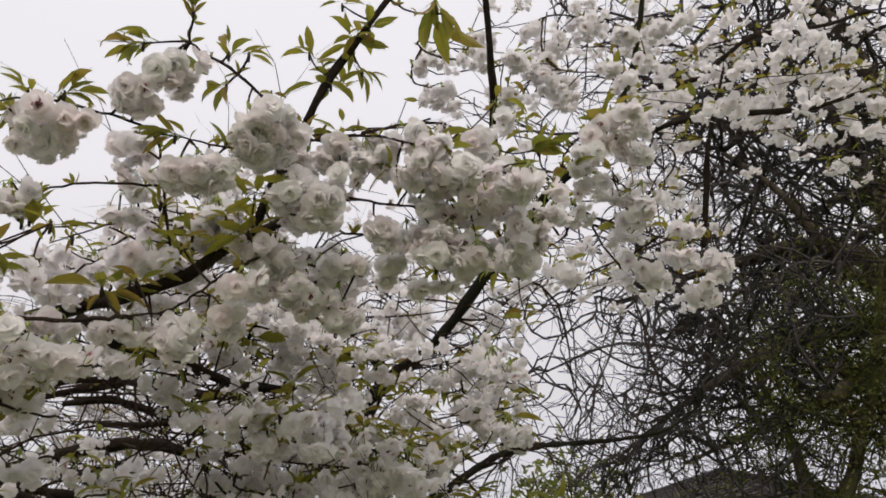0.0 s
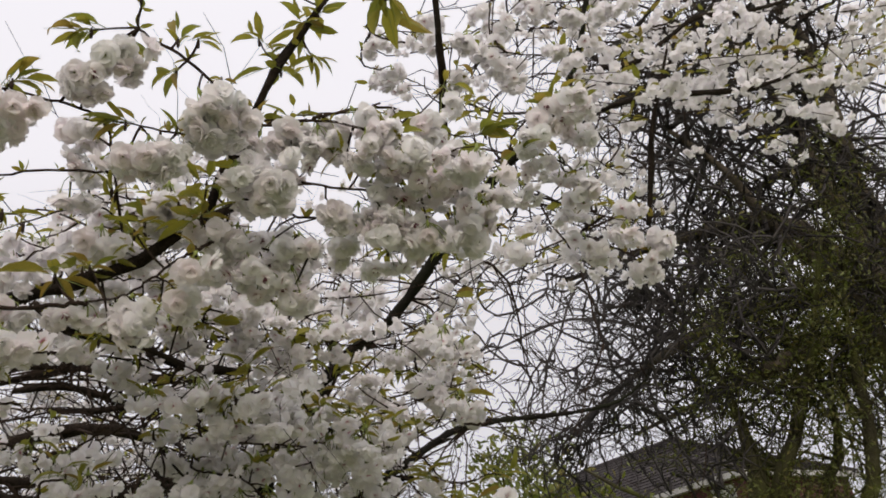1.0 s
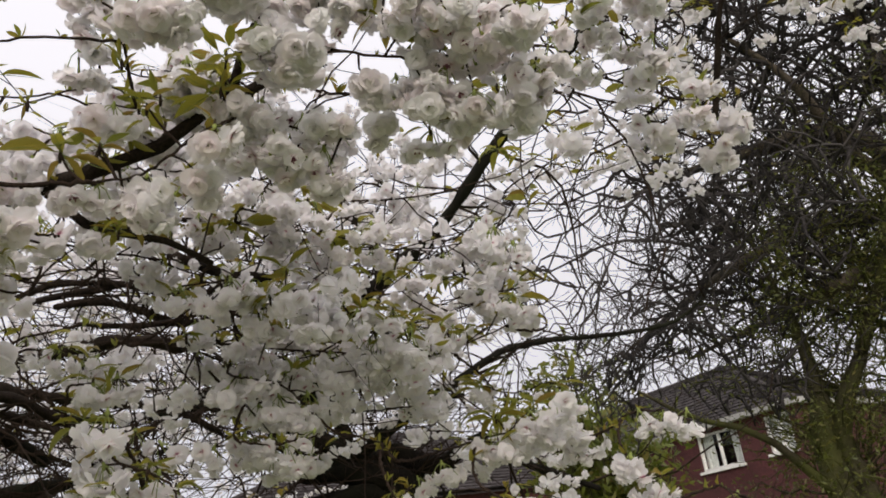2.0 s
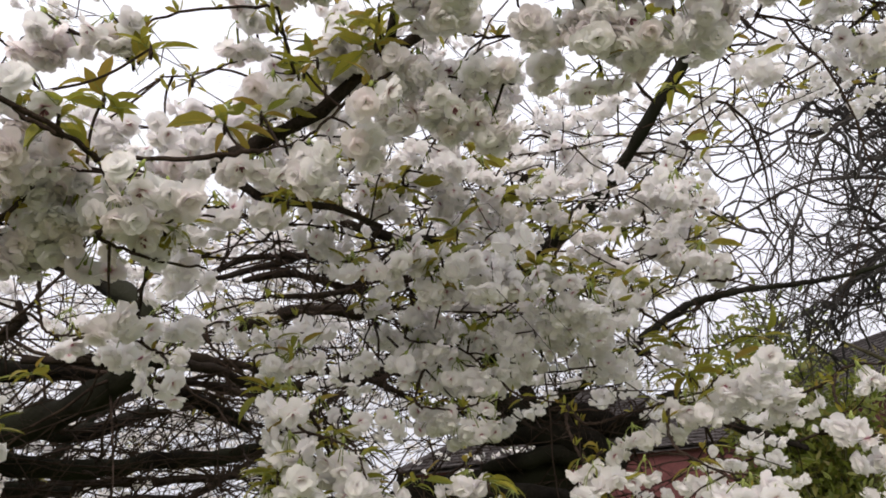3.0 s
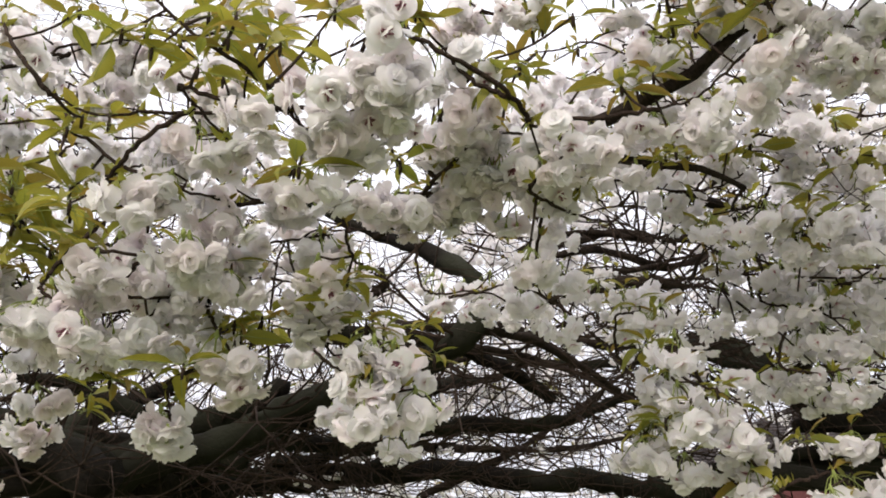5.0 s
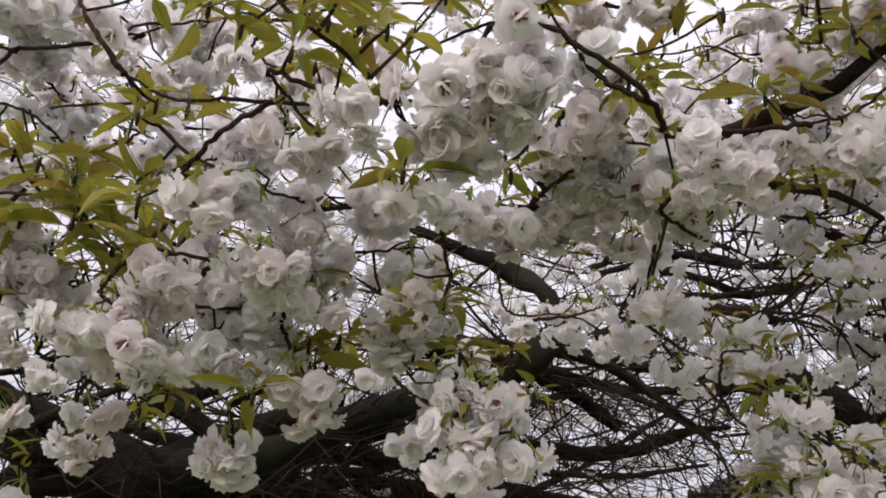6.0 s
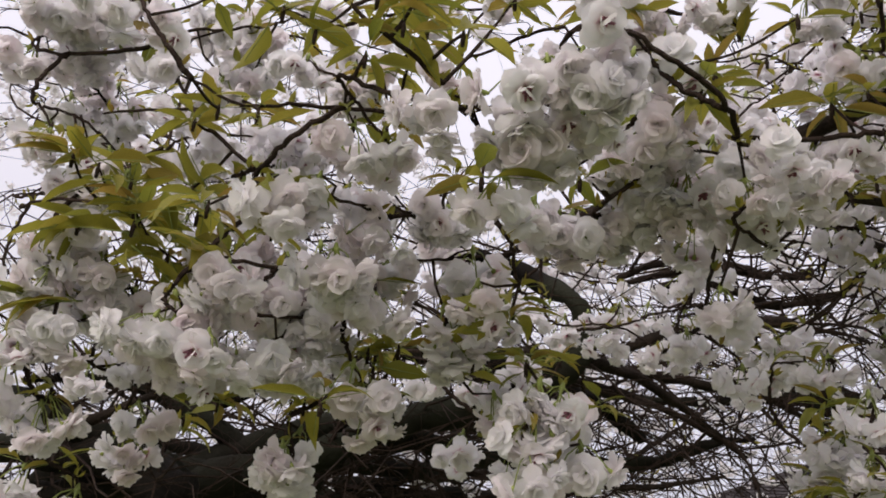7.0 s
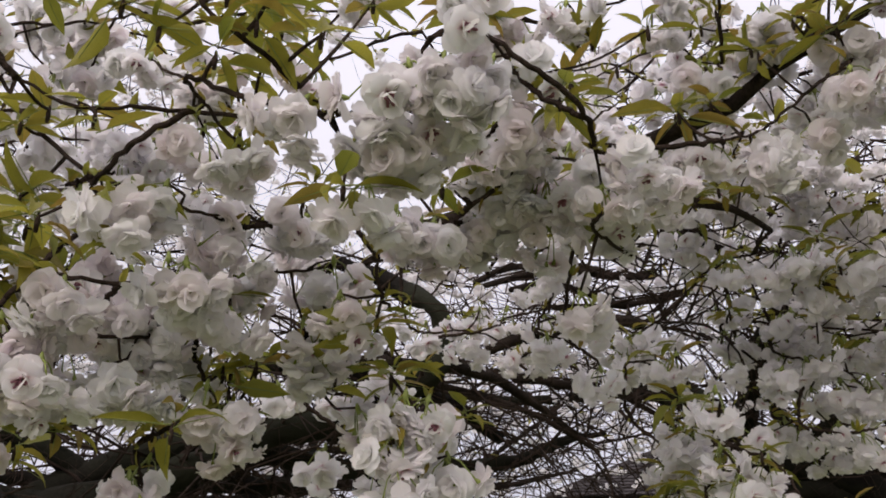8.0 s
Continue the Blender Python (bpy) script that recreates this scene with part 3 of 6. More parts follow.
limb([(0.432, 2.771, 2.086, 0.034), (0.4, 2.275, 2.253, 0.025), (0.514, 2.119, 2.333, 0.02), (0.612, 1.961, 2.388, 0.017), (0.652, 1.878, 2.419, 0.015), (0.72, 1.754, 2.502, 0.015), (0.817, 1.639, 2.627, 0.013), (0.891, 1.544, 2.71, 0.013), (0.958, 1.525, 2.774, 0.011), (1.055, 1.425, 2.902, 0.009), (1.063, 1.311, 3.012, 0.007), (1.088, 1.24, 3.203, 0.005)])
limb([(0.779, 2.669, 2.146, 0.018), (0.956, 2.696, 2.248, 0.016), (1.169, 2.803, 2.368, 0.014), (1.454, 2.988, 2.457, 0.012), (1.771, 3.153, 2.518, 0.011), (2.076, 3.31, 2.586, 0.009), (2.322, 3.373, 2.654, 0.009), (2.487, 3.347, 2.754, 0.004)])
limb([(-0.393, 1.438, 2.172, 0.013), (-0.214, 1.266, 2.16, 0.012), (-0.092, 1.131, 2.136, 0.011), (-0.039, 1.082, 2.131, 0.01), (0.012, 1.073, 2.152, 0.009), (0.065, 1.052, 2.187, 0.008), (0.1, 1.039, 2.205, 0.008), (0.153, 1.017, 2.231, 0.006), (0.224, 1.004, 2.266, 0.005)])
limb([(0.096, 1.041, 2.202, 0.008), (0.114, 1.021, 2.264, 0.007), (0.138, 0.915, 2.266, 0.007), (0.16, 0.881, 2.322, 0.006), (0.204, 0.835, 2.393, 0.006), (0.254, 0.796, 2.461, 0.005), (0.302, 0.748, 2.515, 0.004)])
limb([(0.602, 1.302, 2.513, 0.009), (0.573, 1.189, 2.59, 0.009), (0.538, 1.092, 2.638, 0.007), (0.508, 1.014, 2.729, 0.006), (0.486, 0.96, 2.784, 0.004)])
limb([(0.017, 2.979, 2.233, 0.014), (0.168, 3.053, 2.337, 0.02), (0.291, 2.97, 2.218, 0.024), (0.478, 2.864, 2.111, 0.026), (0.558, 2.76, 2.03, 0.03)])
limb([(-0.253, 2.176, 2.337, 0.008), (-0.147, 2.177, 2.351, 0.011), (-0.046, 2.235, 2.34, 0.012), (0.044, 2.289, 2.327, 0.01), (0.222, 2.356, 2.386, 0.006)])
limb([(-0.164, 2.102, 2.263, 0.006), (-0.065, 2.152, 2.275, 0.008), (0.042, 2.239, 2.317, 0.009)])
limb([(-0.635, 1.818, 2.07, 0.008), (-0.514, 1.852, 2.07, 0.011), (-0.399, 1.928, 2.076, 0.015), (-0.309, 2.044, 2.08, 0.013), (-0.211, 2.165, 2.047, 0.01), (-0.106, 2.282, 1.993, 0.006)])
limb([(-0.543, 1.56, 2.103, 0.005), (-0.535, 1.574, 2.073, 0.009), (-0.585, 1.574, 2.025, 0.008), (-0.639, 1.617, 2.002, 0.005)])
limb([(-0.472, 1.27, 2.041, 0.004), (-0.427, 1.273, 2.067, 0.007), (-0.412, 1.321, 2.096, 0.005)])
limb([(-0.4, 2.14, 2.145, 0.014), (-0.265, 2.251, 2.135, 0.013), (-0.119, 2.35, 2.134, 0.012), (0.036, 2.44, 2.121, 0.009), (0.193, 2.533, 2.045, 0.005)])
limb([(-0.342, 2.178, 2.361, 0.008), (-0.254, 2.213, 2.411, 0.009), (-0.134, 2.255, 2.431, 0.01), (0.023, 2.348, 2.429, 0.008), (0.175, 2.422, 2.452, 0.008)])
limb([(-0.455, 2.149, 2.094, 0.009), (-0.338, 2.261, 2.089, 0.009), (-0.185, 2.274, 2.031, 0.008), (-0.043, 2.378, 1.963, 0.005)])
limb([(-1.377, 1.461, 1.764, 0.012), (-1.298, 1.52, 1.824, 0.011), (-1.188, 1.531, 1.879, 0.009), (-1.081, 1.535, 1.915, 0.006)])
limb([(0.163, 2.421, 2.472, 0.01), (0.067, 2.44, 2.463, 0.009), (-0.062, 2.437, 2.504, 0.01), (-0.198, 2.357, 2.448, 0.011), (-0.342, 2.272, 2.383, 0.008)])
limb([(-0.31, 1.814, 2.074, 0.012), (-0.192, 1.819, 2.114, 0.014), (-0.051, 1.823, 2.132, 0.014), (0.043, 1.877, 2.128, 0.01)])
limb([(0.015, 1.582, 2.223, 0.008), (0.125, 1.592, 2.183, 0.011), (0.213, 1.587, 2.171, 0.008)])
limb([(-0.127, 1.134, 2.11, 0.006), (-0.081, 1.153, 2.077, 0.006), (0.019, 1.163, 2.058, 0.005), (0.079, 1.217, 2.05, 0.004)])
limb([(1.161, 1.434, 2.974, 0.008), (1.254, 1.366, 2.961, 0.008), (1.405, 1.284, 3.062, 0.007), (1.561, 1.26, 3.091, 0.006), (1.739, 1.185, 3.127, 0.005)])
limb([(1.19, 1.494, 2.882, 0.006), (1.281, 1.416, 2.882, 0.008), (1.382, 1.346, 2.852, 0.008), (1.558, 1.312, 2.87, 0.006), (1.732, 1.236, 2.912, 0.004)])
limb([(1.268, 1.53, 2.543, 0.008), (1.26, 1.446, 2.677, 0.008), (1.25, 1.372, 2.781, 0.006), (1.306, 1.313, 2.963, 0.004)])
limb([(-1.029, 2.523, 1.925, 0.016), (-0.867, 2.89, 1.968, 0.016), (-0.636, 3.249, 1.995, 0.014), (-0.318, 3.586, 2.037, 0.012), (0.015, 3.881, 2.135, 0.007)])
limb([(-1.11, 2.391, 1.847, 0.02), (-0.934, 2.561, 1.909, 0.016), (-0.842, 2.863, 2.155, 0.012), (-0.703, 3.173, 2.319, 0.01), (-0.417, 3.397, 2.425, 0.006)])
limb([(-0.85, 3.224, 1.826, 0.016), (-0.537, 3.467, 2.008, 0.012), (-0.212, 3.656, 2.254, 0.01), (0.044, 3.714, 2.449, 0.006)])
limb([(-1.327, 2.106, 1.867, 0.02), (-1.536, 2.084, 1.91, 0.014), (-1.741, 2.053, 1.924, 0.01), (-1.933, 2.01, 1.967, 0.006)])
limb([(-0.435, 3.221, 2.317, 0.012), (-0.638, 3.299, 2.265, 0.012), (-0.807, 3.339, 2.367, 0.01), (-1.045, 3.364, 2.409, 0.008)])
limb([(0.411, 2.816, 1.972, 0.02), (0.501, 2.748, 1.969, 0.035), (0.614, 2.683, 1.945, 0.042), (0.7, 2.623, 1.898, 0.05), (0.753, 2.647, 1.827, 0.05)])
limb([(0.493, 2.765, 2.001, 0.03), (0.589, 2.665, 2.031, 0.026), (0.698, 2.568, 2.1, 0.021), (0.798, 2.526, 2.137, 0.015), (0.88, 2.495, 2.139, 0.009)])
limb([(0.375, 2.782, 1.883, 0.014), (0.483, 2.72, 1.893, 0.024), (0.616, 2.669, 1.889, 0.03), (0.747, 2.655, 1.86, 0.035)])
limb([(0.004, 2.812, 2.197, 0.014), (0.124, 2.802, 2.219, 0.017), (0.237, 2.801, 2.18, 0.02), (0.353, 2.745, 2.131, 0.02), (0.478, 2.74, 2.041, 0.03)])
limb([(-1.938, 1.716, 1.997, 0.036), (-1.734, 1.724, 1.936, 0.036), (-1.58, 1.737, 1.892, 0.036), (-1.455, 1.781, 1.849, 0.036), (-1.278, 1.909, 1.785, 0.039)])
limb([(-1.418, 1.824, 1.708, 0.036), (-1.309, 1.89, 1.781, 0.036), (-1.177, 1.956, 1.86, 0.035), (-1.009, 1.97, 1.92, 0.035), (-0.916, 1.995, 1.98, 0.026)])
limb([(-1.655, 1.892, 1.74, 0.034), (-1.61, 2.041, 1.857, 0.035), (-1.537, 2.194, 1.977, 0.028), (-1.433, 2.352, 2.079, 0.02), (-1.333, 2.488, 2.202, 0.012)])
limb([(-0.975, 2.298, 2.005, 0.03), (-0.839, 2.351, 2.043, 0.03), (-0.703, 2.405, 2.025, 0.024), (-0.609, 2.527, 2.091, 0.018), (-0.544, 2.644, 2.115, 0.01)])
limb([(-0.828, 2.002, 2.119, 0.026), (-0.684, 2.065, 2.116, 0.024), (-0.587, 2.152, 2.121, 0.022), (-0.49, 2.238, 2.105, 0.02), (-0.392, 2.371, 2.08, 0.02), (-0.295, 2.504, 2.019, 0.014)])
# open places between the masses of blossom
pocket((-0.361, 1.071, 1.881), (-0.447, 1.829, 2.121), 0.045)
pocket((-0.354, 1.064, 1.904), (-0.434, 1.816, 2.165), 0.04)
pocket((-0.418, 1.234, 2.004), (-0.515, 1.88, 2.255), 0.045)
pocket((-0.319, 1.118, 1.813), (-0.504, 1.921, 2.022), 0.06)
pocket((-0.23, 1.193, 1.787), (-0.494, 3.228, 2.23), 0.1)
pocket((-0.325, 1.285, 1.763), (-0.715, 3.216, 2.111), 0.1)
pocket((-0.162, 1.298, 1.805), (-0.28, 3.251, 2.222), 0.1)
pocket((-0.256, 1.304, 1.715), (-0.559, 3.464, 2.009), 0.1)
pocket((-0.169, 1.313, 1.72), (-0.311, 3.487, 2.023), 0.1)
pocket((-0.318, 1.334, 1.87), (-0.488, 3.417, 2.374), 0.1)
pocket((-0.222, 1.343, 1.845), (-0.213, 3.444, 2.303), 0.1)
pocket((-0.273, 1.326, 1.908), (-0.347, 3.107, 2.404), 0.08)
pocket((-0.306, 1.4, 1.799), (-0.451, 3.565, 2.163), 0.1)
pocket((-0.186, 1.405, 1.783), (-0.105, 3.775, 2.149), 0.1)
pocket((-0.215, 1.198, 1.831), (-0.58, 2.819, 2.191), 0.09)
pocket((-0.301, 1.167, 1.862), (-0.742, 2.556, 2.22), 0.08)
pocket((-0.16, 1.216, 1.794), (-0.441, 2.866, 2.095), 0.09)
pocket((-0.258, 1.199, 1.77), (-0.69, 2.822, 2.036), 0.1)
pocket((-0.371, 1.322, 1.999), (-0.702, 2.315, 2.337), 0.07)
pocket((0.677, 1.245, 1.897), (1.966, 3.533, 2.521), 0.12)
pocket((0.651, 1.371, 1.907), (1.756, 3.653, 2.485), 0.08)
pocket((0.753, 1.281, 2.018), (2.048, 3.395, 2.801), 0.14)
pocket((0.747, 1.364, 2.125), (1.899, 3.4, 3.007), 0.12)
pocket((0.529, 1.407, 2.25), (0.703, 1.87, 2.49), 0.05)
pocket((0.566, 1.356, 2.315), (0.754, 1.801, 2.578), 0.05)
pocket((-0.094, 0.697, 1.997), (-1.014, 4.101, 4.458), 0.08)
pocket((-0.046, 0.747, 2.029), (-0.62, 4.17, 4.481), 0.06)
pocket((-0.08, 0.757, 2.041), (-0.811, 4.107, 4.553), 0.07)
pocket((-0.102, 0.742, 2.041), (-0.799, 4.103, 4.547), 0.07)
pocket((-0.089, 0.83, 2.075), (-0.798, 4.185, 4.412), 0.07)
pocket((-0.062, 0.805, 2.115), (-0.636, 4.042, 4.649), 0.07)
pocket((-0.126, 0.847, 2.126), (-0.952, 4.058, 4.538), 0.07)
pocket((-0.147, 0.8, 2.095), (-1.137, 4.01, 4.532), 0.08)
pocket((-0.106, 0.623, 2.168), (-0.626, 3.667, 4.941), 0.09)
pocket((0.069, 0.645, 2.224), (0.381, 3.585, 5.064), 0.1)
pocket((-0.01, 0.64, 2.233), (-0.058, 3.554, 5.117), 0.1)
pocket((-0.151, 0.633, 2.147), (-0.89, 3.721, 4.819), 0.07)
pocket((0.201, 0.654, 2.185), (1.117, 3.633, 4.849), 0.07)
pocket((0.234, 0.637, 2.265), (1.232, 3.351, 5.1), 0.08)
pocket((0.745, 1.392, 2.229), (2.192, 4.095, 3.451), 0.12)
pocket((0.756, 1.561, 2.081), (2.101, 4.336, 2.937), 0.1)
pocket((0.816, 1.371, 2.186), (2.4, 4.033, 3.324), 0.14)
pocket((0.722, 1.595, 2.019), (2.005, 4.43, 2.763), 0.1)
pocket((-0.17, 0.758, 2.039), (-0.583, 4.074, 4.583), 0.07)
pocket((0.507, 1.319, 1.914), (1.097, 2.859, 2.33), 0.06)
pocket((0.549, 1.3, 1.925), (1.193, 2.813, 2.354), 0.05)
pocket((0.258, 1.113, 1.726), (0.581, 2.666, 1.934), 0.06)
pocket((0.311, 1.1, 1.733), (0.693, 2.536, 1.938), 0.05)
pocket((-0.091, 1.264, 1.998), (-0.213, 2.198, 2.334), 0.045)
pocket((-0.031, 1.273, 1.991), (-0.103, 2.214, 2.319), 0.045)
pocket((0.095, 1.143, 1.688), (0.19, 2.434, 1.804), 0.05)
limb([(-1.137, 1.65, 1.714, 0.05), (-1.29, 1.659, 1.792, 0.04), (-1.467, 1.646, 1.792, 0.03), (-1.657, 1.602, 1.809, 0.02)])
limb([(-1.015, 2.047, 1.796, 0.03), (-1.162, 1.967, 1.865, 0.024), (-1.323, 1.855, 1.951, 0.018), (-1.443, 1.762, 1.976, 0.012), (-1.631, 1.738, 1.964, 0.007)])
limb([(-0.949, 2.063, 1.879, 0.026), (-0.854, 2.083, 1.967, 0.02), (-0.751, 2.208, 2.026, 0.012)])
# darker hollows where the inner limbs show
pocket((-0.05, 0.706, 1.823), (-0.14, 2.166, 2.334), 0.06)
pocket((-0.071, 0.701, 1.832), (-0.205, 2.152, 2.36), 0.05)
pocket((-0.09, 1.263, 2.002), (-0.224, 2.289, 2.375), 0.045)
pocket((-0.046, 1.273, 1.987), (-0.139, 2.308, 2.346), 0.04)
pocket((-0.155, 1.271, 1.947), (-0.349, 2.305, 2.269), 0.035)
pocket((-0.053, 1.325, 2.017), (-0.116, 2.312, 2.368), 0.045)
pocket((-0.104, 1.318, 2.024), (-0.209, 2.3, 2.38), 0.04)
pocket((-0.175, 1.328, 1.966), (-0.325, 2.223, 2.245), 0.03)
pocket((-0.151, 1.336, 2.027), (-0.196, 2.267, 2.391), 0.04)
pocket((-0.066, 1.349, 1.996), (-0.047, 2.29, 2.336), 0.04)
pocket((-0.365, 0.769, 1.824), (-0.52, 1.862, 2.242), 0.03)
pocket((-0.351, 0.775, 1.815), (-0.478, 1.878, 2.214), 0.03)
pocket((-0.34, 0.78, 1.803), (-0.446, 1.893, 2.179), 0.034)
pocket((-0.346, 0.784, 1.788), (-0.463, 1.905, 2.136), 0.036)
pocket((-0.317, 0.794, 1.817), (-0.488, 1.886, 2.23), 0.03)
pocket((-0.301, 0.8, 1.806), (-0.441, 1.904, 2.197), 0.03)
pocket((-0.248, 0.811, 1.819), (-0.468, 1.768, 2.191), 0.035)
pocket((-0.299, 0.976, 1.77), (-0.507, 1.824, 1.986), 0.04)
pocket((-0.271, 0.977, 1.79), (-0.451, 1.826, 2.027), 0.04)
pocket((-0.262, 1.304, 2.063), (-0.243, 2.228, 2.445), 0.04)
pocket((-0.138, 1.304, 2.039), (-0.016, 2.229, 2.4), 0.05)
pocket((-0.058, 1.311, 1.985), (0.129, 2.24, 2.302), 0.05)
# sprays hung with blossom: first the nearest
spray(17, [(0.138, 0.89, 2.266), (0.224, 0.849, 2.262), (0.3, 0.825, 2.229), (0.379, 0.833, 2.21), (0.477, 0.847, 2.214)], leafy=0.25, spread=0.045, radius=0.003, near=1)
spray(15, [(0.151, 0.905, 2.206), (0.25, 0.882, 2.171), (0.355, 0.869, 2.173), (0.465, 0.867, 2.196)], leafy=0.23, spread=0.045, radius=0.003, near=1)
spray(9, [(0.2, 0.973, 2.18), (0.315, 0.951, 2.164), (0.453, 0.951, 2.175)], leafy=0.23, spread=0.05, radius=0.003, near=1)
spray(3, [(0.088, 1.016, 2.233), (0.042, 1.022, 2.228), (0.012, 1.026, 2.223)], leafy=0.33, spread=0.04, radius=0.003, near=1)
spray(9, [(0.106, 0.955, 2.136), (0.158, 0.958, 2.117), (0.236, 0.969, 2.11)], leafy=0.28, spread=0.04, radius=0.003, near=1)
spray(5, [(0.055, 0.929, 2.086), (-0.001, 0.953, 2.041), (-0.05, 0.928, 2.02)], leafy=0.28, spread=0.035, radius=0.003, near=1)
spray(9, [(-0.189, 0.851, 1.978), (-0.152, 0.865, 1.961), (-0.118, 0.906, 1.954), (-0.08, 0.93, 1.958)], leafy=0.25, spread=0.045, radius=0.003, near=1)
spray(5, [(-0.192, 0.877, 1.911), (-0.148, 0.94, 1.908), (-0.115, 0.993, 1.92)], leafy=0.28, spread=0.05, radius=0.003, near=1)
spray(9, [(0.217, 0.851, 2.262), (0.315, 0.854, 2.302), (0.393, 0.886, 2.307)], leafy=0.53, spread=0.05, radius=0.003, near=1)
spray(6, [(0.611, 1.046, 2.302), (0.737, 1.05, 2.276), (0.829, 1.061, 2.261), (0.886, 1.019, 2.254)], leafy=0.63, spread=0.035, radius=0.003, near=1)
spray(4, [(0.765, 1.108, 2.26), (0.824, 1.089, 2.22), (0.864, 1.073, 2.192)], leafy=0.28, spread=0.04, radius=0.003, near=1)
spray(6, [(0.579, 0.954, 2.36), (0.642, 0.889, 2.387), (0.678, 0.934, 2.392)], leafy=0.43, spread=0.04, radius=0.003, near=1)
spray(4, [(0.615, 0.96, 2.324), (0.68, 0.985, 2.326), (0.706, 0.983, 2.305)], leafy=0.43, spread=0.04, radius=0.003, near=1)
spray(10, [(0.581, 1.149, 2.71), (0.707, 1.152, 2.712), (0.844, 1.135, 2.713)], leafy=0.33, spread=0.07, radius=0.003, near=1)
spray(5, [(0.414, 1.172, 2.76), (0.48, 1.16, 2.746), (0.526, 1.161, 2.725)], leafy=0.23, spread=0.06, radius=0.003, near=1)
spray(4, [(0.462, 1.299, 2.757), (0.533, 1.29, 2.737), (0.594, 1.289, 2.707)], leafy=0.33, spread=0.06, radius=0.003, near=1)
spray(10, [(0.724, 1.176, 2.905), (0.86, 1.134, 2.859), (1.03, 1.111, 2.906)], leafy=0.28, spread=0.08, radius=0.003, near=1)
spray(11, [(-0.294, 0.703, 2.006), (-0.332, 0.723, 1.977), (-0.284, 0.741, 1.976), (-0.369, 0.752, 1.949), (-0.321, 0.758, 1.95)], leafy=0.06, spread=0.035, radius=0.003, near=1)
spray(3, [(-0.394, 0.728, 1.948), (-0.38, 0.769, 1.933), (-0.31, 0.791, 1.942)], leafy=0.05, spread=0.03, radius=0.003, near=1)
spray(2, [(-0.257, 0.801, 2.044), (-0.235, 0.806, 2.044), (-0.227, 0.826, 2.036)], leafy=0.2, spread=0.025, radius=0.003, near=1)
spray(4, [(-0.277, 0.858, 1.988), (-0.227, 0.881, 1.987), (-0.159, 0.929, 1.999)], leafy=0.2, spread=0.03, radius=0.003, near=1)
spray(9, [(-0.322, 0.958, 1.953), (-0.256, 0.965, 1.971), (-0.167, 0.994, 2.004)], leafy=0.15, spread=0.035, radius=0.003, near=1)
spray(2, [(-0.508, 0.728, 1.987), (-0.493, 0.751, 1.968), (-0.468, 0.782, 1.944)], leafy=0.4, spread=0.025, radius=0.003, near=1)
spray(4, [(-0.576, 0.738, 1.892), (-0.531, 0.767, 1.898), (-0.488, 0.818, 1.902)], leafy=0.3, spread=0.03, radius=0.003, near=1)
spray(4, [(-0.472, 0.857, 1.917), (-0.419, 0.88, 1.922), (-0.377, 0.885, 1.946)], leafy=0.2, spread=0.03, radius=0.003, near=1)
spray(6, [(-0.797, 0.873, 2.175), (-0.707, 0.881, 2.167), (-0.659, 0.941, 2.228)], leafy=0.4, spread=0.06, radius=0.003, near=1)
spray(4, [(-0.515, 0.91, 2.2), (-0.471, 0.928, 2.206), (-0.368, 0.953, 2.225)], leafy=0.4, spread=0.05, radius=0.003, near=1)
spray(15, [(-0.639, 0.802, 1.855), (-0.575, 0.848, 1.859), (-0.51, 0.891, 1.879), (-0.452, 0.933, 1.903), (-0.387, 0.972, 1.926)], leafy=0.12, spread=0.04, radius=0.003, near=1)
spray(9, [(-0.609, 0.842, 1.814), (-0.554, 0.876, 1.82), (-0.523, 0.908, 1.85)], leafy=0.12, spread=0.04, radius=0.003, near=1)
spray(6, [(-0.656, 0.782, 1.803), (-0.634, 0.803, 1.796), (-0.643, 0.83, 1.77)], leafy=0.12, spread=0.04, radius=0.003, near=1)
spray(6, [(-0.459, 0.975, 1.847), (-0.423, 0.985, 1.861), (-0.4, 1.014, 1.897)], leafy=0.4, spread=0.035, radius=0.003, near=1)
spray(3, [(-0.536, 0.906, 1.8), (-0.522, 0.922, 1.772), (-0.516, 0.948, 1.772)], leafy=0.25, spread=0.025, radius=0.003, near=1)
spray(3, [(-0.591, 0.913, 1.738), (-0.584, 0.923, 1.715), (-0.584, 0.927, 1.692)], leafy=0.12, spread=0.022, radius=0.003, near=1)
spray(4, [(-0.461, 1.021, 1.805), (-0.412, 1.04, 1.806), (-0.374, 1.077, 1.792)], leafy=0.35, spread=0.03, radius=0.003, near=1)
spray(2, [(-0.43, 1.098, 1.765), (-0.404, 1.109, 1.755), (-0.371, 1.121, 1.745)], leafy=0.12, spread=0.025, radius=0.003, near=1)
spray(6, [(-0.385, 1.327, 1.959), (-0.306, 1.339, 1.971), (-0.241, 1.314, 1.916)], leafy=0.15, spread=0.035, radius=0.003, near=1)
spray(10, [(-0.952, 0.837, 2.15), (-0.891, 0.875, 2.182), (-0.814, 0.949, 2.214)], leafy=0.15, spread=0.05, radius=0.003, near=1)
spray(7, [(-0.893, 0.82, 2.043), (-0.856, 0.854, 2.048), (-0.825, 0.906, 2.012)], leafy=0.15, spread=0.05, radius=0.003, near=1)
spray(5, [(-0.839, 0.82, 1.871), (-0.814, 0.841, 1.88), (-0.79, 0.857, 1.893)], leafy=0.2, spread=0.035, radius=0.003, near=1)
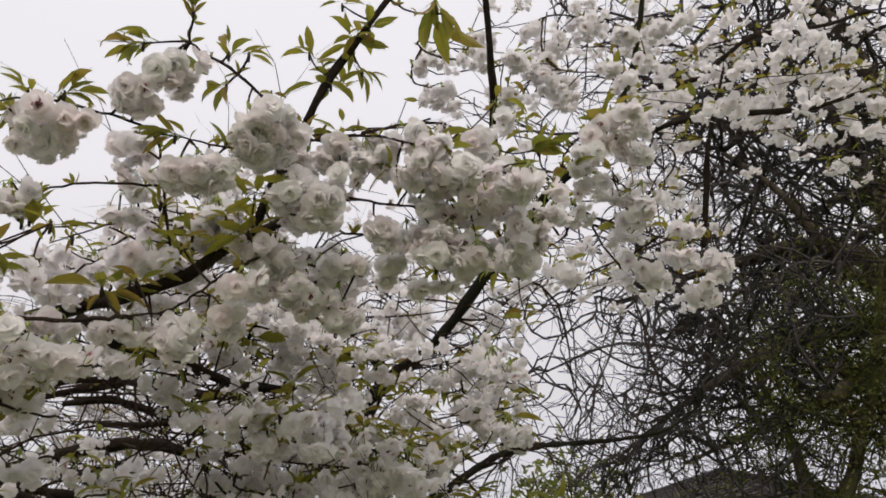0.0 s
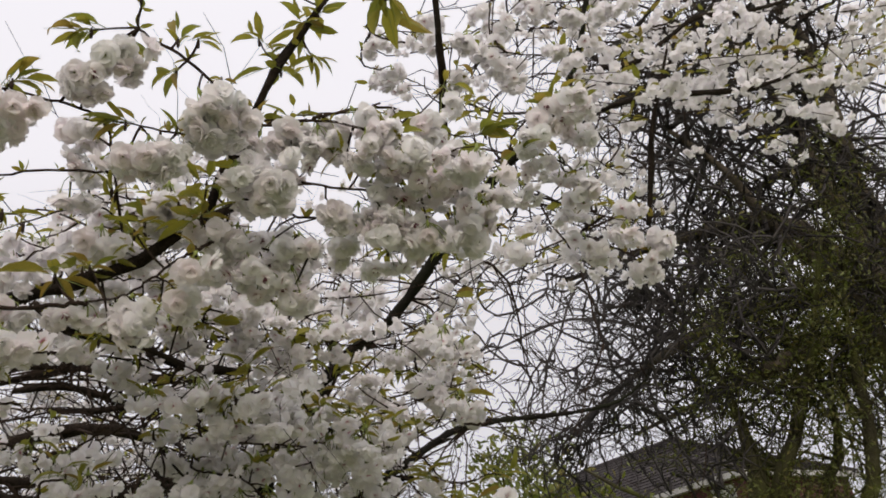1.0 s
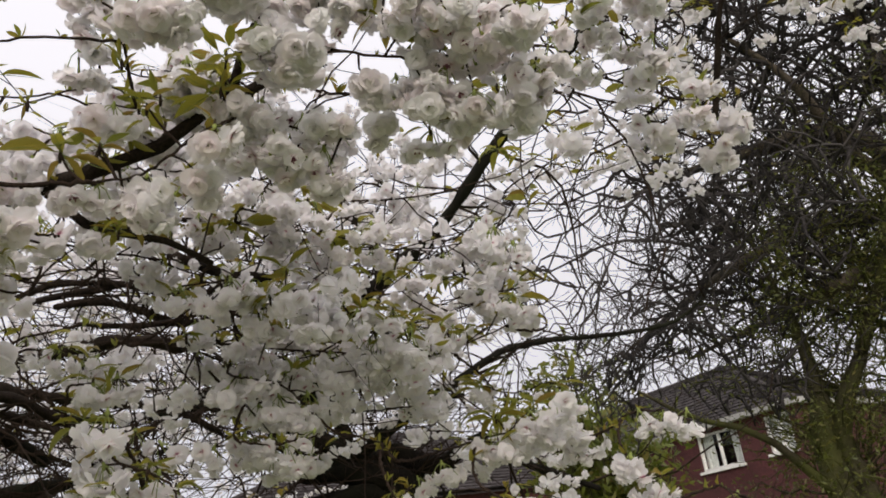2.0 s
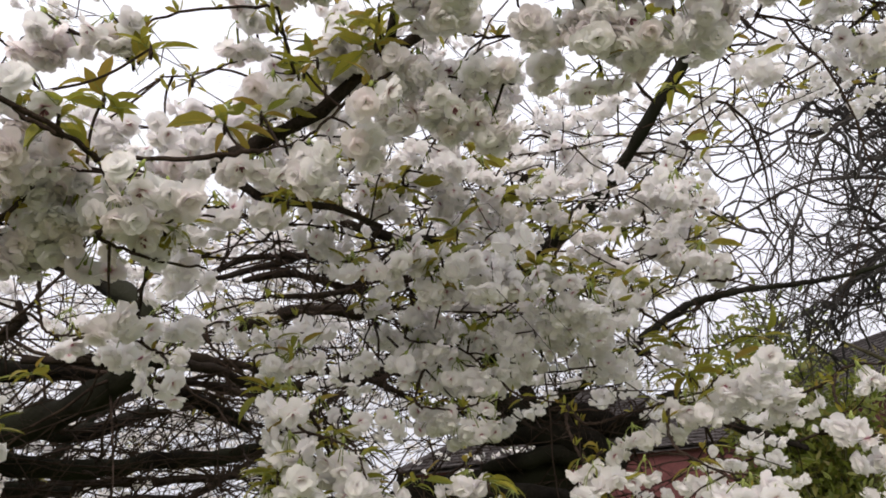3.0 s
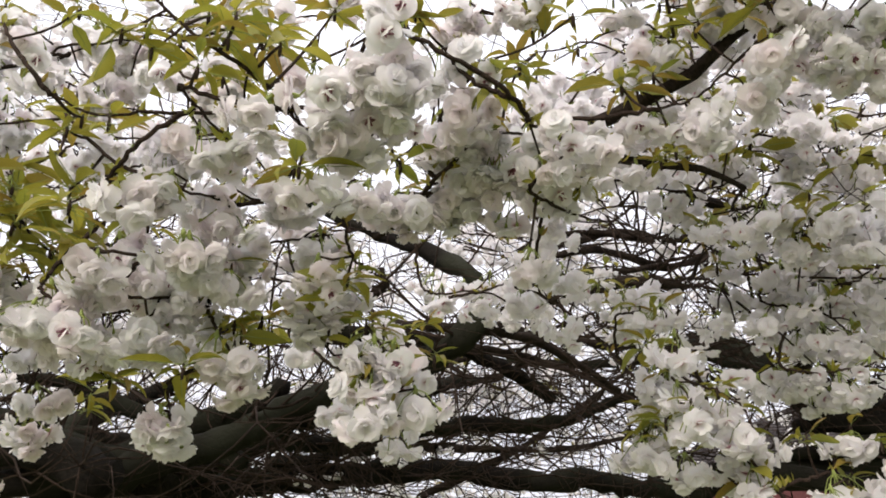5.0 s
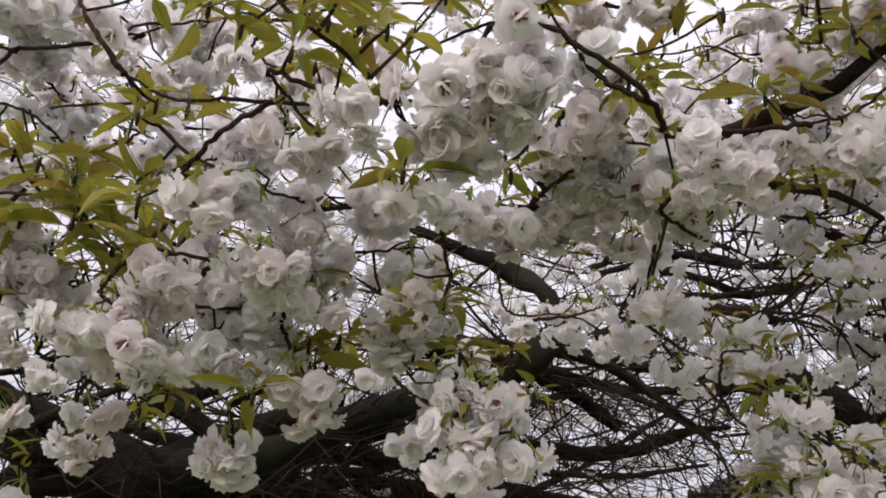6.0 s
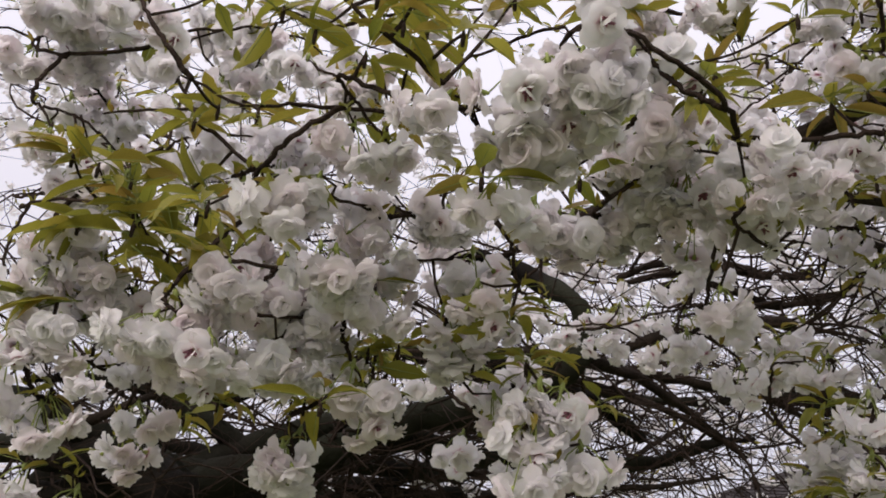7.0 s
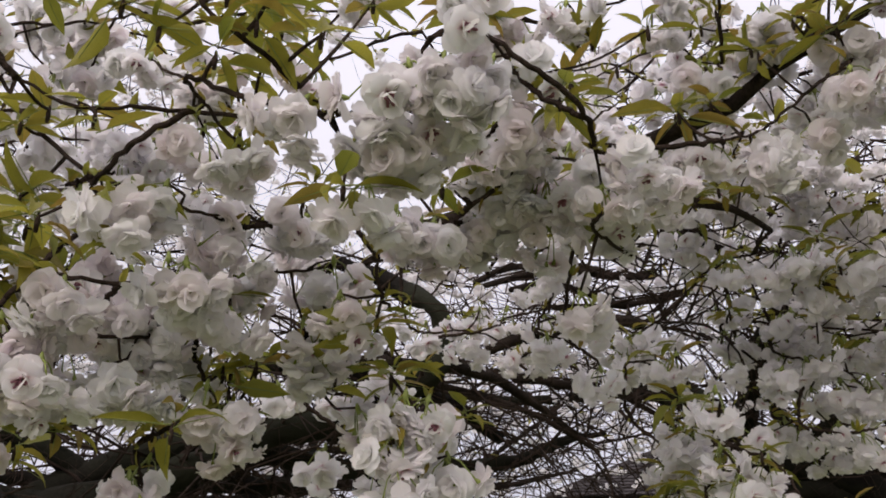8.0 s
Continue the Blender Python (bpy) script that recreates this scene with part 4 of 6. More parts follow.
spray(8, [(-0.782, 0.881, 1.853), (-0.752, 0.908, 1.845), (-0.818, 0.839, 1.803), (-0.814, 0.823, 1.775)], leafy=0.1, spread=0.035, radius=0.003, near=1)
spray(2, [(-0.831, 0.927, 1.789), (-0.805, 0.95, 1.784), (-0.794, 0.982, 1.793)], leafy=0.15, spread=0.025, radius=0.003, near=1)
spray(2, [(-0.804, 0.843, 1.733), (-0.793, 0.853, 1.733)], leafy=0.1, spread=0.01, radius=0.003, near=1)
spray(3, [(-0.821, 0.89, 1.684), (-0.8, 0.909, 1.673), (-0.799, 0.938, 1.661)], leafy=0.25, spread=0.03, radius=0.003, near=1)
spray(2, [(-0.831, 1.004, 1.74), (-0.826, 1.01, 1.723)], leafy=0.1, spread=0.01, radius=0.003, near=1)
spray(9, [(-0.726, 0.927, 1.909), (-0.676, 0.955, 1.921), (-0.624, 1.013, 1.938)], leafy=0.15, spread=0.035, radius=0.003, near=1)
spray(8, [(-0.737, 0.982, 1.845), (-0.674, 1.015, 1.863), (-0.621, 1.052, 1.904)], leafy=0.15, spread=0.035, radius=0.003, near=1)
spray(4, [(-0.518, 1.139, 1.864), (-0.457, 1.165, 1.83), (-0.388, 1.197, 1.841)], leafy=0.3, spread=0.03, radius=0.003, near=1)
spray(2, [(-0.487, 1.221, 1.779), (-0.439, 1.232, 1.78), (-0.385, 1.239, 1.794)], leafy=0.1, spread=0.025, radius=0.003, near=1)
spray(8, [(-0.959, 1.102, 2.293), (-0.883, 1.172, 2.283), (-0.784, 1.253, 2.262)], leafy=0.35, spread=0.07, radius=0.003, near=1)
spray(8, [(-0.857, 1.184, 2.48), (-0.735, 1.286, 2.45), (-0.627, 1.342, 2.447)], leafy=0.35, spread=0.07, radius=0.003, near=1)
spray(8, [(-0.393, 1.36, 2.353), (-0.278, 1.399, 2.326), (-0.134, 1.397, 2.352)], leafy=0.4, spread=0.06, radius=0.003, near=1)
spray(9, [(-0.019, 1.303, 2.31), (0.067, 1.317, 2.274), (0.167, 1.328, 2.225)], leafy=0.3, spread=0.06, radius=0.003, near=1)
spray(8, [(-0.913, 1.113, 2.114), (-0.816, 1.212, 2.061), (-0.719, 1.265, 2.073)], leafy=0.25, spread=0.06, radius=0.003, near=1)
spray(8, [(-1.188, 1.109, 2.095), (-1.118, 1.165, 2.121), (-1.024, 1.207, 2.19)], leafy=0.3, spread=0.07, radius=0.003, near=1)
spray(8, [(-0.973, 1.253, 2.391), (-0.916, 1.342, 2.317), (-0.829, 1.396, 2.309)], leafy=0.25, spread=0.07, radius=0.003, near=1)
spray(7, [(-0.957, 1.372, 2.223), (-0.868, 1.4, 2.267), (-0.757, 1.443, 2.286)], leafy=0.25, spread=0.06, radius=0.003, near=1)
spray(7, [(-1.122, 1.094, 1.952), (-1.069, 1.144, 1.954), (-0.996, 1.225, 1.896)], leafy=0.25, spread=0.06, radius=0.003, near=1)
spray(9, [(-0.067, 1.433, 2.468), (0.064, 1.434, 2.425), (0.219, 1.397, 2.401)], leafy=0.3, spread=0.07, radius=0.003, near=1)
spray(9, [(-0.019, 1.414, 2.295), (0.108, 1.392, 2.275), (0.225, 1.353, 2.266)], leafy=0.3, spread=0.06, radius=0.003, near=1)
spray(8, [(0.089, 1.53, 2.245), (0.202, 1.512, 2.209), (0.297, 1.497, 2.156)], leafy=0.25, spread=0.06, radius=0.003, near=1)
spray(8, [(0.111, 1.572, 2.134), (0.214, 1.552, 2.101), (0.316, 1.517, 2.084)], leafy=0.3, spread=0.06, radius=0.003, near=1)
spray(6, [(0.006, 1.12, 2.259), (-0.056, 1.134, 2.233), (-0.13, 1.148, 2.197)], leafy=0.63, spread=0.05, radius=0.003, near=1)
spray(6, [(-0.072, 1.343, 2.305), (-0.14, 1.336, 2.301), (-0.206, 1.34, 2.273)], leafy=0.5, spread=0.05, radius=0.003, near=1)
spray(6, [(0.138, 1.281, 2.407), (0.065, 1.289, 2.4), (0.012, 1.278, 2.414)], leafy=0.5, spread=0.05, radius=0.003, near=1)
stem([(0.138, 0.911, 2.271), (0.117, 0.875, 2.29), (0.079, 0.834, 2.298), (0.039, 0.811, 2.313), (-0.009, 0.792, 2.319), (-0.002, 0.769, 2.344), (-0.01, 0.751, 2.362)], 0.0028)
stem([(-0.014, 1.003, 2.162), (-0.026, 0.943, 2.203), (-0.032, 0.891, 2.245), (-0.059, 0.861, 2.249), (-0.106, 0.822, 2.228), (-0.134, 0.792, 2.213), (-0.171, 0.778, 2.205), (-0.212, 0.782, 2.186)], 0.0022)
stem([(-0.025, 0.939, 2.209), (-0.085, 0.92, 2.197), (-0.133, 0.903, 2.178), (-0.179, 0.906, 2.16), (-0.213, 0.904, 2.151)], 0.0019)
stem([(0.135, 0.9, 2.269), (0.066, 0.856, 2.222), (0.032, 0.85, 2.216), (-0.015, 0.845, 2.222), (-0.06, 0.853, 2.226)], 0.0019)
stem([(0.255, 0.799, 2.458), (0.28, 0.784, 2.422), (0.319, 0.757, 2.405)], 0.0019)
stem([(0.148, 0.883, 2.272), (0.206, 0.868, 2.278), (0.264, 0.851, 2.278), (0.321, 0.853, 2.285)], 0.0015)
stem([(-0.016, 1.086, 2.218), (-0.048, 1.045, 2.228), (-0.103, 1.034, 2.199), (-0.16, 1.025, 2.163)], 0.0017)
cluster((-0.02, 0.801, 2.309))
cluster((-0.037, 0.805, 2.304))
cluster((-0.05, 0.814, 2.277))
cluster((-0.067, 0.818, 2.27))
cluster((-0.145, 0.783, 2.205))
cluster((-0.133, 0.787, 2.202))
cluster((-0.147, 0.799, 2.184))
cluster((0.012, 0.854, 2.211))
cluster((-0.007, 0.86, 2.202))
cluster((0.036, 0.855, 2.209))
cluster((0.023, 0.861, 2.201))
cluster((0.068, 0.823, 2.265))
cluster((0.097, 0.822, 2.262))
cluster((0.124, 0.847, 2.258))
cluster((0.081, 0.842, 2.239))
cluster((0.111, 0.859, 2.245))
cluster((0.063, 0.836, 2.248))
cluster((-0.192, 0.896, 2.172))
cluster((-0.081, 1.008, 2.246))
cluster((-0.065, 0.995, 2.267))
cluster((-0.073, 0.97, 2.302))
cluster((0.028, 1.025, 2.224))
cluster((0.045, 1.011, 2.245))
cluster((-0.039, 1.001, 2.164))
stem([(-0.067, 1.164, 2.255), (-0.114, 1.119, 2.257), (-0.154, 1.102, 2.234), (-0.189, 1.081, 2.218)], 0.0019)
cluster((-0.261, 0.892, 2.178))
cluster((-0.25, 0.901, 2.173))
cluster((-0.278, 0.913, 2.177))
stem([(-0.419, 0.746, 1.98), (-0.438, 0.725, 1.995), (-0.466, 0.7, 2.006), (-0.491, 0.68, 2.026), (-0.516, 0.653, 2.053)], 0.0025)
stem([(-0.475, 0.81, 1.996), (-0.523, 0.756, 1.973), (-0.553, 0.739, 1.965), (-0.591, 0.727, 1.959), (-0.63, 0.709, 1.98)], 0.0022)
stem([(-0.723, 0.883, 2.064), (-0.772, 0.854, 2.05), (-0.824, 0.843, 2.042)], 0.0022)
stem([(-0.879, 0.828, 1.925), (-0.843, 0.83, 1.935), (-0.792, 0.837, 1.93), (-0.752, 0.849, 1.919)], 0.0025)
stem([(-0.35, 0.993, 2.222), (-0.386, 0.975, 2.203), (-0.427, 0.962, 2.174), (-0.463, 0.953, 2.155)], 0.0025)
stem([(-0.13, 1.432, 1.895), (-0.103, 1.346, 1.831), (-0.035, 1.258, 1.754), (0.021, 1.211, 1.705), (0.06, 1.192, 1.644), (0.084, 1.191, 1.607)], 0.0028)
spray(9, [(-0.054, 1.275, 1.778), (-0.072, 1.27, 1.747), (-0.091, 1.267, 1.702)], leafy=0.3, spread=0.035, radius=0.003, near=1)
spray(8, [(0.02, 1.238, 1.729), (0.03, 1.23, 1.706), (-0.001, 1.237, 1.673)], leafy=0.25, spread=0.035, radius=0.003, near=1)
tuft((0, 1.253, 1.77), 9, 0.063)
tuft((-0.069, 1.251, 1.74), 9, 0.054)
tuft((0.104, 1.199, 1.705), 7, 0.062)
tuft((0.182, 1.183, 1.692), 7, 0.062, (0.9, -0.2, -0.4))
spray(6, [(0.131, 1.219, 1.666), (0.147, 1.217, 1.651), (0.157, 1.216, 1.631)], leafy=0.2, spread=0.035, radius=0.003, near=1)
spray(7, [(0.131, 1.478, 1.843), (0.188, 1.471, 1.829), (0.233, 1.465, 1.807)], leafy=0.25, spread=0.04, radius=0.003, near=1)
# middle of the crown
spray(7, [(-0.312, 0.904, 2.004), (-0.243, 0.926, 2.015), (-0.177, 0.974, 2.026)], leafy=0.25, spread=0.035, radius=0.003, near=1)
spray(6, [(-0.298, 0.968, 1.959), (-0.319, 0.93, 1.946), (-0.273, 0.964, 1.989)], leafy=0.1, spread=0.035, radius=0.003, near=1)
spray(7, [(-0.224, 1.239, 2.036), (-0.149, 1.185, 2.068), (-0.111, 1.251, 2.057)], leafy=0.15, spread=0.04, radius=0.003, near=1)
spray(6, [(-0.359, 1.319, 1.953), (-0.305, 1.303, 1.952), (-0.265, 1.309, 1.968)], leafy=0.1, spread=0.035, radius=0.003, near=1)
spray(2, [(-0.24, 1.277, 1.914), (-0.218, 1.283, 1.91)], leafy=0.1, spread=0.02, radius=0.003, near=1)
spray(3, [(-0.063, 1.152, 2.156), (-0.015, 1.152, 2.161), (0.047, 1.153, 2.16)], leafy=0.2, spread=0.03, radius=0.003, near=1)
spray(13, [(0.028, 1.101, 2.189), (0.113, 1.088, 2.203), (0.202, 1.073, 2.206), (0.272, 1.102, 2.192)], leafy=0.12, spread=0.035, radius=0.003, near=1)
spray(15, [(-0.101, 1.353, 2.197), (0.046, 1.363, 2.188), (0.189, 1.405, 2.195), (0.336, 1.437, 2.187)], leafy=0.25, spread=0.05, radius=0.003, near=1)
spray(16, [(0.396, 1.508, 2.356), (0.563, 1.556, 2.27), (0.69, 1.586, 2.214), (0.796, 1.611, 2.168)], leafy=0.15, spread=0.07, radius=0.003, near=1)
spray(8, [(0.068, 1.265, 2.038), (0.118, 1.261, 2.04), (0.165, 1.291, 2.003)], leafy=0.25, spread=0.035, radius=0.003, near=1)
spray(8, [(0.198, 1.288, 1.999), (0.257, 1.269, 2.022), (0.292, 1.303, 1.996)], leafy=0.2, spread=0.035, radius=0.003, near=1)
spray(8, [(0.313, 1.307, 1.969), (0.36, 1.297, 1.962), (0.424, 1.339, 1.934)], leafy=0.35, spread=0.04, radius=0.003, near=1)
spray(20, [(0.057, 1.436, 2.006), (0.193, 1.432, 1.984), (0.316, 1.414, 1.967), (0.446, 1.435, 1.953), (0.598, 1.415, 2.01)], leafy=0.2, spread=0.06, radius=0.003, near=1)
spray(3, [(-0.107, 1.301, 1.909), (-0.067, 1.308, 1.899), (-0.028, 1.315, 1.881)], leafy=0.3, spread=0.03, radius=0.003, near=1)
spray(7, [(0.109, 1.354, 1.922), (0.184, 1.35, 1.906), (0.225, 1.373, 1.873)], leafy=0.2, spread=0.04, radius=0.003, near=1)
spray(4, [(0.113, 1.326, 1.814), (0.176, 1.321, 1.807), (0.232, 1.31, 1.817)], leafy=0.15, spread=0.03, radius=0.003, near=1)
spray(2, [(0.289, 1.35, 1.82), (0.333, 1.342, 1.802)], leafy=0.15, spread=0.025, radius=0.003, near=1)
spray(5, [(-0.035, 1.125, 1.808), (-0.051, 1.132, 1.77), (0.027, 1.158, 1.748), (0.037, 1.143, 1.706)], leafy=0.3, spread=0.028, radius=0.003, near=1)
spray(13, [(0.397, 1.38, 1.783), (0.504, 1.34, 1.8), (0.56, 1.314, 1.806), (0.615, 1.283, 1.827)], leafy=0.3, spread=0.045, radius=0.003, near=1)
spray(4, [(0.314, 1.254, 1.724), (0.33, 1.253, 1.694), (0.351, 1.25, 1.657)], leafy=0.2, spread=0.03, radius=0.003, near=1)
spray(9, [(0.455, 1.262, 1.713), (0.5, 1.247, 1.679), (0.541, 1.23, 1.647)], leafy=0.25, spread=0.04, radius=0.003, near=1)
spray(2, [(0.153, 1.237, 1.699), (0.193, 1.233, 1.682), (0.219, 1.229, 1.666)], leafy=0.5, spread=0.03, radius=0.003, near=1)
spray(5, [(-0.339, 1.005, 1.797), (-0.341, 0.913, 1.758), (-0.371, 0.888, 1.751)], leafy=0.2, spread=0.028, radius=0.003, near=1)
spray(2, [(-0.362, 0.899, 1.716), (-0.341, 0.909, 1.716), (-0.328, 0.924, 1.727)], leafy=0.1, spread=0.022, radius=0.003, near=1)
spray(5, [(-0.374, 0.846, 1.883), (-0.368, 0.864, 1.845), (-0.369, 0.918, 1.855)], leafy=0.12, spread=0.04, radius=0.003, near=1)
spray(7, [(0.691, 1.432, 2.025), (0.639, 1.443, 2.064), (0.574, 1.463, 2.084)], leafy=0.25, spread=0.05, radius=0.003, near=1)
spray(9, [(0.538, 1.431, 2.194), (0.614, 1.419, 2.153), (0.706, 1.453, 2.109)], leafy=0.15, spread=0.05, radius=0.003, near=1)
spray(9, [(0.593, 1.415, 1.827), (0.653, 1.384, 1.844), (0.703, 1.368, 1.792)], leafy=0.3, spread=0.04, radius=0.003, near=1)
spray(3, [(0.736, 1.288, 1.817), (0.777, 1.264, 1.809), (0.814, 1.243, 1.785)], leafy=0.3, spread=0.025, radius=0.003, near=1)
spray(4, [(0.7, 1.264, 1.73), (0.735, 1.247, 1.693), (0.75, 1.239, 1.667)], leafy=0.4, spread=0.03, radius=0.003, near=1)
spray(3, [(0.809, 1.199, 1.68), (0.823, 1.19, 1.663), (0.844, 1.175, 1.652)], leafy=0.6, spread=0.03, radius=0.003, near=1)
spray(8, [(-0.19, 0.991, 2.021), (-0.198, 0.966, 1.996), (-0.145, 1.016, 2.04)], leafy=0.15, spread=0.04, radius=0.003, near=1)
spray(8, [(-0.168, 1.077, 2.019), (-0.119, 1.114, 2.035), (-0.051, 1.165, 2.04)], leafy=0.2, spread=0.045, radius=0.003, near=1)
spray(9, [(0.005, 1.351, 2.071), (-0.087, 1.288, 2.076), (-0.168, 1.238, 2.033)], leafy=0.15, spread=0.05, radius=0.003, near=1)
spray(2, [(-0.198, 1.072, 1.864), (-0.177, 1.081, 1.852)], leafy=0.1, spread=0.025, radius=0.003, near=1)
spray(5, [(-0.233, 1.107, 1.895), (-0.211, 1.101, 1.932)], leafy=0.1, spread=0.04, radius=0.003, near=1)
spray(10, [(0.131, 1.346, 2.203), (0.246, 1.395, 2.193), (0.381, 1.452, 2.252)], leafy=0.15, spread=0.06, radius=0.003, near=1)
spray(12, [(0.088, 1.371, 2.02), (0.178, 1.431, 1.979), (0.123, 1.442, 1.956), (0.053, 1.385, 1.98)], leafy=0.15, spread=0.05, radius=0.003, near=1)
spray(12, [(0.203, 1.463, 2.037), (0.315, 1.461, 1.99), (0.408, 1.445, 1.971), (0.498, 1.456, 2.021)], leafy=0.2, spread=0.05, radius=0.003, near=1)
spray(8, [(0.253, 1.498, 1.886), (0.365, 1.477, 1.884), (0.439, 1.458, 1.885)], leafy=0.3, spread=0.045, radius=0.003, near=1)
spray(3, [(0.339, 1.393, 1.813), (0.305, 1.401, 1.808), (0.406, 1.378, 1.797)], leafy=0.15, spread=0.03, radius=0.003, near=1)
spray(9, [(-0.074, 1.22, 1.775), (-0.037, 1.266, 1.823), (0.028, 1.231, 1.755)], leafy=0.3, spread=0.035, radius=0.003, near=1)
spray(3, [(0.322, 1.256, 1.705), (0.346, 1.248, 1.724)], leafy=0.3, spread=0.02, radius=0.003, near=1)
# far side of the crown
spray(17, [(1.094, 1.415, 2.882), (1.224, 1.302, 2.883), (1.398, 1.27, 2.913), (1.497, 1.194, 2.874), (1.661, 1.147, 2.899)], leafy=0.3, spread=0.11, radius=0.003, near=0)
spray(16, [(1.144, 1.453, 2.791), (1.287, 1.344, 2.774), (1.462, 1.319, 2.788), (1.552, 1.221, 2.779)], leafy=0.3, spread=0.11, radius=0.003, near=0)
spray(14, [(1.405, 1.38, 3.14), (1.541, 1.28, 3.095), (1.766, 1.187, 3.094)], leafy=0.3, spread=0.11, radius=0.003, near=0)
spray(10, [(1.229, 1.633, 3.364), (1.47, 1.644, 3.325), (1.651, 1.535, 3.261), (1.849, 1.481, 3.272)], leafy=0.3, spread=0.11, radius=0.003, near=0)
spray(9, [(1.444, 1.68, 3.144), (1.616, 1.561, 3.097), (1.858, 1.475, 3.087), (1.973, 1.405, 3.006)], leafy=0.3, spread=0.11, radius=0.003, near=0)
spray(10, [(0.928, 1.536, 3.193), (1.046, 1.507, 3.147), (1.194, 1.485, 3.219)], leafy=0.3, spread=0.11, radius=0.003, near=0)
spray(8, [(0.582, 1.621, 3.124), (0.689, 1.536, 3.168), (0.798, 1.475, 3.173)], leafy=0.3, spread=0.11, radius=0.003, near=0)
spray(8, [(0.799, 1.387, 2.799), (0.886, 1.313, 2.821), (1.04, 1.334, 2.845)], leafy=0.3, spread=0.11, radius=0.003, near=0)
spray(9, [(1.438, 1.737, 3.579), (1.7, 1.693, 3.564), (1.956, 1.591, 3.571), (2.136, 1.447, 3.493)], leafy=0.3, spread=0.11, radius=0.003, near=0)
spray(9, [(1.423, 1.884, 3.451), (1.688, 1.772, 3.503), (1.945, 1.69, 3.324), (2.19, 1.506, 3.382)], leafy=0.3, spread=0.11, radius=0.003, near=0)
spray(6, [(1.194, 1.577, 2.774), (1.261, 1.565, 2.718), (1.306, 1.519, 2.73)], leafy=0.3, spread=0.11, radius=0.003, near=0)
spray(10, [(1.063, 1.911, 2.589), (1.174, 1.84, 2.597), (1.254, 1.781, 2.608)], leafy=0.3, spread=0.11, radius=0.003, near=0)
spray(14, [(0.34, 1.51, 2.302), (0.486, 1.474, 2.293), (0.659, 1.394, 2.315)], leafy=0.3, spread=0.11, radius=0.003, near=0)
spray(16, [(0.254, 1.553, 2.243), (0.421, 1.485, 2.184), (0.574, 1.384, 2.161)], leafy=0.3, spread=0.11, radius=0.003, near=0)
spray(14, [(0.133, 1.422, 2.059), (0.287, 1.401, 2.053), (0.347, 1.4, 2.011)], leafy=0.3, spread=0.11, radius=0.003, near=0)
spray(18, [(0.388, 1.443, 2.013), (0.564, 1.424, 2.061), (0.715, 1.453, 2.118)], leafy=0.3, spread=0.11, radius=0.003, near=0)
spray(14, [(0.247, 1.528, 2.007), (0.37, 1.512, 1.969), (0.513, 1.468, 1.977)], leafy=0.3, spread=0.11, radius=0.003, near=0)
spray(9, [(-0.061, 1.258, 2.085), (0.041, 1.311, 2.088), (0.105, 1.345, 2.132)], leafy=0.3, spread=0.11, radius=0.003, near=0)
spray(8, [(-0.2, 1.43, 2.005), (-0.098, 1.448, 1.98), (-0.01, 1.453, 1.971)], leafy=0.3, spread=0.11, radius=0.003, near=0)
spray(6, [(-0.101, 1.318, 2.061), (-0.059, 1.326, 2.045), (-0.005, 1.34, 2.004)], leafy=0.3, spread=0.11, radius=0.003, near=0)
spray(8, [(0.834, 1.453, 2.497), (0.745, 1.524, 2.455), (0.636, 1.459, 2.441)], leafy=0.3, spread=0.11, radius=0.003, near=0)
spray(6, [(1.051, 1.372, 2.607), (0.949, 1.495, 2.53), (0.874, 1.502, 2.591)], leafy=0.3, spread=0.11, radius=0.003, near=0)
spray(16, [(0.107, 1.617, 2.441), (0.253, 1.724, 2.433), (0.443, 1.769, 2.499), (0.622, 1.794, 2.573)], leafy=0.3, spread=0.11, radius=0.003, near=0)
spray(14, [(-0.044, 1.568, 2.317), (0.081, 1.685, 2.31), (0.202, 1.782, 2.325)], leafy=0.3, spread=0.11, radius=0.003, near=0)
spray(14, [(0.965, 1.953, 2.685), (1.173, 1.986, 2.651), (1.392, 1.961, 2.673)], leafy=0.3, spread=0.11, radius=0.003, near=0)
spray(12, [(0.813, 1.794, 2.434), (0.69, 1.799, 2.279), (0.566, 1.848, 2.261)], leafy=0.3, spread=0.11, radius=0.003, near=0)
spray(10, [(-0.22, 1.845, 2.111), (-0.132, 1.967, 2.091), (-0.029, 2.079, 2.088)], leafy=0.3, spread=0.11, radius=0.003, near=0)
spray(20, [(-0.257, 1.851, 2.397), (-0.089, 1.986, 2.382), (0.138, 2.074, 2.43), (0.348, 2.165, 2.418)], leafy=0.3, spread=0.11, radius=0.003, near=0)
spray(16, [(-0.559, 2.302, 2.488), (-0.359, 2.447, 2.508), (-0.128, 2.564, 2.551)], leafy=0.3, spread=0.11, radius=0.003, near=0)
spray(16, [(-0.955, 2.424, 2.393), (-0.801, 2.658, 2.53), (-0.527, 2.757, 2.459)], leafy=0.3, spread=0.11, radius=0.003, near=0)
spray(14, [(-0.229, 2.431, 2.298), (-0.029, 2.429, 2.348), (0.13, 2.45, 2.272)], leafy=0.3, spread=0.11, radius=0.003, near=0)
spray(14, [(-0.189, 2.914, 1.989), (-0.474, 3.06, 2.13), (-0.741, 3.01, 2.086)], leafy=0.3, spread=0.11, radius=0.003, near=0)
spray(16, [(0.689, 1.921, 2.242), (0.84, 1.966, 2.261), (0.967, 2.032, 2.232)], leafy=0.3, spread=0.11, radius=0.003, near=0)
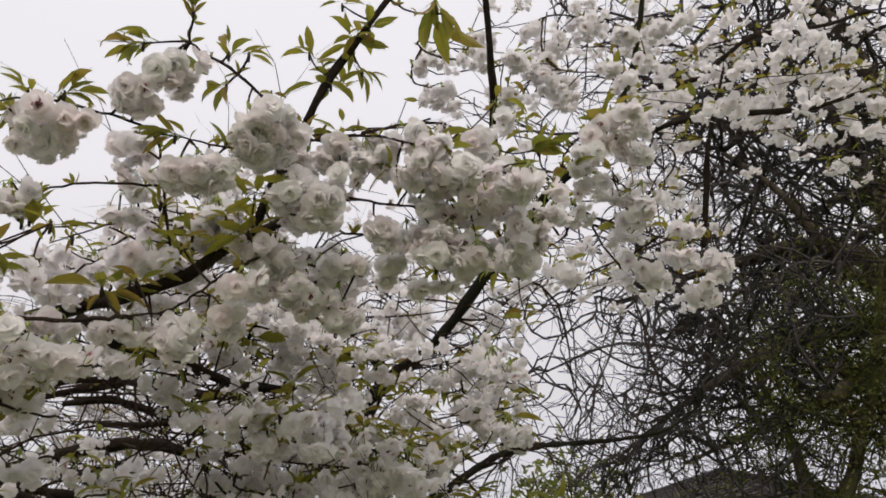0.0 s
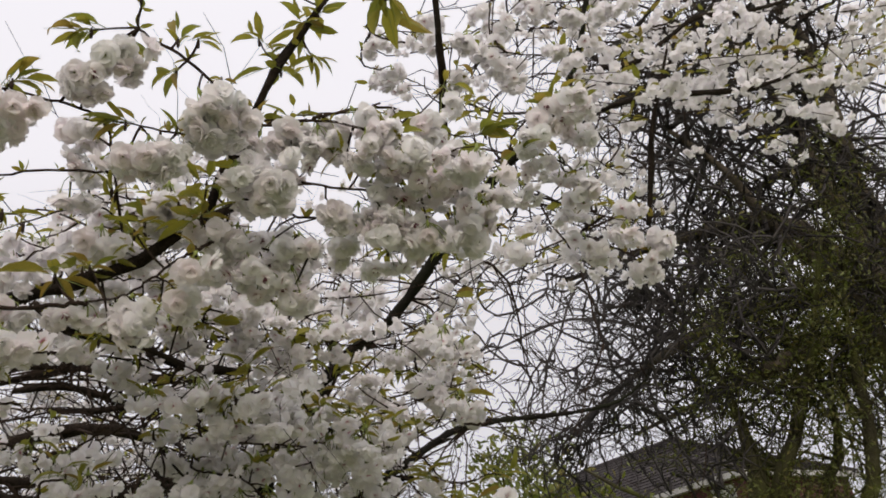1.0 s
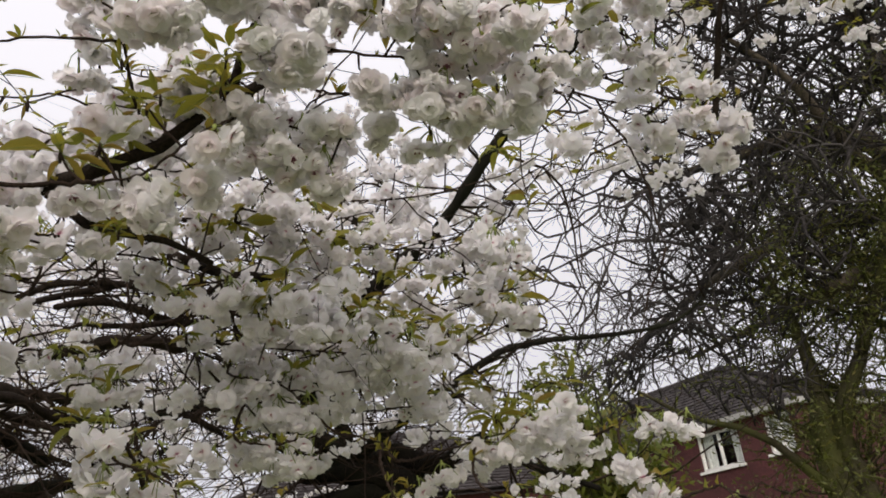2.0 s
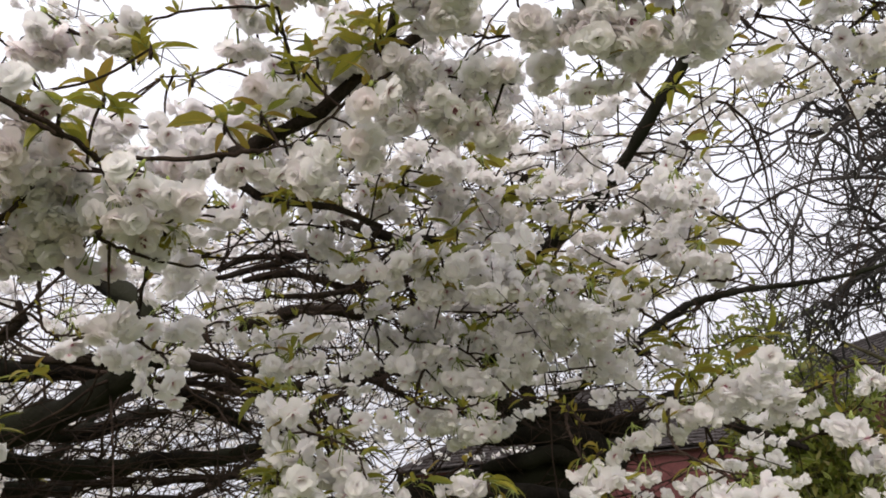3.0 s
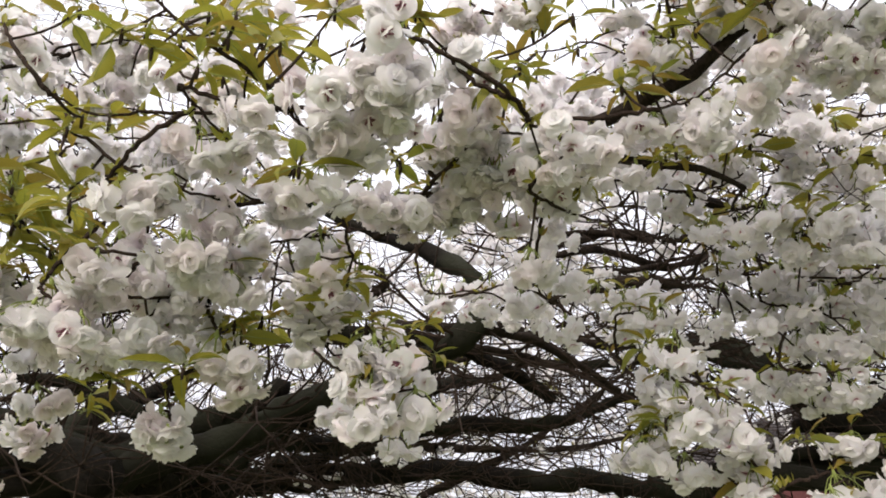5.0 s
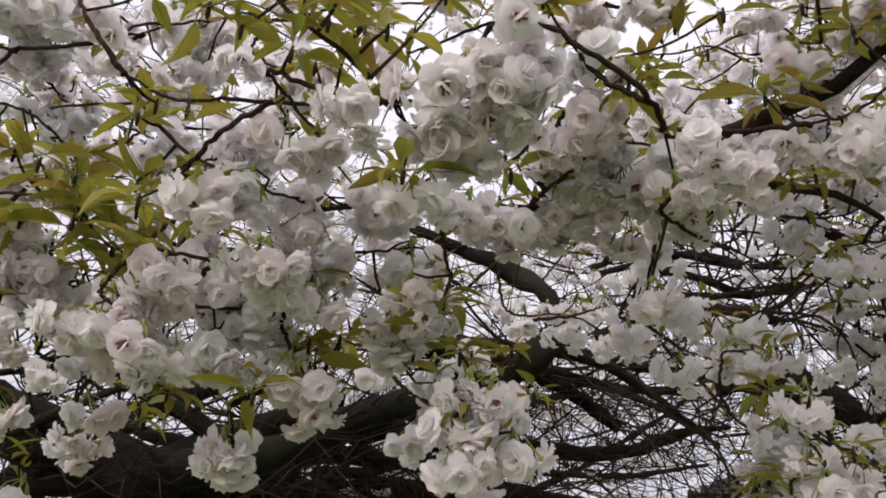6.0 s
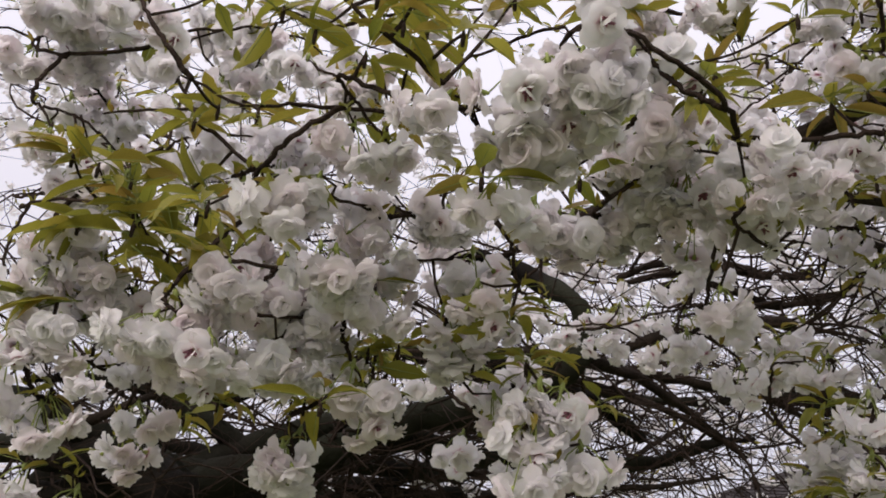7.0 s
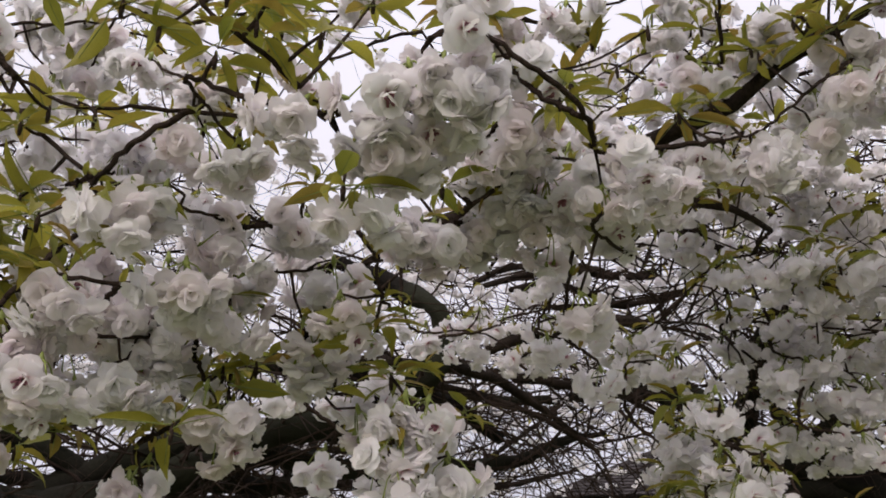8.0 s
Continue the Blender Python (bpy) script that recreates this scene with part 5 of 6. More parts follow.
spray(14, [(0.522, 2.036, 2.033), (0.687, 1.991, 2.007), (0.579, 1.936, 1.927)], leafy=0.3, spread=0.11, radius=0.003, near=0)
spray(20, [(-0.555, 2.47, 2.58), (-0.359, 2.617, 2.561), (-0.135, 2.616, 2.599), (0.081, 2.605, 2.612)], leafy=0.3, spread=0.11, radius=0.003, near=0)
spray(14, [(-0.884, 3.362, 2.236), (-0.557, 3.521, 2.272), (-0.261, 3.48, 2.086)], leafy=0.3, spread=0.11, radius=0.003, near=0)
spray(12, [(-0.745, 3.345, 1.874), (-1.111, 3.357, 1.846), (-1.339, 3.059, 1.851)], leafy=0.3, spread=0.11, radius=0.003, near=0)
spray(7, [(-0.104, 1.795, 2.658), (-0.038, 1.791, 2.661), (0.044, 1.892, 2.684)], leafy=0.3, spread=0.11, radius=0.003, near=0)
spray(12, [(-0.959, 1.596, 2.389), (-0.873, 1.755, 2.414), (-0.708, 1.848, 2.365)], leafy=0.3, spread=0.11, radius=0.003, near=0)
spray(12, [(-1.151, 1.347, 2.348), (-1.105, 1.514, 2.365), (-1.004, 1.59, 2.351)], leafy=0.3, spread=0.11, radius=0.003, near=0)
spray(12, [(0.254, 2.49, 2.294), (0.402, 2.474, 2.26), (0.538, 2.46, 2.195)], leafy=0.3, spread=0.11, radius=0.003, near=0)
spray(16, [(-1.692, 1.501, 2.625), (-1.577, 1.609, 2.643), (-1.433, 1.785, 2.565), (-1.295, 1.89, 2.552)], leafy=0.3, spread=0.11, radius=0.003, near=0)
spray(12, [(-0.499, 2.595, 2.62), (-0.278, 2.687, 2.696), (-0.023, 2.667, 2.721)], leafy=0.3, spread=0.11, radius=0.003, near=0)
spray(12, [(-0.629, 3.507, 2.368), (-0.368, 3.642, 2.317), (-0.108, 3.673, 2.155)], leafy=0.3, spread=0.11, radius=0.003, near=0)
spray(10, [(-1.094, 3.279, 1.956), (-0.824, 3.443, 1.973), (-0.537, 3.578, 2.03)], leafy=0.3, spread=0.11, radius=0.003, near=0)
spray(12, [(-0.06, 1.972, 2.919), (0.092, 1.981, 2.878), (0.234, 1.952, 2.875)], leafy=0.3, spread=0.11, radius=0.003, near=0)
spray(16, [(0.124, 1.795, 2.777), (0.266, 1.758, 2.77), (0.408, 1.789, 2.831)], leafy=0.3, spread=0.11, radius=0.003, near=0)
spray(12, [(-0.721, 1.901, 2.952), (-0.519, 1.917, 2.985), (-0.611, 1.947, 2.926)], leafy=0.3, spread=0.11, radius=0.003, near=0)
spray(14, [(0.145, 2.421, 2.47), (0.295, 2.389, 2.468), (0.503, 2.342, 2.424)], leafy=0.3, spread=0.11, radius=0.003, near=0)
spray(18, [(-1.257, 3.486, 2.114), (-0.929, 3.764, 2.266), (-0.49, 4.022, 2.37), (-0.213, 4.014, 2.487)], leafy=0.3, spread=0.11, radius=0.003, near=0)
spray(18, [(-1.358, 3.256, 1.954), (-1.105, 3.649, 2.058), (-0.721, 4.04, 2.091), (-0.253, 4.284, 2.129)], leafy=0.3, spread=0.11, radius=0.003, near=0)
spray(14, [(-0.992, 3.804, 1.877), (-0.522, 4.09, 1.883), (-0.052, 4.309, 1.935)], leafy=0.3, spread=0.11, radius=0.003, near=0)
spray(14, [(-0.217, 3.191, 2.469), (0.042, 3.292, 2.479), (0.203, 3.426, 2.32)], leafy=0.3, spread=0.11, radius=0.003, near=0)
spray(10, [(-1.721, 2.629, 1.846), (-1.673, 2.886, 1.906), (-1.553, 3.176, 1.911)], leafy=0.3, spread=0.11, radius=0.003, near=0)
spray(14, [(-0.749, 3.653, 2.547), (-0.478, 3.879, 2.591), (-0.082, 4.068, 2.679)], leafy=0.3, spread=0.11, radius=0.003, near=0)
spray(16, [(-1.413, 3.369, 2.08), (-1.116, 3.672, 2.1), (-0.772, 3.93, 2.209), (-0.389, 4.151, 2.319)], leafy=0.3, spread=0.11, radius=0.003, near=0)
spray(12, [(-1.895, 2.171, 2.006), (-1.867, 2.449, 2.02), (-1.744, 2.748, 2.149)], leafy=0.3, spread=0.11, radius=0.003, near=0)
spray(10, [(-1.429, 2.919, 2.12), (-1.316, 3.155, 2.261), (-1.137, 3.322, 2.262)], leafy=0.3, spread=0.11, radius=0.003, near=0)
spray(16, [(-0.821, 3.158, 2.212), (-0.659, 3.403, 2.245), (-0.454, 3.628, 2.339), (-0.205, 3.859, 2.344)], leafy=0.3, spread=0.11, radius=0.003, near=0)
spray(12, [(-0.296, 3.017, 2.38), (-0.079, 3.231, 2.424), (0.213, 3.485, 2.197)], leafy=0.3, spread=0.11, radius=0.003, near=0)
spray(10, [(-0.104, 2.419, 2.34), (-0.266, 2.497, 2.373), (-0.462, 2.579, 2.34)], leafy=0.3, spread=0.11, radius=0.003, near=0)
spray(12, [(-0.524, 2.112, 2.387), (-0.401, 2.252, 2.391), (-0.252, 2.383, 2.4)], leafy=0.3, spread=0.11, radius=0.003, near=0)
spray(14, [(-0.371, 3.751, 2.291), (-0.068, 3.926, 2.419), (0.31, 4.076, 2.496)], leafy=0.3, spread=0.11, radius=0.003, near=0)
spray(12, [(0.326, 3.243, 2.471), (0.582, 3.299, 2.436), (0.795, 3.267, 2.294)], leafy=0.3, spread=0.11, radius=0.003, near=0)
spray(14, [(-1.12, 3.034, 2.383), (-0.879, 3.352, 2.302), (-0.565, 3.615, 2.376), (-0.227, 3.649, 2.404)], leafy=0.3, spread=0.11, radius=0.003, near=0)
spray(14, [(0.273, 2.034, 2.639), (0.508, 2.098, 2.649), (0.726, 2.119, 2.71)], leafy=0.3, spread=0.11, radius=0.003, near=0)
spray(16, [(0.404, 2.266, 2.575), (0.659, 2.293, 2.634), (0.964, 2.279, 2.681), (1.095, 2.177, 2.762)], leafy=0.3, spread=0.11, radius=0.003, near=0)
spray(16, [(0.281, 2.338, 2.44), (0.563, 2.382, 2.478), (0.831, 2.415, 2.476), (1.003, 2.33, 2.525)], leafy=0.3, spread=0.11, radius=0.003, near=0)
spray(14, [(0.433, 2.46, 2.324), (0.728, 2.484, 2.366), (1.004, 2.513, 2.318)], leafy=0.3, spread=0.11, radius=0.003, near=0)
spray(12, [(0.569, 2.468, 2.187), (0.83, 2.505, 2.172), (1.035, 2.533, 2.193)], leafy=0.3, spread=0.11, radius=0.003, near=0)
spray(10, [(0.723, 1.824, 2.595), (0.879, 1.919, 2.513), (1.01, 2.016, 2.421)], leafy=0.3, spread=0.11, radius=0.003, near=0)
spray(14, [(0.68, 2.299, 2.086), (0.87, 2.348, 2.051), (1.071, 2.362, 2.1)], leafy=0.3, spread=0.11, radius=0.003, near=0)
spray(14, [(0.621, 2.053, 1.72), (0.759, 2.002, 1.752), (0.892, 1.938, 1.804)], leafy=0.3, spread=0.11, radius=0.003, near=0)
spray(10, [(0.882, 2.149, 1.919), (0.942, 2.129, 1.869), (1.012, 2.091, 1.896)], leafy=0.3, spread=0.11, radius=0.003, near=0)
spray(14, [(-1.106, 2.186, 2.18), (-1.047, 2.441, 2.203), (-0.944, 2.676, 2.32)], leafy=0.3, spread=0.11, radius=0.003, near=0)
spray(12, [(-1.103, 2.668, 2.082), (-0.988, 2.94, 2.039), (-0.833, 3.209, 1.98)], leafy=0.3, spread=0.11, radius=0.003, near=0)
spray(12, [(-1.06, 2.274, 1.875), (-0.967, 2.534, 1.907), (-0.842, 2.797, 1.887)], leafy=0.3, spread=0.11, radius=0.003, near=0)
spray(12, [(-0.177, 3.037, 2.387), (0.068, 3.048, 2.369), (0.311, 3.04, 2.346)], leafy=0.3, spread=0.11, radius=0.003, near=0)
# tufts of young leaves
tuft((-0.057, 0.787, 2.308), 9, 0.068, (-0.93, 0.02, -0.37))
tuft((-0.012, 0.799, 2.311), 6, 0.054, (0.15, 0.65, -0.75))
tuft((-0.004, 0.764, 2.349), 8, 0.041, (-0.02, -0.71, 0.7))
tuft((0.041, 0.801, 2.323), 5, 0.054, (-0.08, -0.68, 0.73))
tuft((0.041, 0.826, 2.294), 6, 0.054, (-0.68, -0.3, -0.67))
tuft((0.065, 0.799, 2.324), 4, 0.054, (0.99, -0.15, 0.05))
tuft((0.097, 0.834, 2.296), 4, 0.036)
tuft((0.208, 0.825, 2.403), 9, 0.068)
tuft((0.15, 0.852, 2.388), 4, 0.054, (-0.84, -0.29, 0.46))
tuft((0.222, 0.852, 2.371), 5, 0.054, (0.86, 0.2, -0.48))
tuft((0.173, 0.865, 2.368), 5, 0.032)
tuft((0.305, 0.756, 2.411), 8, 0.090, (0.18, 0.67, -0.72))
tuft((0.188, 0.806, 2.441), 4, 0.054)
tuft((-0.131, 0.778, 2.214), 9, 0.059, (0.9, -0.18, 0.39))
tuft((-0.181, 0.783, 2.195), 8, 0.059, (-0.31, 0.51, -0.8))
tuft((-0.166, 0.775, 2.21), 4, 0.045, (-0.61, -0.57, 0.55))
tuft((-0.015, 0.845, 2.222), 8, 0.059, (-0.99, 0.05, -0.1))
tuft((0.044, 0.845, 2.222), 5, 0.054)
tuft((-0.181, 0.916, 2.142), 5, 0.054, (-0.15, -0.54, 0.83))
tuft((-0.131, 0.997, 2.158), 5, 0.032)
tuft((-0.028, 0.951, 2.191), 6, 0.054, (-0.06, -0.54, 0.84))
tuft((0.081, 0.929, 2.145), 10, 0.072)
tuft((-0.025, 1.023, 2.227), 6, 0.054)
tuft((-0.085, 0.94, 2.06), 8, 0.081)
tuft((-0.022, 1.064, 2.037), 9, 0.054)
tuft((-0.141, 0.929, 1.943), 8, 0.054)
tuft((0.16, 1.226, 2), 8, 0.063)
tuft((0.323, 1.302, 2.002), 10, 0.081)
tuft((0.498, 0.902, 2.307), 13, 0.072, (0.8, -0.59, 0.13))
tuft((0.453, 0.928, 2.304), 10, 0.063)
tuft((0.69, 0.91, 2.41), 8, 0.054)
tuft((0.836, 1.046, 2.276), 10, 0.054)
tuft((0.777, 1.064, 2.317), 8, 0.054)
tuft((0.535, 0.987, 2.436), 8, 0.054)
tuft((-0.181, 0.939, 2.144), 8, 0.063, (-0.2, -0.54, 0.82))
tuft((0.192, 0.873, 2.275), 8, 0.054)
tuft((0.035, 1.031, 2.21), 10, 0.063)
tuft((-0.022, 1.059, 2.162), 9, 0.054)
tuft((-0.061, 1.053, 2.126), 9, 0.054)
tuft((0.063, 1.059, 2.239), 8, 0.054)
tuft((-0.037, 1.109, 2.047), 8, 0.045)
tuft((-0.288, 0.74, 2.041), 11, 0.063)
tuft((-0.212, 0.83, 2.012), 13, 0.068)
tuft((-0.168, 0.912, 2.133), 9, 0.063, (-0.24, -0.61, 0.75))
tuft((-0.014, 1.066, 2.205), 8, 0.063)
tuft((0.076, 1.058, 2.217), 10, 0.063)
tuft((-0.192, 1.185, 2.05), 9, 0.054)
tuft((-0.035, 1.214, 2.105), 8, 0.045)
tuft((0.17, 1.262, 2.023), 6, 0.054)
tuft((0.047, 1.208, 2.163), 8, 0.045)
tuft((0.046, 1.339, 1.981), 8, 0.045)
tuft((0.308, 1.297, 2.002), 10, 0.063)
tuft((0.383, 1.332, 1.999), 10, 0.054)
tuft((0.534, 1.375, 1.839), 10, 0.081)
tuft((-0.073, 1.171, 1.821), 10, 0.063)
tuft((0.001, 1.137, 1.754), 9, 0.045)
tuft((-0.062, 1.138, 1.719), 10, 0.063)
tuft((-0.367, 0.915, 1.792), 10, 0.063)
tuft((-0.373, 0.866, 1.829), 10, 0.072)
tuft((-0.306, 0.97, 1.767), 8, 0.054)
tuft((0.467, 1.364, 1.984), 9, 0.054)
tuft((0.209, 1.392, 1.933), 9, 0.054)
tuft((-0.47, 0.709, 2.044), 11, 0.068)
tuft((-0.447, 0.778, 2.064), 10, 0.063)
tuft((-0.368, 0.774, 2.083), 10, 0.059)
tuft((-0.278, 0.752, 2.051), 9, 0.054)
tuft((-0.421, 0.824, 1.935), 10, 0.045)
tuft((-0.563, 0.716, 1.945), 8, 0.063)
tuft((-0.6, 0.73, 1.869), 8, 0.072)
tuft((-0.562, 0.785, 1.873), 9, 0.063, (-0.81, -0.57, -0.09))
tuft((-0.528, 0.964, 1.815), 10, 0.072)
tuft((-0.444, 1.003, 1.882), 8, 0.054)
tuft((-0.385, 1.043, 1.826), 9, 0.054)
tuft((-0.597, 0.964, 1.761), 9, 0.054)
tuft((-0.518, 0.948, 1.877), 8, 0.054)
tuft((-0.717, 1.005, 1.77), 10, 0.072)
tuft((-0.634, 0.78, 1.852), 8, 0.063)
tuft((-0.489, 0.783, 2.025), 9, 0.063)
tuft((-0.342, 0.931, 1.993), 8, 0.045)
tuft((-0.618, 0.716, 2.08), 10, 0.068)
tuft((-0.738, 0.822, 1.912), 15, 0.072)
tuft((-0.777, 0.799, 1.89), 11, 0.072, (-0.73, -0.47, -0.5))
tuft((-0.72, 0.864, 1.883), 10, 0.072)
tuft((-0.798, 0.823, 1.82), 9, 0.090, (-0.74, -0.63, -0.23))
tuft((-0.473, 0.847, 2.117), 11, 0.072)
tuft((-0.702, 0.832, 2.017), 10, 0.072)
tuft((-0.529, 0.924, 2.071), 9, 0.063)
tuft((-0.194, 0.891, 2.07), 9, 0.063)
tuft((-0.783, 0.775, 1.949), 8, 0.072, (0.14, -0.97, 0.18))
tuft((-0.828, 1.124, 1.773), 11, 0.081)
tuft((-0.604, 1.211, 1.891), 10, 0.081)
tuft((-0.641, 1.108, 1.797), 9, 0.054)
tuft((-0.847, 0.933, 1.696), 8, 0.054)
tuft((-0.651, 0.937, 1.939), 9, 0.054)
tuft((-0.491, 1.176, 1.942), 8, 0.054)
tuft((-0.372, 1.22, 1.883), 8, 0.054)
tuft((0.148, 1.33, 2.278), 8, 0.077)
tuft((0.257, 1.433, 2.264), 9, 0.086)
tuft((0.344, 1.443, 2.2), 10, 0.095)
tuft((0.207, 1.395, 2.112), 8, 0.077)
tuft((0.306, 1.491, 2.093), 9, 0.086)
tuft((0.435, 1.542, 2.17), 10, 0.095)
tuft((0.524, 1.524, 2.141), 8, 0.077)
tuft((0.633, 1.553, 2.254), 9, 0.086)
tuft((0.691, 1.566, 2.157), 10, 0.095)
tuft((0.567, 1.541, 2.04), 8, 0.077)
tuft((0.48, 1.579, 2.006), 9, 0.086)
tuft((0.288, 1.521, 2.005), 10, 0.095)
tuft((0.762, 1.571, 2.349), 8, 0.077)
tuft((0.661, 1.468, 2.406), 9, 0.086)
tuft((0.115, 1.375, 2.187), 10, 0.095)
tuft((0.035, 1.327, 2.046), 8, 0.077)
tuft((0.132, 1.569, 2.054), 8, 0.072)
tuft((0.21, 1.587, 1.971), 9, 0.072)
tuft((0.311, 1.635, 2.113), 10, 0.072)
tuft((0.411, 1.551, 1.971), 8, 0.072)
tuft((0.565, 1.513, 1.931), 9, 0.072)
tuft((0.615, 1.508, 1.865), 10, 0.072)
tuft((0.055, 1.456, 2.08), 8, 0.072)
tuft((0.358, 1.593, 2.201), 9, 0.072)
tuft((0.7, 1.46, 1.909), 10, 0.072)
tuft((0.505, 1.589, 2.112), 8, 0.072)
tuft((0.191, 0.851, 2.38), 5, 0.054)
tuft((0.227, 0.819, 2.419), 6, 0.063)
tuft((0.181, 0.866, 2.35), 8, 0.072)
tuft((0.15, 0.892, 2.293), 5, 0.054)
tuft((0.123, 0.922, 2.241), 6, 0.063)
tuft((0.089, 0.939, 2.204), 8, 0.072)
tuft((0.055, 0.965, 2.185), 5, 0.054)
tuft((0.014, 0.988, 2.169), 6, 0.063)
tuft((0.621, 0.908, 2.382), 8, 0.072)
tuft((0.776, 1.056, 2.288), 5, 0.054)
tuft((0.724, 1.061, 2.293), 6, 0.063)
tuft((0.569, 0.935, 2.302), 8, 0.072)
tuft((0.332, 0.862, 2.197), 5, 0.054)
tuft((0.263, 0.86, 2.215), 6, 0.063)
tuft((0.436, 0.947, 2.195), 8, 0.072)
tuft((0.623, 1.173, 2.297), 5, 0.054)
# blossom among the tufts of leaves
spray(6, [(-0.935, 0.914, 2.152), (-0.906, 0.958, 2.123), (-0.895, 0.989, 2.086)], leafy=0.12, spread=0.04, radius=0.003, near=1)
spray(7, [(-0.897, 1.083, 2.158), (-0.827, 1.116, 2.177), (-0.731, 1.159, 2.191)], leafy=0.12, spread=0.04, radius=0.003, near=1)
spray(6, [(-0.81, 0.954, 2.231), (-0.75, 0.977, 2.251), (-0.683, 1.013, 2.251)], leafy=0.12, spread=0.04, radius=0.003, near=1)
spray(3, [(-0.637, 0.913, 2.146), (-0.6, 0.91, 2.119), (-0.557, 0.912, 2.104)], leafy=0.12, spread=0.02, radius=0.003, near=1)
spray(2, [(-0.701, 0.71, 2.081), (-0.688, 0.733, 2.065)], leafy=0.12, spread=0.02, radius=0.003, near=1)
spray(2, [(-0.658, 0.847, 1.96), (-0.618, 0.86, 1.977)], leafy=0.12, spread=0.01, radius=0.003, near=1)
spray(5, [(-0.67, 1.131, 2.178), (-0.715, 1.134, 2.138), (-0.795, 1.142, 2.163)], leafy=0.12, spread=0.04, radius=0.003, near=1)
spray(4, [(-0.903, 0.878, 2.234), (-0.918, 0.893, 2.199)], leafy=0.12, spread=0.04, radius=0.003, near=1)
spray(6, [(-0.098, 1.387, 1.959), (-0.036, 1.368, 1.986), (0.017, 1.337, 2.042)], leafy=0.4, spread=0.04, radius=0.003, near=1)
spray(3, [(-0.117, 1.421, 1.967), (-0.075, 1.381, 1.924)], leafy=0.6, spread=0.03, radius=0.003, near=1)
spray(4, [(0.565, 1.514, 1.959), (0.598, 1.513, 1.906), (0.653, 1.49, 1.907)], leafy=0.5, spread=0.03, radius=0.003, near=1)
cluster((-0.384, 1.379, 1.994))
cluster((-0.353, 1.412, 2.012))
cluster((-0.305, 1.388, 2.015))
cluster((-0.263, 1.393, 2.018))
cluster((-0.318, 1.405, 1.987))
cluster((-0.251, 1.316, 1.933))
cluster((-0.216, 1.317, 1.944))
cluster((-0.19, 1.453, 2.021))
cluster((-0.418, 1.461, 2.048))
# blossom high over the bare tree
spray(13, [(1.115, 1.494, 3.228), (1.36, 1.455, 3.152), (1.597, 1.322, 3.13)], leafy=0.9, spread=0.085, radius=0.003, near=0)
spray(13, [(1.224, 1.543, 3.098), (1.477, 1.471, 3.111), (1.735, 1.38, 3.099)], leafy=0.9, spread=0.085, radius=0.003, near=0)
spray(13, [(1.609, 1.408, 3.037), (1.817, 1.323, 3.053), (2.034, 1.209, 3.056)], leafy=0.9, spread=0.085, radius=0.003, near=0)
spray(13, [(1.466, 1.542, 3.05), (1.695, 1.493, 3.034), (1.932, 1.385, 3.036)], leafy=0.9, spread=0.085, radius=0.003, near=0)
spray(10, [(1.63, 1.483, 2.932), (1.81, 1.436, 2.952), (1.97, 1.376, 2.992)], leafy=0.9, spread=0.085, radius=0.003, near=0)
spray(10, [(1.765, 1.297, 3.139), (1.914, 1.21, 3.121), (2.044, 1.131, 3.105)], leafy=0.9, spread=0.085, radius=0.003, near=0)
spray(6, [(1.061, 1.516, 2.921), (1.246, 1.526, 2.924), (1.43, 1.507, 2.944)], leafy=0.9, spread=0.085, radius=0.003, near=0)
spray(5, [(1.271, 1.572, 2.843), (1.414, 1.635, 2.803), (1.395, 1.695, 2.74)], leafy=0.9, spread=0.085, radius=0.003, near=0)
spray(6, [(1.209, 1.98, 2.711), (1.361, 1.908, 2.661), (1.446, 1.766, 2.554)], leafy=0.9, spread=0.085, radius=0.003, near=0)
spray(8, [(1.952, 1.319, 3.072), (2.111, 1.301, 3.061), (2.251, 1.23, 3.114)], leafy=0.9, spread=0.085, radius=0.003, near=0)
spray(9, [(1.117, 1.386, 3.32), (1.44, 1.307, 3.29), (1.738, 1.185, 3.257)], leafy=0.9, spread=0.085, radius=0.003, near=0)
spray(8, [(1.938, 1.473, 3.132), (2.128, 1.436, 3.108), (2.286, 1.352, 3.157)], leafy=0.9, spread=0.085, radius=0.003, near=0)
# fuller tufts of young leaves
tuft((-0.757, 0.781, 1.94), 6, 0.092)
tuft((-0.76, 0.835, 1.951), 6, 0.092)
tuft((-0.71, 0.865, 1.958), 6, 0.092)
tuft((-0.717, 0.798, 1.886), 6, 0.092)
tuft((-0.744, 0.898, 1.9), 6, 0.092)
tuft((-0.812, 0.863, 1.847), 6, 0.092)
tuft((-0.667, 0.819, 1.905), 6, 0.092)
tuft((-0.714, 0.803, 1.91), 6, 0.092)
tuft((-0.527, 0.664, 2.001), 5, 0.072)
tuft((-0.506, 0.681, 1.992), 5, 0.072)
tuft((-0.471, 0.703, 1.982), 5, 0.072)
tuft((-0.44, 0.697, 2.004), 5, 0.072)
tuft((-0.395, 0.711, 2.001), 5, 0.072)
tuft((-0.429, 0.686, 2.021), 5, 0.072)
tuft((-0.638, 0.773, 1.99), 4, 0.075)
tuft((-0.378, 0.735, 1.886), 5, 0.07)
tuft((-0.43, 0.976, 1.811), 5, 0.07)
tuft((-0.498, 0.945, 1.814), 5, 0.07)
tuft((-0.525, 0.934, 1.807), 5, 0.07)
tuft((-0.427, 0.959, 1.866), 5, 0.07)
tuft((-0.316, 0.849, 1.941), 5, 0.07)
tuft((-0.525, 0.835, 1.735), 5, 0.07)
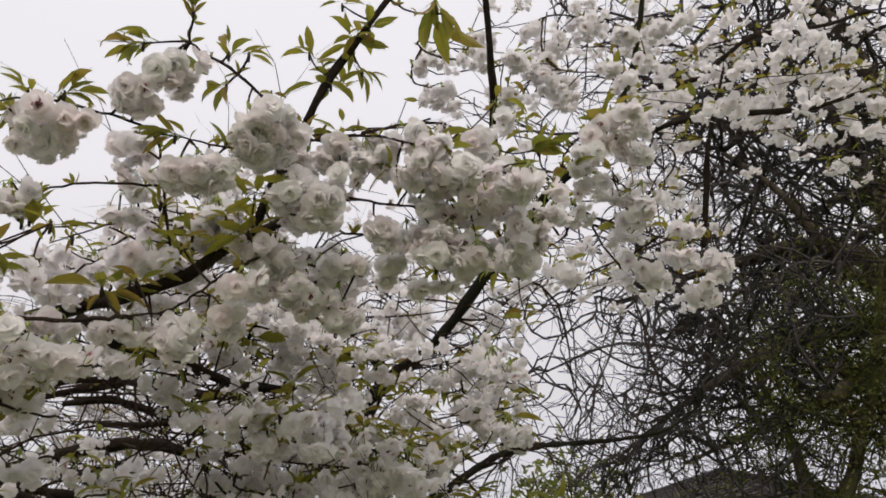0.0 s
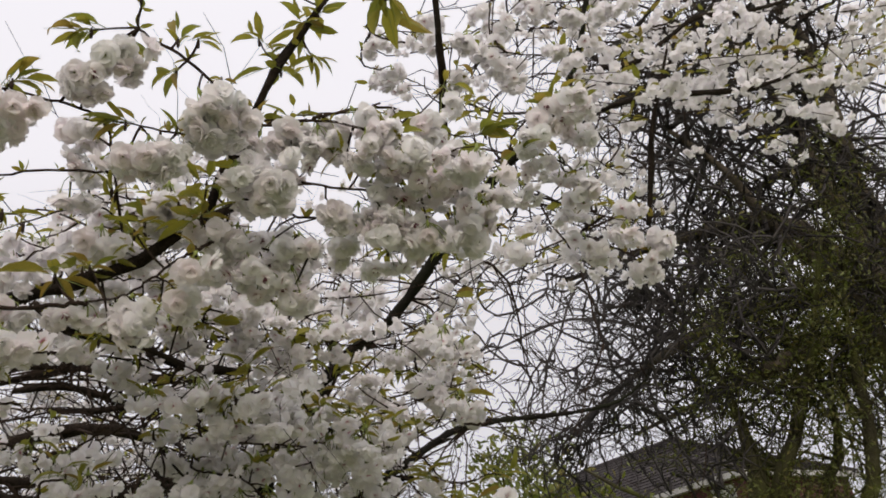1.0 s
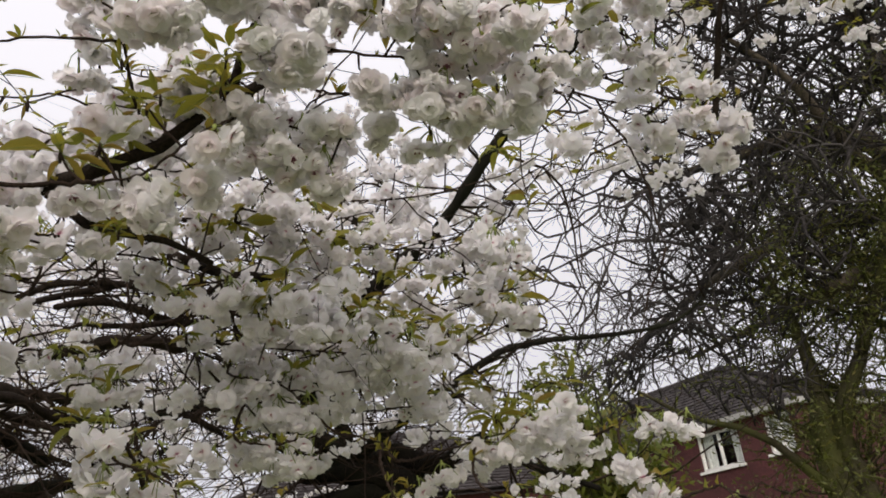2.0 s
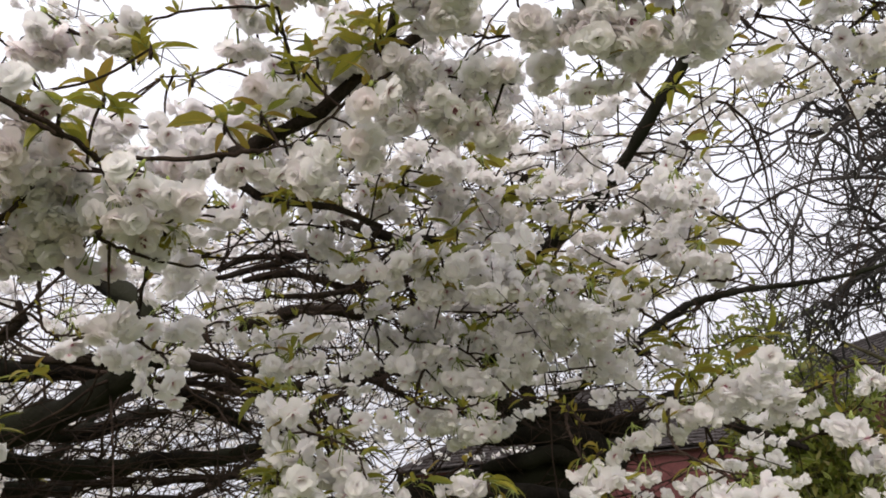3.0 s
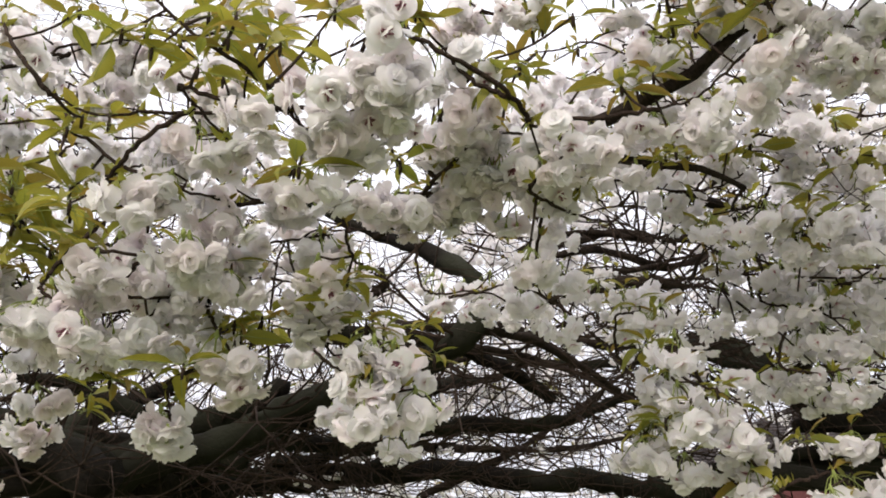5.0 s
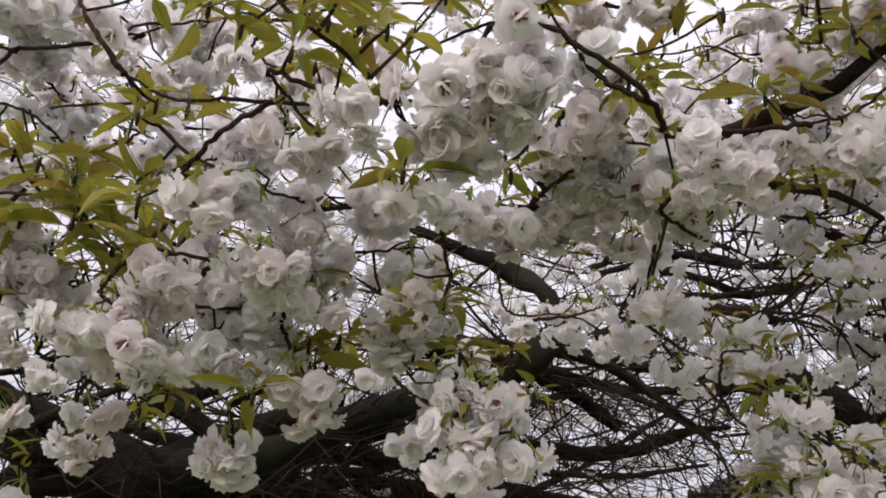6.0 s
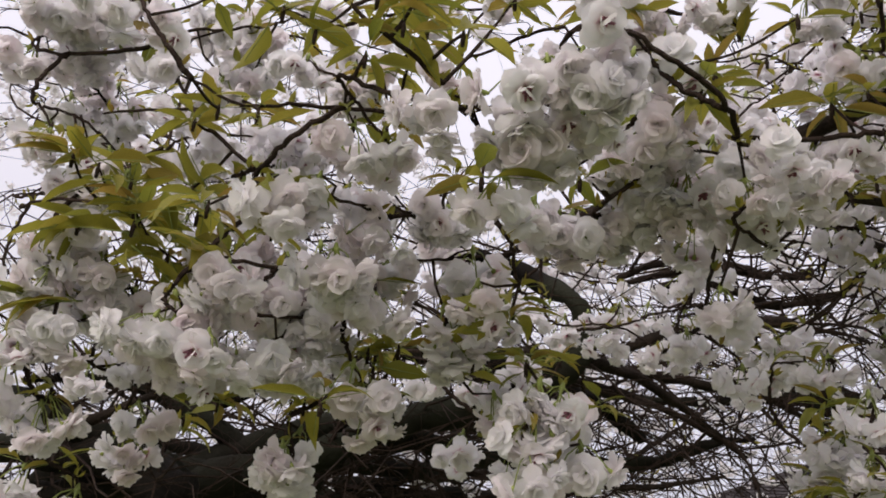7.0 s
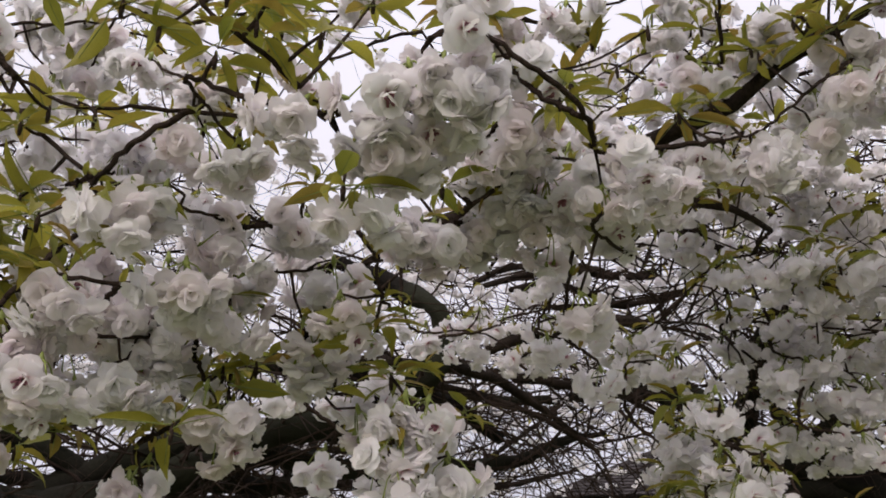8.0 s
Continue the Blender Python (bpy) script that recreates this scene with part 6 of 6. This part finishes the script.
tuft((-0.175, 1.072, 2.004), 5, 0.07)
tuft((-0.023, 1.194, 2.098), 5, 0.07)
tuft((-0.131, 0.821, 2.074), 5, 0.056)
tuft((0.001, 0.933, 2.12), 5, 0.056)
tuft((0.062, 0.969, 2.16), 5, 0.056)
tuft((-0.048, 0.954, 2.079), 5, 0.056)
far_crown(70, (-5.5, 1.6), (4.6, 7.6), (1.7, 3.4), lambda side, rise: side < 0.2 and 0.01 < rise < 0.24)
far_crown(90, (-3.6, 1.5), (2.7, 5.4), (1.5, 4.6), lambda side, rise: side < 0.27 and 0.0 < rise < (0.52 if side > -0.5 else 0.72))
far_crown(34, (-4.2, 1.2), (3.4, 5.6), (1.5, 2.8), lambda side, rise: side < 0.24 and 0.0 < rise < 0.26)
far_crown(46, (-4.6, -1.7), (1.0, 3.2), (1.5, 4.2), lambda side, rise: side < -0.75 and 0.0 < rise < 0.75)
far_crown(40, (-4.6, -0.9), (2.0, 4.6), (2.0, 4.8), lambda side, rise: -1.3 < side < -0.42 and 0.2 < rise < 0.8)


def inner_twigs(count, kept):
    """Fine bare twigs off the limbs, inside the crown."""
    nodes = np.array([n for n in limb_nodes if kept(*n)])
    for k in rng.integers(0, len(nodes), count):
        p = nodes[k, :3] - HOME
        way = rng.normal(0, 1, 3) * (1.0, 0.8, 0.7) + (0.25, 0, 0.1)
        grow(twigs, p, way, rng.uniform(0.25, 0.75), rng.uniform(0.0022, 0.005), 2, 0.0, 2.0, 0.2, 3)


inner_twigs(430, lambda x, y, z, r: r < 0.05 and y > 1.5)
inner_twigs(170, lambda x, y, z, r: -1.7 < x < -0.3 and y > 1.6 and 1.6 < z < 2.15)
inner_twigs(110, lambda x, y, z, r: -0.2 < x < 1.1 and y > 1.5 and z > 1.9 and r < 0.05)
# the far side of the crown
far_crown(70, (-4.6, 1.8), (3.6, 6.4), (2.2, 4.8), lambda side, rise: -0.75 < side < 0.34 and 0.22 < rise < 0.52)
far_crown(34, (-5.6, 1.0), (4.6, 8.0), (1.6, 3.2), lambda side, rise: -0.75 < side < 0.1 and 0.0 < rise < 0.22)
cluster((-0.252, 1.122, 2.206))
cluster((-0.197, 1.137, 2.194))
cluster((-0.152, 1.17, 2.184))
cluster((-0.097, 1.181, 2.169))
cluster((-0.046, 1.198, 2.196))
cluster((-0.287, 1.132, 2.18))
cluster((-0.127, 1.218, 2.26))
cluster((-0.337, 1.132, 2.162))
joined_up(free_sites)
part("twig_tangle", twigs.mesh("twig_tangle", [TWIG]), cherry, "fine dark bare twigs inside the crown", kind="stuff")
finish_clusters()
finish_tufts()


# ---- the bare tree beside it ----
def bare_tree():
    tree = empty("bare_tree", "old bare tree with a dense tangle of dark twigs", "tree", (5.6, 2.4, 0))
    home = np.array(tree.location)
    tangle = Heap()
    nodes = []
    for name, pts in BARE_LIMBS:
        p = np.array(pts)
        line, width = smooth_line(p[:, :3], p[:, 3], 0.12)
        line = line + rng.normal(0, 1, line.shape) * (width * 0.12)[:, None]
        h = Heap()
        tube(h, line - home, width * (1 + 0.07 * rng.normal(size=len(width))), 10, 0, 0.05)
        part(name, h.mesh(name, [GREY_BARK]), tree)
        if name != "trunk":
            nodes += [(*a, b) for a, b in zip(line, width)]
    nodes = np.array(nodes)
    apart = []
    for n in nodes:
        if all(np.linalg.norm(n[:3] - q[:3]) > 0.16 for q in apart):
            apart.append(n)
    nodes = np.array(apart)
    for k in rng.integers(0, len(nodes), 152):
        way = rng.normal(0, 0.8, 3) + (-0.55, 0.45, -0.1)
        branch = Heap()
        grow(branch, nodes[k, :3] - home, way, rng.uniform(0.8, 1.9), rng.uniform(0.011, 0.018), 3, 0.02, 2.8, 0.42, 3, 0, rng.uniform(2.2, 3.1), (0.5, 0.8))
        part("branch", branch.mesh("branch", [GREY_TWIG]), tree)
    high = nodes[nodes[:, 2] > 4.0]
    for k in rng.integers(0, len(high), 100):
        grow(tangle, high[k, :3] - home, rng.normal(0, 0.7, 3) + (0.0, 0.3, 0.35), rng.uniform(0.9, 1.9), rng.uniform(0.01, 0.018), 3, -0.01, 2.6, 0.25, 3, 0, 0.0)
    part("twig_tangle", tangle.mesh("twig_tangle", [GREY_TWIG]), tree, "dense tangle of thin dark twigs", kind="stuff")


BARE_LIMBS = []
BARE_LIMBS.append(("trunk", [(5.6, 2.4, -0.1, 0.3), (5.55, 2.4, 0.8, 0.24), (5.45, 2.5, 1.7, 0.21), (5.3, 2.6, 2.6, 0.19)]))
BARE_LIMBS.append(("limb", [(5.3, 2.6, 2.5, 0.17), (4.707, 3.324, 3.224, 0.1), (4.554, 3.337, 3.588, 0.08), (4.395, 3.25, 4.034, 0.066), (4.27, 3.133, 4.383, 0.055), (4.164, 3.024, 4.65, 0.045), (3.897, 2.888, 5.098, 0.04), (3.448, 2.857, 5.562, 0.02)]))
BARE_LIMBS.append(("limb", [(5.3, 2.6, 2.4, 0.15), (4.552, 3.355, 3.236, 0.1), (4.323, 3.342, 3.786, 0.07), (4.123, 3.287, 4.209, 0.055), (3.967, 3.202, 4.534, 0.04), (3.732, 3.169, 5.036, 0.025), (3.312, 3.162, 5.445, 0.012)]))
BARE_LIMBS.append(("limb", [(4.552, 3.34, 3.268, 0.1), (4.146, 3.369, 3.546, 0.07), (3.836, 3.428, 3.773, 0.06), (3.545, 3.539, 3.832, 0.05), (3.392, 3.69, 3.827, 0.04), (3.115, 3.931, 3.821, 0.025), (2.771, 4.331, 3.782, 0.012)]))
BARE_LIMBS.append(("limb", [(4.666, 3.488, 2.985, 0.11), (4.655, 3.647, 3.416, 0.07), (4.513, 4.077, 3.55, 0.05), (4.304, 4.399, 3.649, 0.045), (3.02, 3.687, 3.069, 0.03), (3.651, 5.324, 3.349, 0.016), (3.293, 5.63, 3.088, 0.008)]))
BARE_LIMBS.append(("limb", [(4.545, 3.622, 3.04, 0.08), (4.151, 3.433, 3.42, 0.05), (3.678, 3.345, 3.669, 0.035), (3.363, 3.265, 4.038, 0.025), (3.075, 3.313, 4.333, 0.014)]))
BARE_LIMBS.append(("limb", [(4.853, 3.644, 2.813, 0.1), (4.713, 3.747, 3.03, 0.075), (4.566, 3.993, 3.254, 0.06), (3.392, 3.443, 2.833, 0.04), (4.227, 5.079, 3.158, 0.025), (3.906, 5.611, 3.056, 0.012)]))
bare_tree()


# ---- the mossy tree with fresh leaves ----
def mossy_tree():
    tree = empty("mossy_tree", "slender mossy tree with thin yellow-green spring leaves", "tree", MOSSY_BASE)
    home = np.array(tree.location)
    leaves, spots = Heap(), []
    nodes = []
    for name, pts in MOSSY_LIMBS:
        p = np.array(pts)
        line, width = smooth_line(p[:, :3], p[:, 3], 0.15)
        line = line + rng.normal(0, 1, line.shape) * (width * 0.15)[:, None]
        h = Heap()
        tube(h, line - home, width, 9, 0, 0.06)
        part(name, h.mesh(name, [MOSSY]), tree)
        nodes += [(*a, b) for a, b in zip(line, width) if a[2] > 1.6 and name != "limb"]
    nodes = np.array(nodes)
    for k in rng.integers(0, len(nodes), 300):
        twig = Heap()
        grow(twig, nodes[k, :3] - home, rng.normal(0, 0.7, 3) + (0, 0, 0.5), rng.uniform(0.25, 0.8), rng.uniform(0.004, 0.009), 2, -0.02, 2.2, 0.2, 4)
        part("twig", twig.mesh("twig", [MOSSY]), tree)
        spots.append(twig.arrays()[0])
    v = np.vstack(spots)
    blade = leaf_pieces(1.0, 0.45, 0.3, 0.4, 3, False).arrays()
    for k in rng.integers(0, len(v), 25000):
        turn = frame_to(rng.normal(0, 1, 3), rng.uniform(0, 6.28))
        leaves.add(blade[0] * rng.uniform(0.02, 0.04) @ turn.T + v[k] + rng.normal(0, 0.04, 3), blade[1], 0, blade[3])
    part("leaves", leaves.mesh("leaves", [FRESH]), tree, "small yellow-green leaves", kind="stuff")


MOSSY_BASE = (3.3, 3.7, 0.0)
MOSSY_LIMBS = []
MOSSY_LIMBS.append(("trunk", [(3.3, 3.7, -0.1, 0.11), (3.3, 3.7, 1.2, 0.09), (3.283, 3.729, 2.086, 0.07), (3.282, 3.689, 2.325, 0.05), (3.253, 3.647, 2.606, 0.028), (3.164, 3.628, 2.905, 0.016), (3.072, 3.599, 3.175, 0.008)]))
MOSSY_LIMBS.append(("stem", [(3.45, 3.6, -0.1, 0.08), (3.45, 3.6, 1.2, 0.07), (3.363, 3.656, 2.096, 0.06), (3.452, 3.5, 2.456, 0.036), (3.538, 3.312, 2.781, 0.028), (3.564, 3.14, 3.116, 0.02), (3.57, 2.952, 3.441, 0.012)]))
MOSSY_LIMBS.append(("stem", [(4.2, 3, -0.1, 0.057), (3.659, 3.395, 1.734, 0.048), (3.694, 3.311, 2.146, 0.04), (3.714, 3.212, 2.484, 0.033), (3.678, 3.131, 2.842, 0.02), (3.66, 3.007, 3.157, 0.012)]))
MOSSY_LIMBS.append(("stem", [(3.85, 3.35, -0.1, 0.04), (3.732, 3.738, 1.93, 0.036), (3.815, 3.591, 2.335, 0.028), (3.807, 3.499, 2.709, 0.02), (3.648, 3.504, 3.139, 0.012)]))
MOSSY_LIMBS.append(("stem", [(4.15, 3, -0.1, 0.05), (4.1, 3, 1.2, 0.042), (4.05, 2.95, 2, 0.034), (4.12, 2.8, 2.6, 0.024), (4.05, 2.7, 3.1, 0.01)]))
MOSSY_LIMBS.append(("stem", [(4.3, 3.3, -0.1, 0.05), (4.35, 3.25, 1.2, 0.042), (4.25, 3.2, 2, 0.034), (4.2, 3.1, 2.6, 0.022), (4.3, 2.9, 3, 0.01)]))
MOSSY_LIMBS.append(("limb", [(3.29, 3.72, 1.75, 0.03), (2.946, 3.689, 2.079, 0.02), (2.826, 3.768, 2.186, 0.017), (2.684, 3.862, 2.244, 0.014), (2.538, 3.943, 2.345, 0.011), (2.408, 4.001, 2.457, 0.007)]))
mossy_tree()


# ---- the laurel in front of the house ----
def laurel():
    bush = empty("laurel_bush", "broad evergreen laurel bush with glossy bright leaves", "bush", (4.6, 8.75, 0))
    leaves = Heap()
    blade = leaf_pieces(1.0, 0.45, 0.3, 0.4, 3, False).arrays()
    for _ in range(70):
        a, tip = rng.uniform(0, 6.28), rng.uniform(0.2, 1.0)
        end = np.array([np.cos(a) * 0.9 * tip, np.sin(a) * 0.9 * tip, rng.uniform(1.9, 4.15) - 0.35 * tip])
        line, width = smooth_line([(0.2 * np.cos(a), 0.2 * np.sin(a), 0), end * (0.45, 0.45, 0.55), end], [0.03, 0.02, 0.008], 0.2)
        stem_heap = Heap()
        tube(stem_heap, line, width, 5)
        part("stem", stem_heap.mesh("stem", [MOSSY]), bush)
        for _ in range(150):
            turn = frame_to(rng.normal(0, 1, 3) + (0, 0, 0.4), rng.uniform(0, 6.28))
            spot = line[rng.integers(len(line) // 2, len(line))] + rng.normal(0, 0.17, 3)
            leaves.add(blade[0] * rng.uniform(0.09, 0.17) @ turn.T + spot, blade[1], 0, blade[3])
    part("leaves", leaves.mesh("leaves", [LAUREL]), bush, "glossy bright green leaves", kind="stuff")


laurel()


# ---- the brick house ----
def box(heap, lo, hi, slot=0):
    x0, y0, z0 = lo
    x1, y1, z1 = hi
    v = [(x0, y0, z0), (x1, y0, z0), (x1, y1, z0), (x0, y1, z0), (x0, y0, z1), (x1, y0, z1), (x1, y1, z1), (x0, y1, z1)]
    heap.add(v, [(3, 2, 1, 0), (4, 5, 6, 7), (0, 1, 5, 4), (1, 2, 6, 5), (2, 3, 7, 6), (3, 0, 4, 7)], slot)


def boxes(name, parent, material_, *spans, label=""):
    h = Heap()
    for lo, hi in spans:
        box(h, lo, hi)
    return part(name, h.mesh(name, [material_], False), parent, label)


def pierced_wall(name, parent, material_, x0, x1, y_span, z_span, holes):
    """One wall of thickness x0 to x1, with rectangular holes (y0, y1, z0, z1) cut through."""
    ys = sorted({*y_span, *(v for w in holes for v in w[:2])})
    zs = sorted({*z_span, *(v for w in holes for v in w[2:])})
    solid = {(i, j) for i in range(len(ys) - 1) for j in range(len(zs) - 1) if not any(w[0] <= ys[i] < w[1] and w[2] <= zs[j] < w[3] for w in holes)}
    number = lambda side, i, j: (side * len(ys) + i) * len(zs) + j
    verts = [(x, y, z) for x in (x0, x1) for y in ys for z in zs]
    faces = []
    for i, j in sorted(solid):
        ring = [(i, j), (i + 1, j), (i + 1, j + 1), (i, j + 1)]
        faces += [tuple(number(0, *c) for c in ring[::-1]), tuple(number(1, *c) for c in ring)]
        for k, beside in enumerate(((i, j - 1), (i + 1, j), (i, j + 1), (i - 1, j))):
            if beside not in solid:
                a, b = ring[k], ring[(k + 1) % 4]
                faces.append((number(0, *a), number(0, *b), number(1, *b), number(1, *a)))
    h = Heap()
    h.add(verts, faces)
    return part(name, h.mesh(name, [material_], False), parent)


def hipped_roof(home, edge, ridge_a, ridge_b, top, slopes):
    """Four slopes of overlapping tiles over the eaves rectangle, and the ridge tiles."""
    ex0, ex1, ey0, ey1, eave = edge
    corners = {"a": (ex0, ey0, eave), "b": (ex1, ey0, eave), "c": (ex1, ey1, eave), "d": (ex0, ey1, eave), "e": (*ridge_a, top), "f": (*ridge_b, top)}
    for keys in slopes.split():
        name = "roof_slope" if len(keys) == 4 else "roof_hip"
        pts = np.array([corners[k] for k in keys])
        low_a, low_b = pts[0], pts[1]
        high_b, high_a = (pts[2], pts[3]) if len(pts) == 4 else (pts[2], pts[2])
        normal = np.cross(low_b - low_a, high_a - low_a)
        normal *= np.sign(normal[2]) / np.linalg.norm(normal)
        h = Heap()
        slope = np.linalg.norm((high_a + high_b) / 2 - (low_a + low_b) / 2)
        rows = int(slope / 0.2)
        for r in range(rows):
            s0, s1 = r / rows, min(1.0, (r + 1.12) / rows)
            a0, b0 = low_a + (high_a - low_a) * s0, low_b + (high_b - low_b) * s0
            a1, b1 = low_a + (high_a - low_a) * s1, low_b + (high_b - low_b) * s1
            n = max(1, int(np.linalg.norm(b0 - a0) / 0.24))
            for c in range(n):
                f0, f1 = (c + 0.03) / n, (c + 0.97) / n
                lift = normal * (0.045 + 0.008 * rng.random())
                quad = np.array([a0 + (b0 - a0) * f0 + lift, a0 + (b0 - a0) * f1 + lift, a1 + (b1 - a1) * f1 + normal * 0.012, a1 + (b1 - a1) * f0 + normal * 0.012])
                under = quad - normal * 0.02
                h.add(np.vstack([quad, under]), [(0, 1, 2, 3), (4, 5, 1, 0), (5, 6, 2, 1), (7, 4, 0, 3)])
        slab = np.vstack([pts, pts - normal * 0.12])
        k = len(pts)
        h.add(slab, [tuple(list(range(k)) + [2] * (4 - k)), tuple([k + i for i in range(k)][::-1] + [k] * (4 - k))])
        part(name, h.mesh(name, [TILE], False), home, "dark weathered roof tiles")
    for a, b in ("ae", "be", "ef", "fc", "fd") if slopes.startswith("adfe") else ("ae", "de", "ef", "fb", "fc"):
        ridge = Heap()
        tube(ridge, *smooth_line([corners[a], corners[b]], [0.1, 0.1], 0.4), 8, 0, 0.03)
        part("ridge_cap", ridge.mesh("ridge_cap", [TILE]), home)


def house():
    x0, x1, y0, y1, eave = 14.9, 20.1, 17.9, 30.0, 5.15
    home = empty("brick_house", "red brick two-storey house with a dark tiled hipped roof", "house", (0, 0, 0))
    windows = [(18.12, 18.95, 3.93, 4.92), (19.88, 21.4, 3.88, 4.92)]
    pierced_wall("front_wall", home, BRICK, x0, x0 + 0.3, (y0, y1), (-0.1, eave), windows)
    boxes("side_wall", home, BRICK, ((x0 + 0.3, y0, -0.1), (x1, y0 + 0.3, eave)))
    boxes("side_wall", home, BRICK, ((x0 + 0.3, y1 - 0.3, -0.1), (x1, y1, eave)))
    boxes("back_wall", home, BRICK, ((x1 - 0.3, y0 + 0.3, -0.1), (x1, y1 - 0.3, eave)))
    boxes("upper_floor", home, CURTAIN, ((x0 + 0.3, y0 + 0.3, 2.7), (x1 - 0.3, y1 - 0.3, 2.9)))
    # mortar lines as courses of slightly proud bricks near the upper windows
    courses = Heap()
    for k in range(24):
        z = 3.45 + 0.075 * k
        y = y0 + (0.11 if k % 2 else 0.0)
        while y + 0.215 < y1 - 1.0:
            if not any(w[0] - 0.05 < y + 0.215 and y < w[1] + 0.05 and w[2] - 0.1 < z + 0.065 and z < w[3] + 0.03 for w in windows):
                box(courses, (x0 - 0.006, y, z), (x0 + 0.01, y + 0.215, z + 0.065))
            y += 0.225
    part("bricks", courses.mesh("bricks", [BRICK], False), home, "courses of red brick", kind="stuff")
    over = 0.24
    hipped_roof(home, (x0 - over, x1 + over, y0 - over, y1 + over, eave), (17.5, 21.9), (17.5, 26.6), 7.2, "adfe cbef bae dcf")
    boxes("gutter", home, GUTTER_PAINT, ((x0 - over - 0.02, y0 - over, eave - 0.13), (x0 - over + 0.08, y1 + over, eave + 0.02)), label="weathered pale gutter board")
    boxes("gutter", home, GUTTER_PAINT, ((x0 - over + 0.08, y0 - over - 0.02, eave - 0.13), (x1 + over, y0 - over + 0.08, eave + 0.02)))
    boxes("soffit", home, GUTTER_PAINT, ((x0 - over + 0.08, y0 - over, eave - 0.13), (x0 - 0.003, y1 + over, eave - 0.09)))
    for a, b, c, d in windows:
        win = boxes("window", home, WHITE_PAINT, ((x0 + 0.06, a, c), (x0 + 0.14, a + 0.07, d)), ((x0 + 0.06, b - 0.07, c), (x0 + 0.14, b, d)), ((x0 + 0.06, a + 0.07, c), (x0 + 0.14, b - 0.07, c + 0.07)), ((x0 + 0.06, a + 0.07, d - 0.07), (x0 + 0.14, b - 0.07, d)), ((x0 + 0.06, (a + b) / 2 - 0.035, c + 0.07), (x0 + 0.14, (a + b) / 2 + 0.035, d - 0.07)), label="white window frame")
        boxes("window_sill", win, WHITE_PAINT, ((x0 - 0.08, a - 0.06, c - 0.07), (x0 + 0.06, b + 0.06, c)))
        for y_a, y_b in ((a + 0.07, (a + b) / 2 - 0.035), ((a + b) / 2 + 0.035, b - 0.07)):
            pane = boxes("pane", win, GLASS, ((x0 + 0.09, y_a, c + 0.07), (x0 + 0.1, y_b, d - 0.07)))
            pane.visible_shadow = False
        for side in (a + 0.03, b - 0.43):
            h = Heap()
            u = np.linspace(0, 1, 15)
            fold = x0 + 0.24 + 0.025 * np.sin(u * 22)
            pts = np.stack([np.stack([fold, side + 0.4 * u, 0 * u + c + 0.03], 1), np.stack([fold, side + 0.4 * u, 0 * u + d - 0.03], 1)], 1).reshape(-1, 3)
            q = 2 * np.arange(14)
            h.add(pts, np.stack([q, q + 2, q + 3, q + 1], -1))
            part("curtain", h.mesh("curtain", [CURTAIN]), win, "pale curtain")
    # turned a little towards the garden about its front
    turn = Matrix.Translation((14.9, 19.85, 0)) @ Matrix.Rotation(radians(14), 4, "Z") @ Matrix.Translation((-14.9, -19.85, 0))
    home.location, home.rotation_euler = turn.to_translation(), turn.to_euler()


house()


def far_house():
    x0, x1, y0, y1, eave = 1.0, 11.4, 23.4, 30.4, 4.2
    home = empty("brick_house", "far red brick house with a low dark tiled roof", "house", (0, 0, 0))
    boxes("front_wall", home, BRICK, ((x0, y0, -0.1), (x1, y0 + 0.3, eave)))
    boxes("back_wall", home, BRICK, ((x0, y1 - 0.3, -0.1), (x1, y1, eave)))
    boxes("side_wall", home, BRICK, ((x0, y0 + 0.3, -0.1), (x0 + 0.3, y1 - 0.3, eave)))
    boxes("side_wall", home, BRICK, ((x1 - 0.3, y0 + 0.3, -0.1), (x1, y1 - 0.3, eave)))
    hipped_roof(home, (x0 - 0.35, x1 + 0.35, y0 - 0.35, y1 + 0.35, eave), (6.0, 26.9), (8.2, 26.9), 6.6, "abfe cdef dae bcf")


far_house()
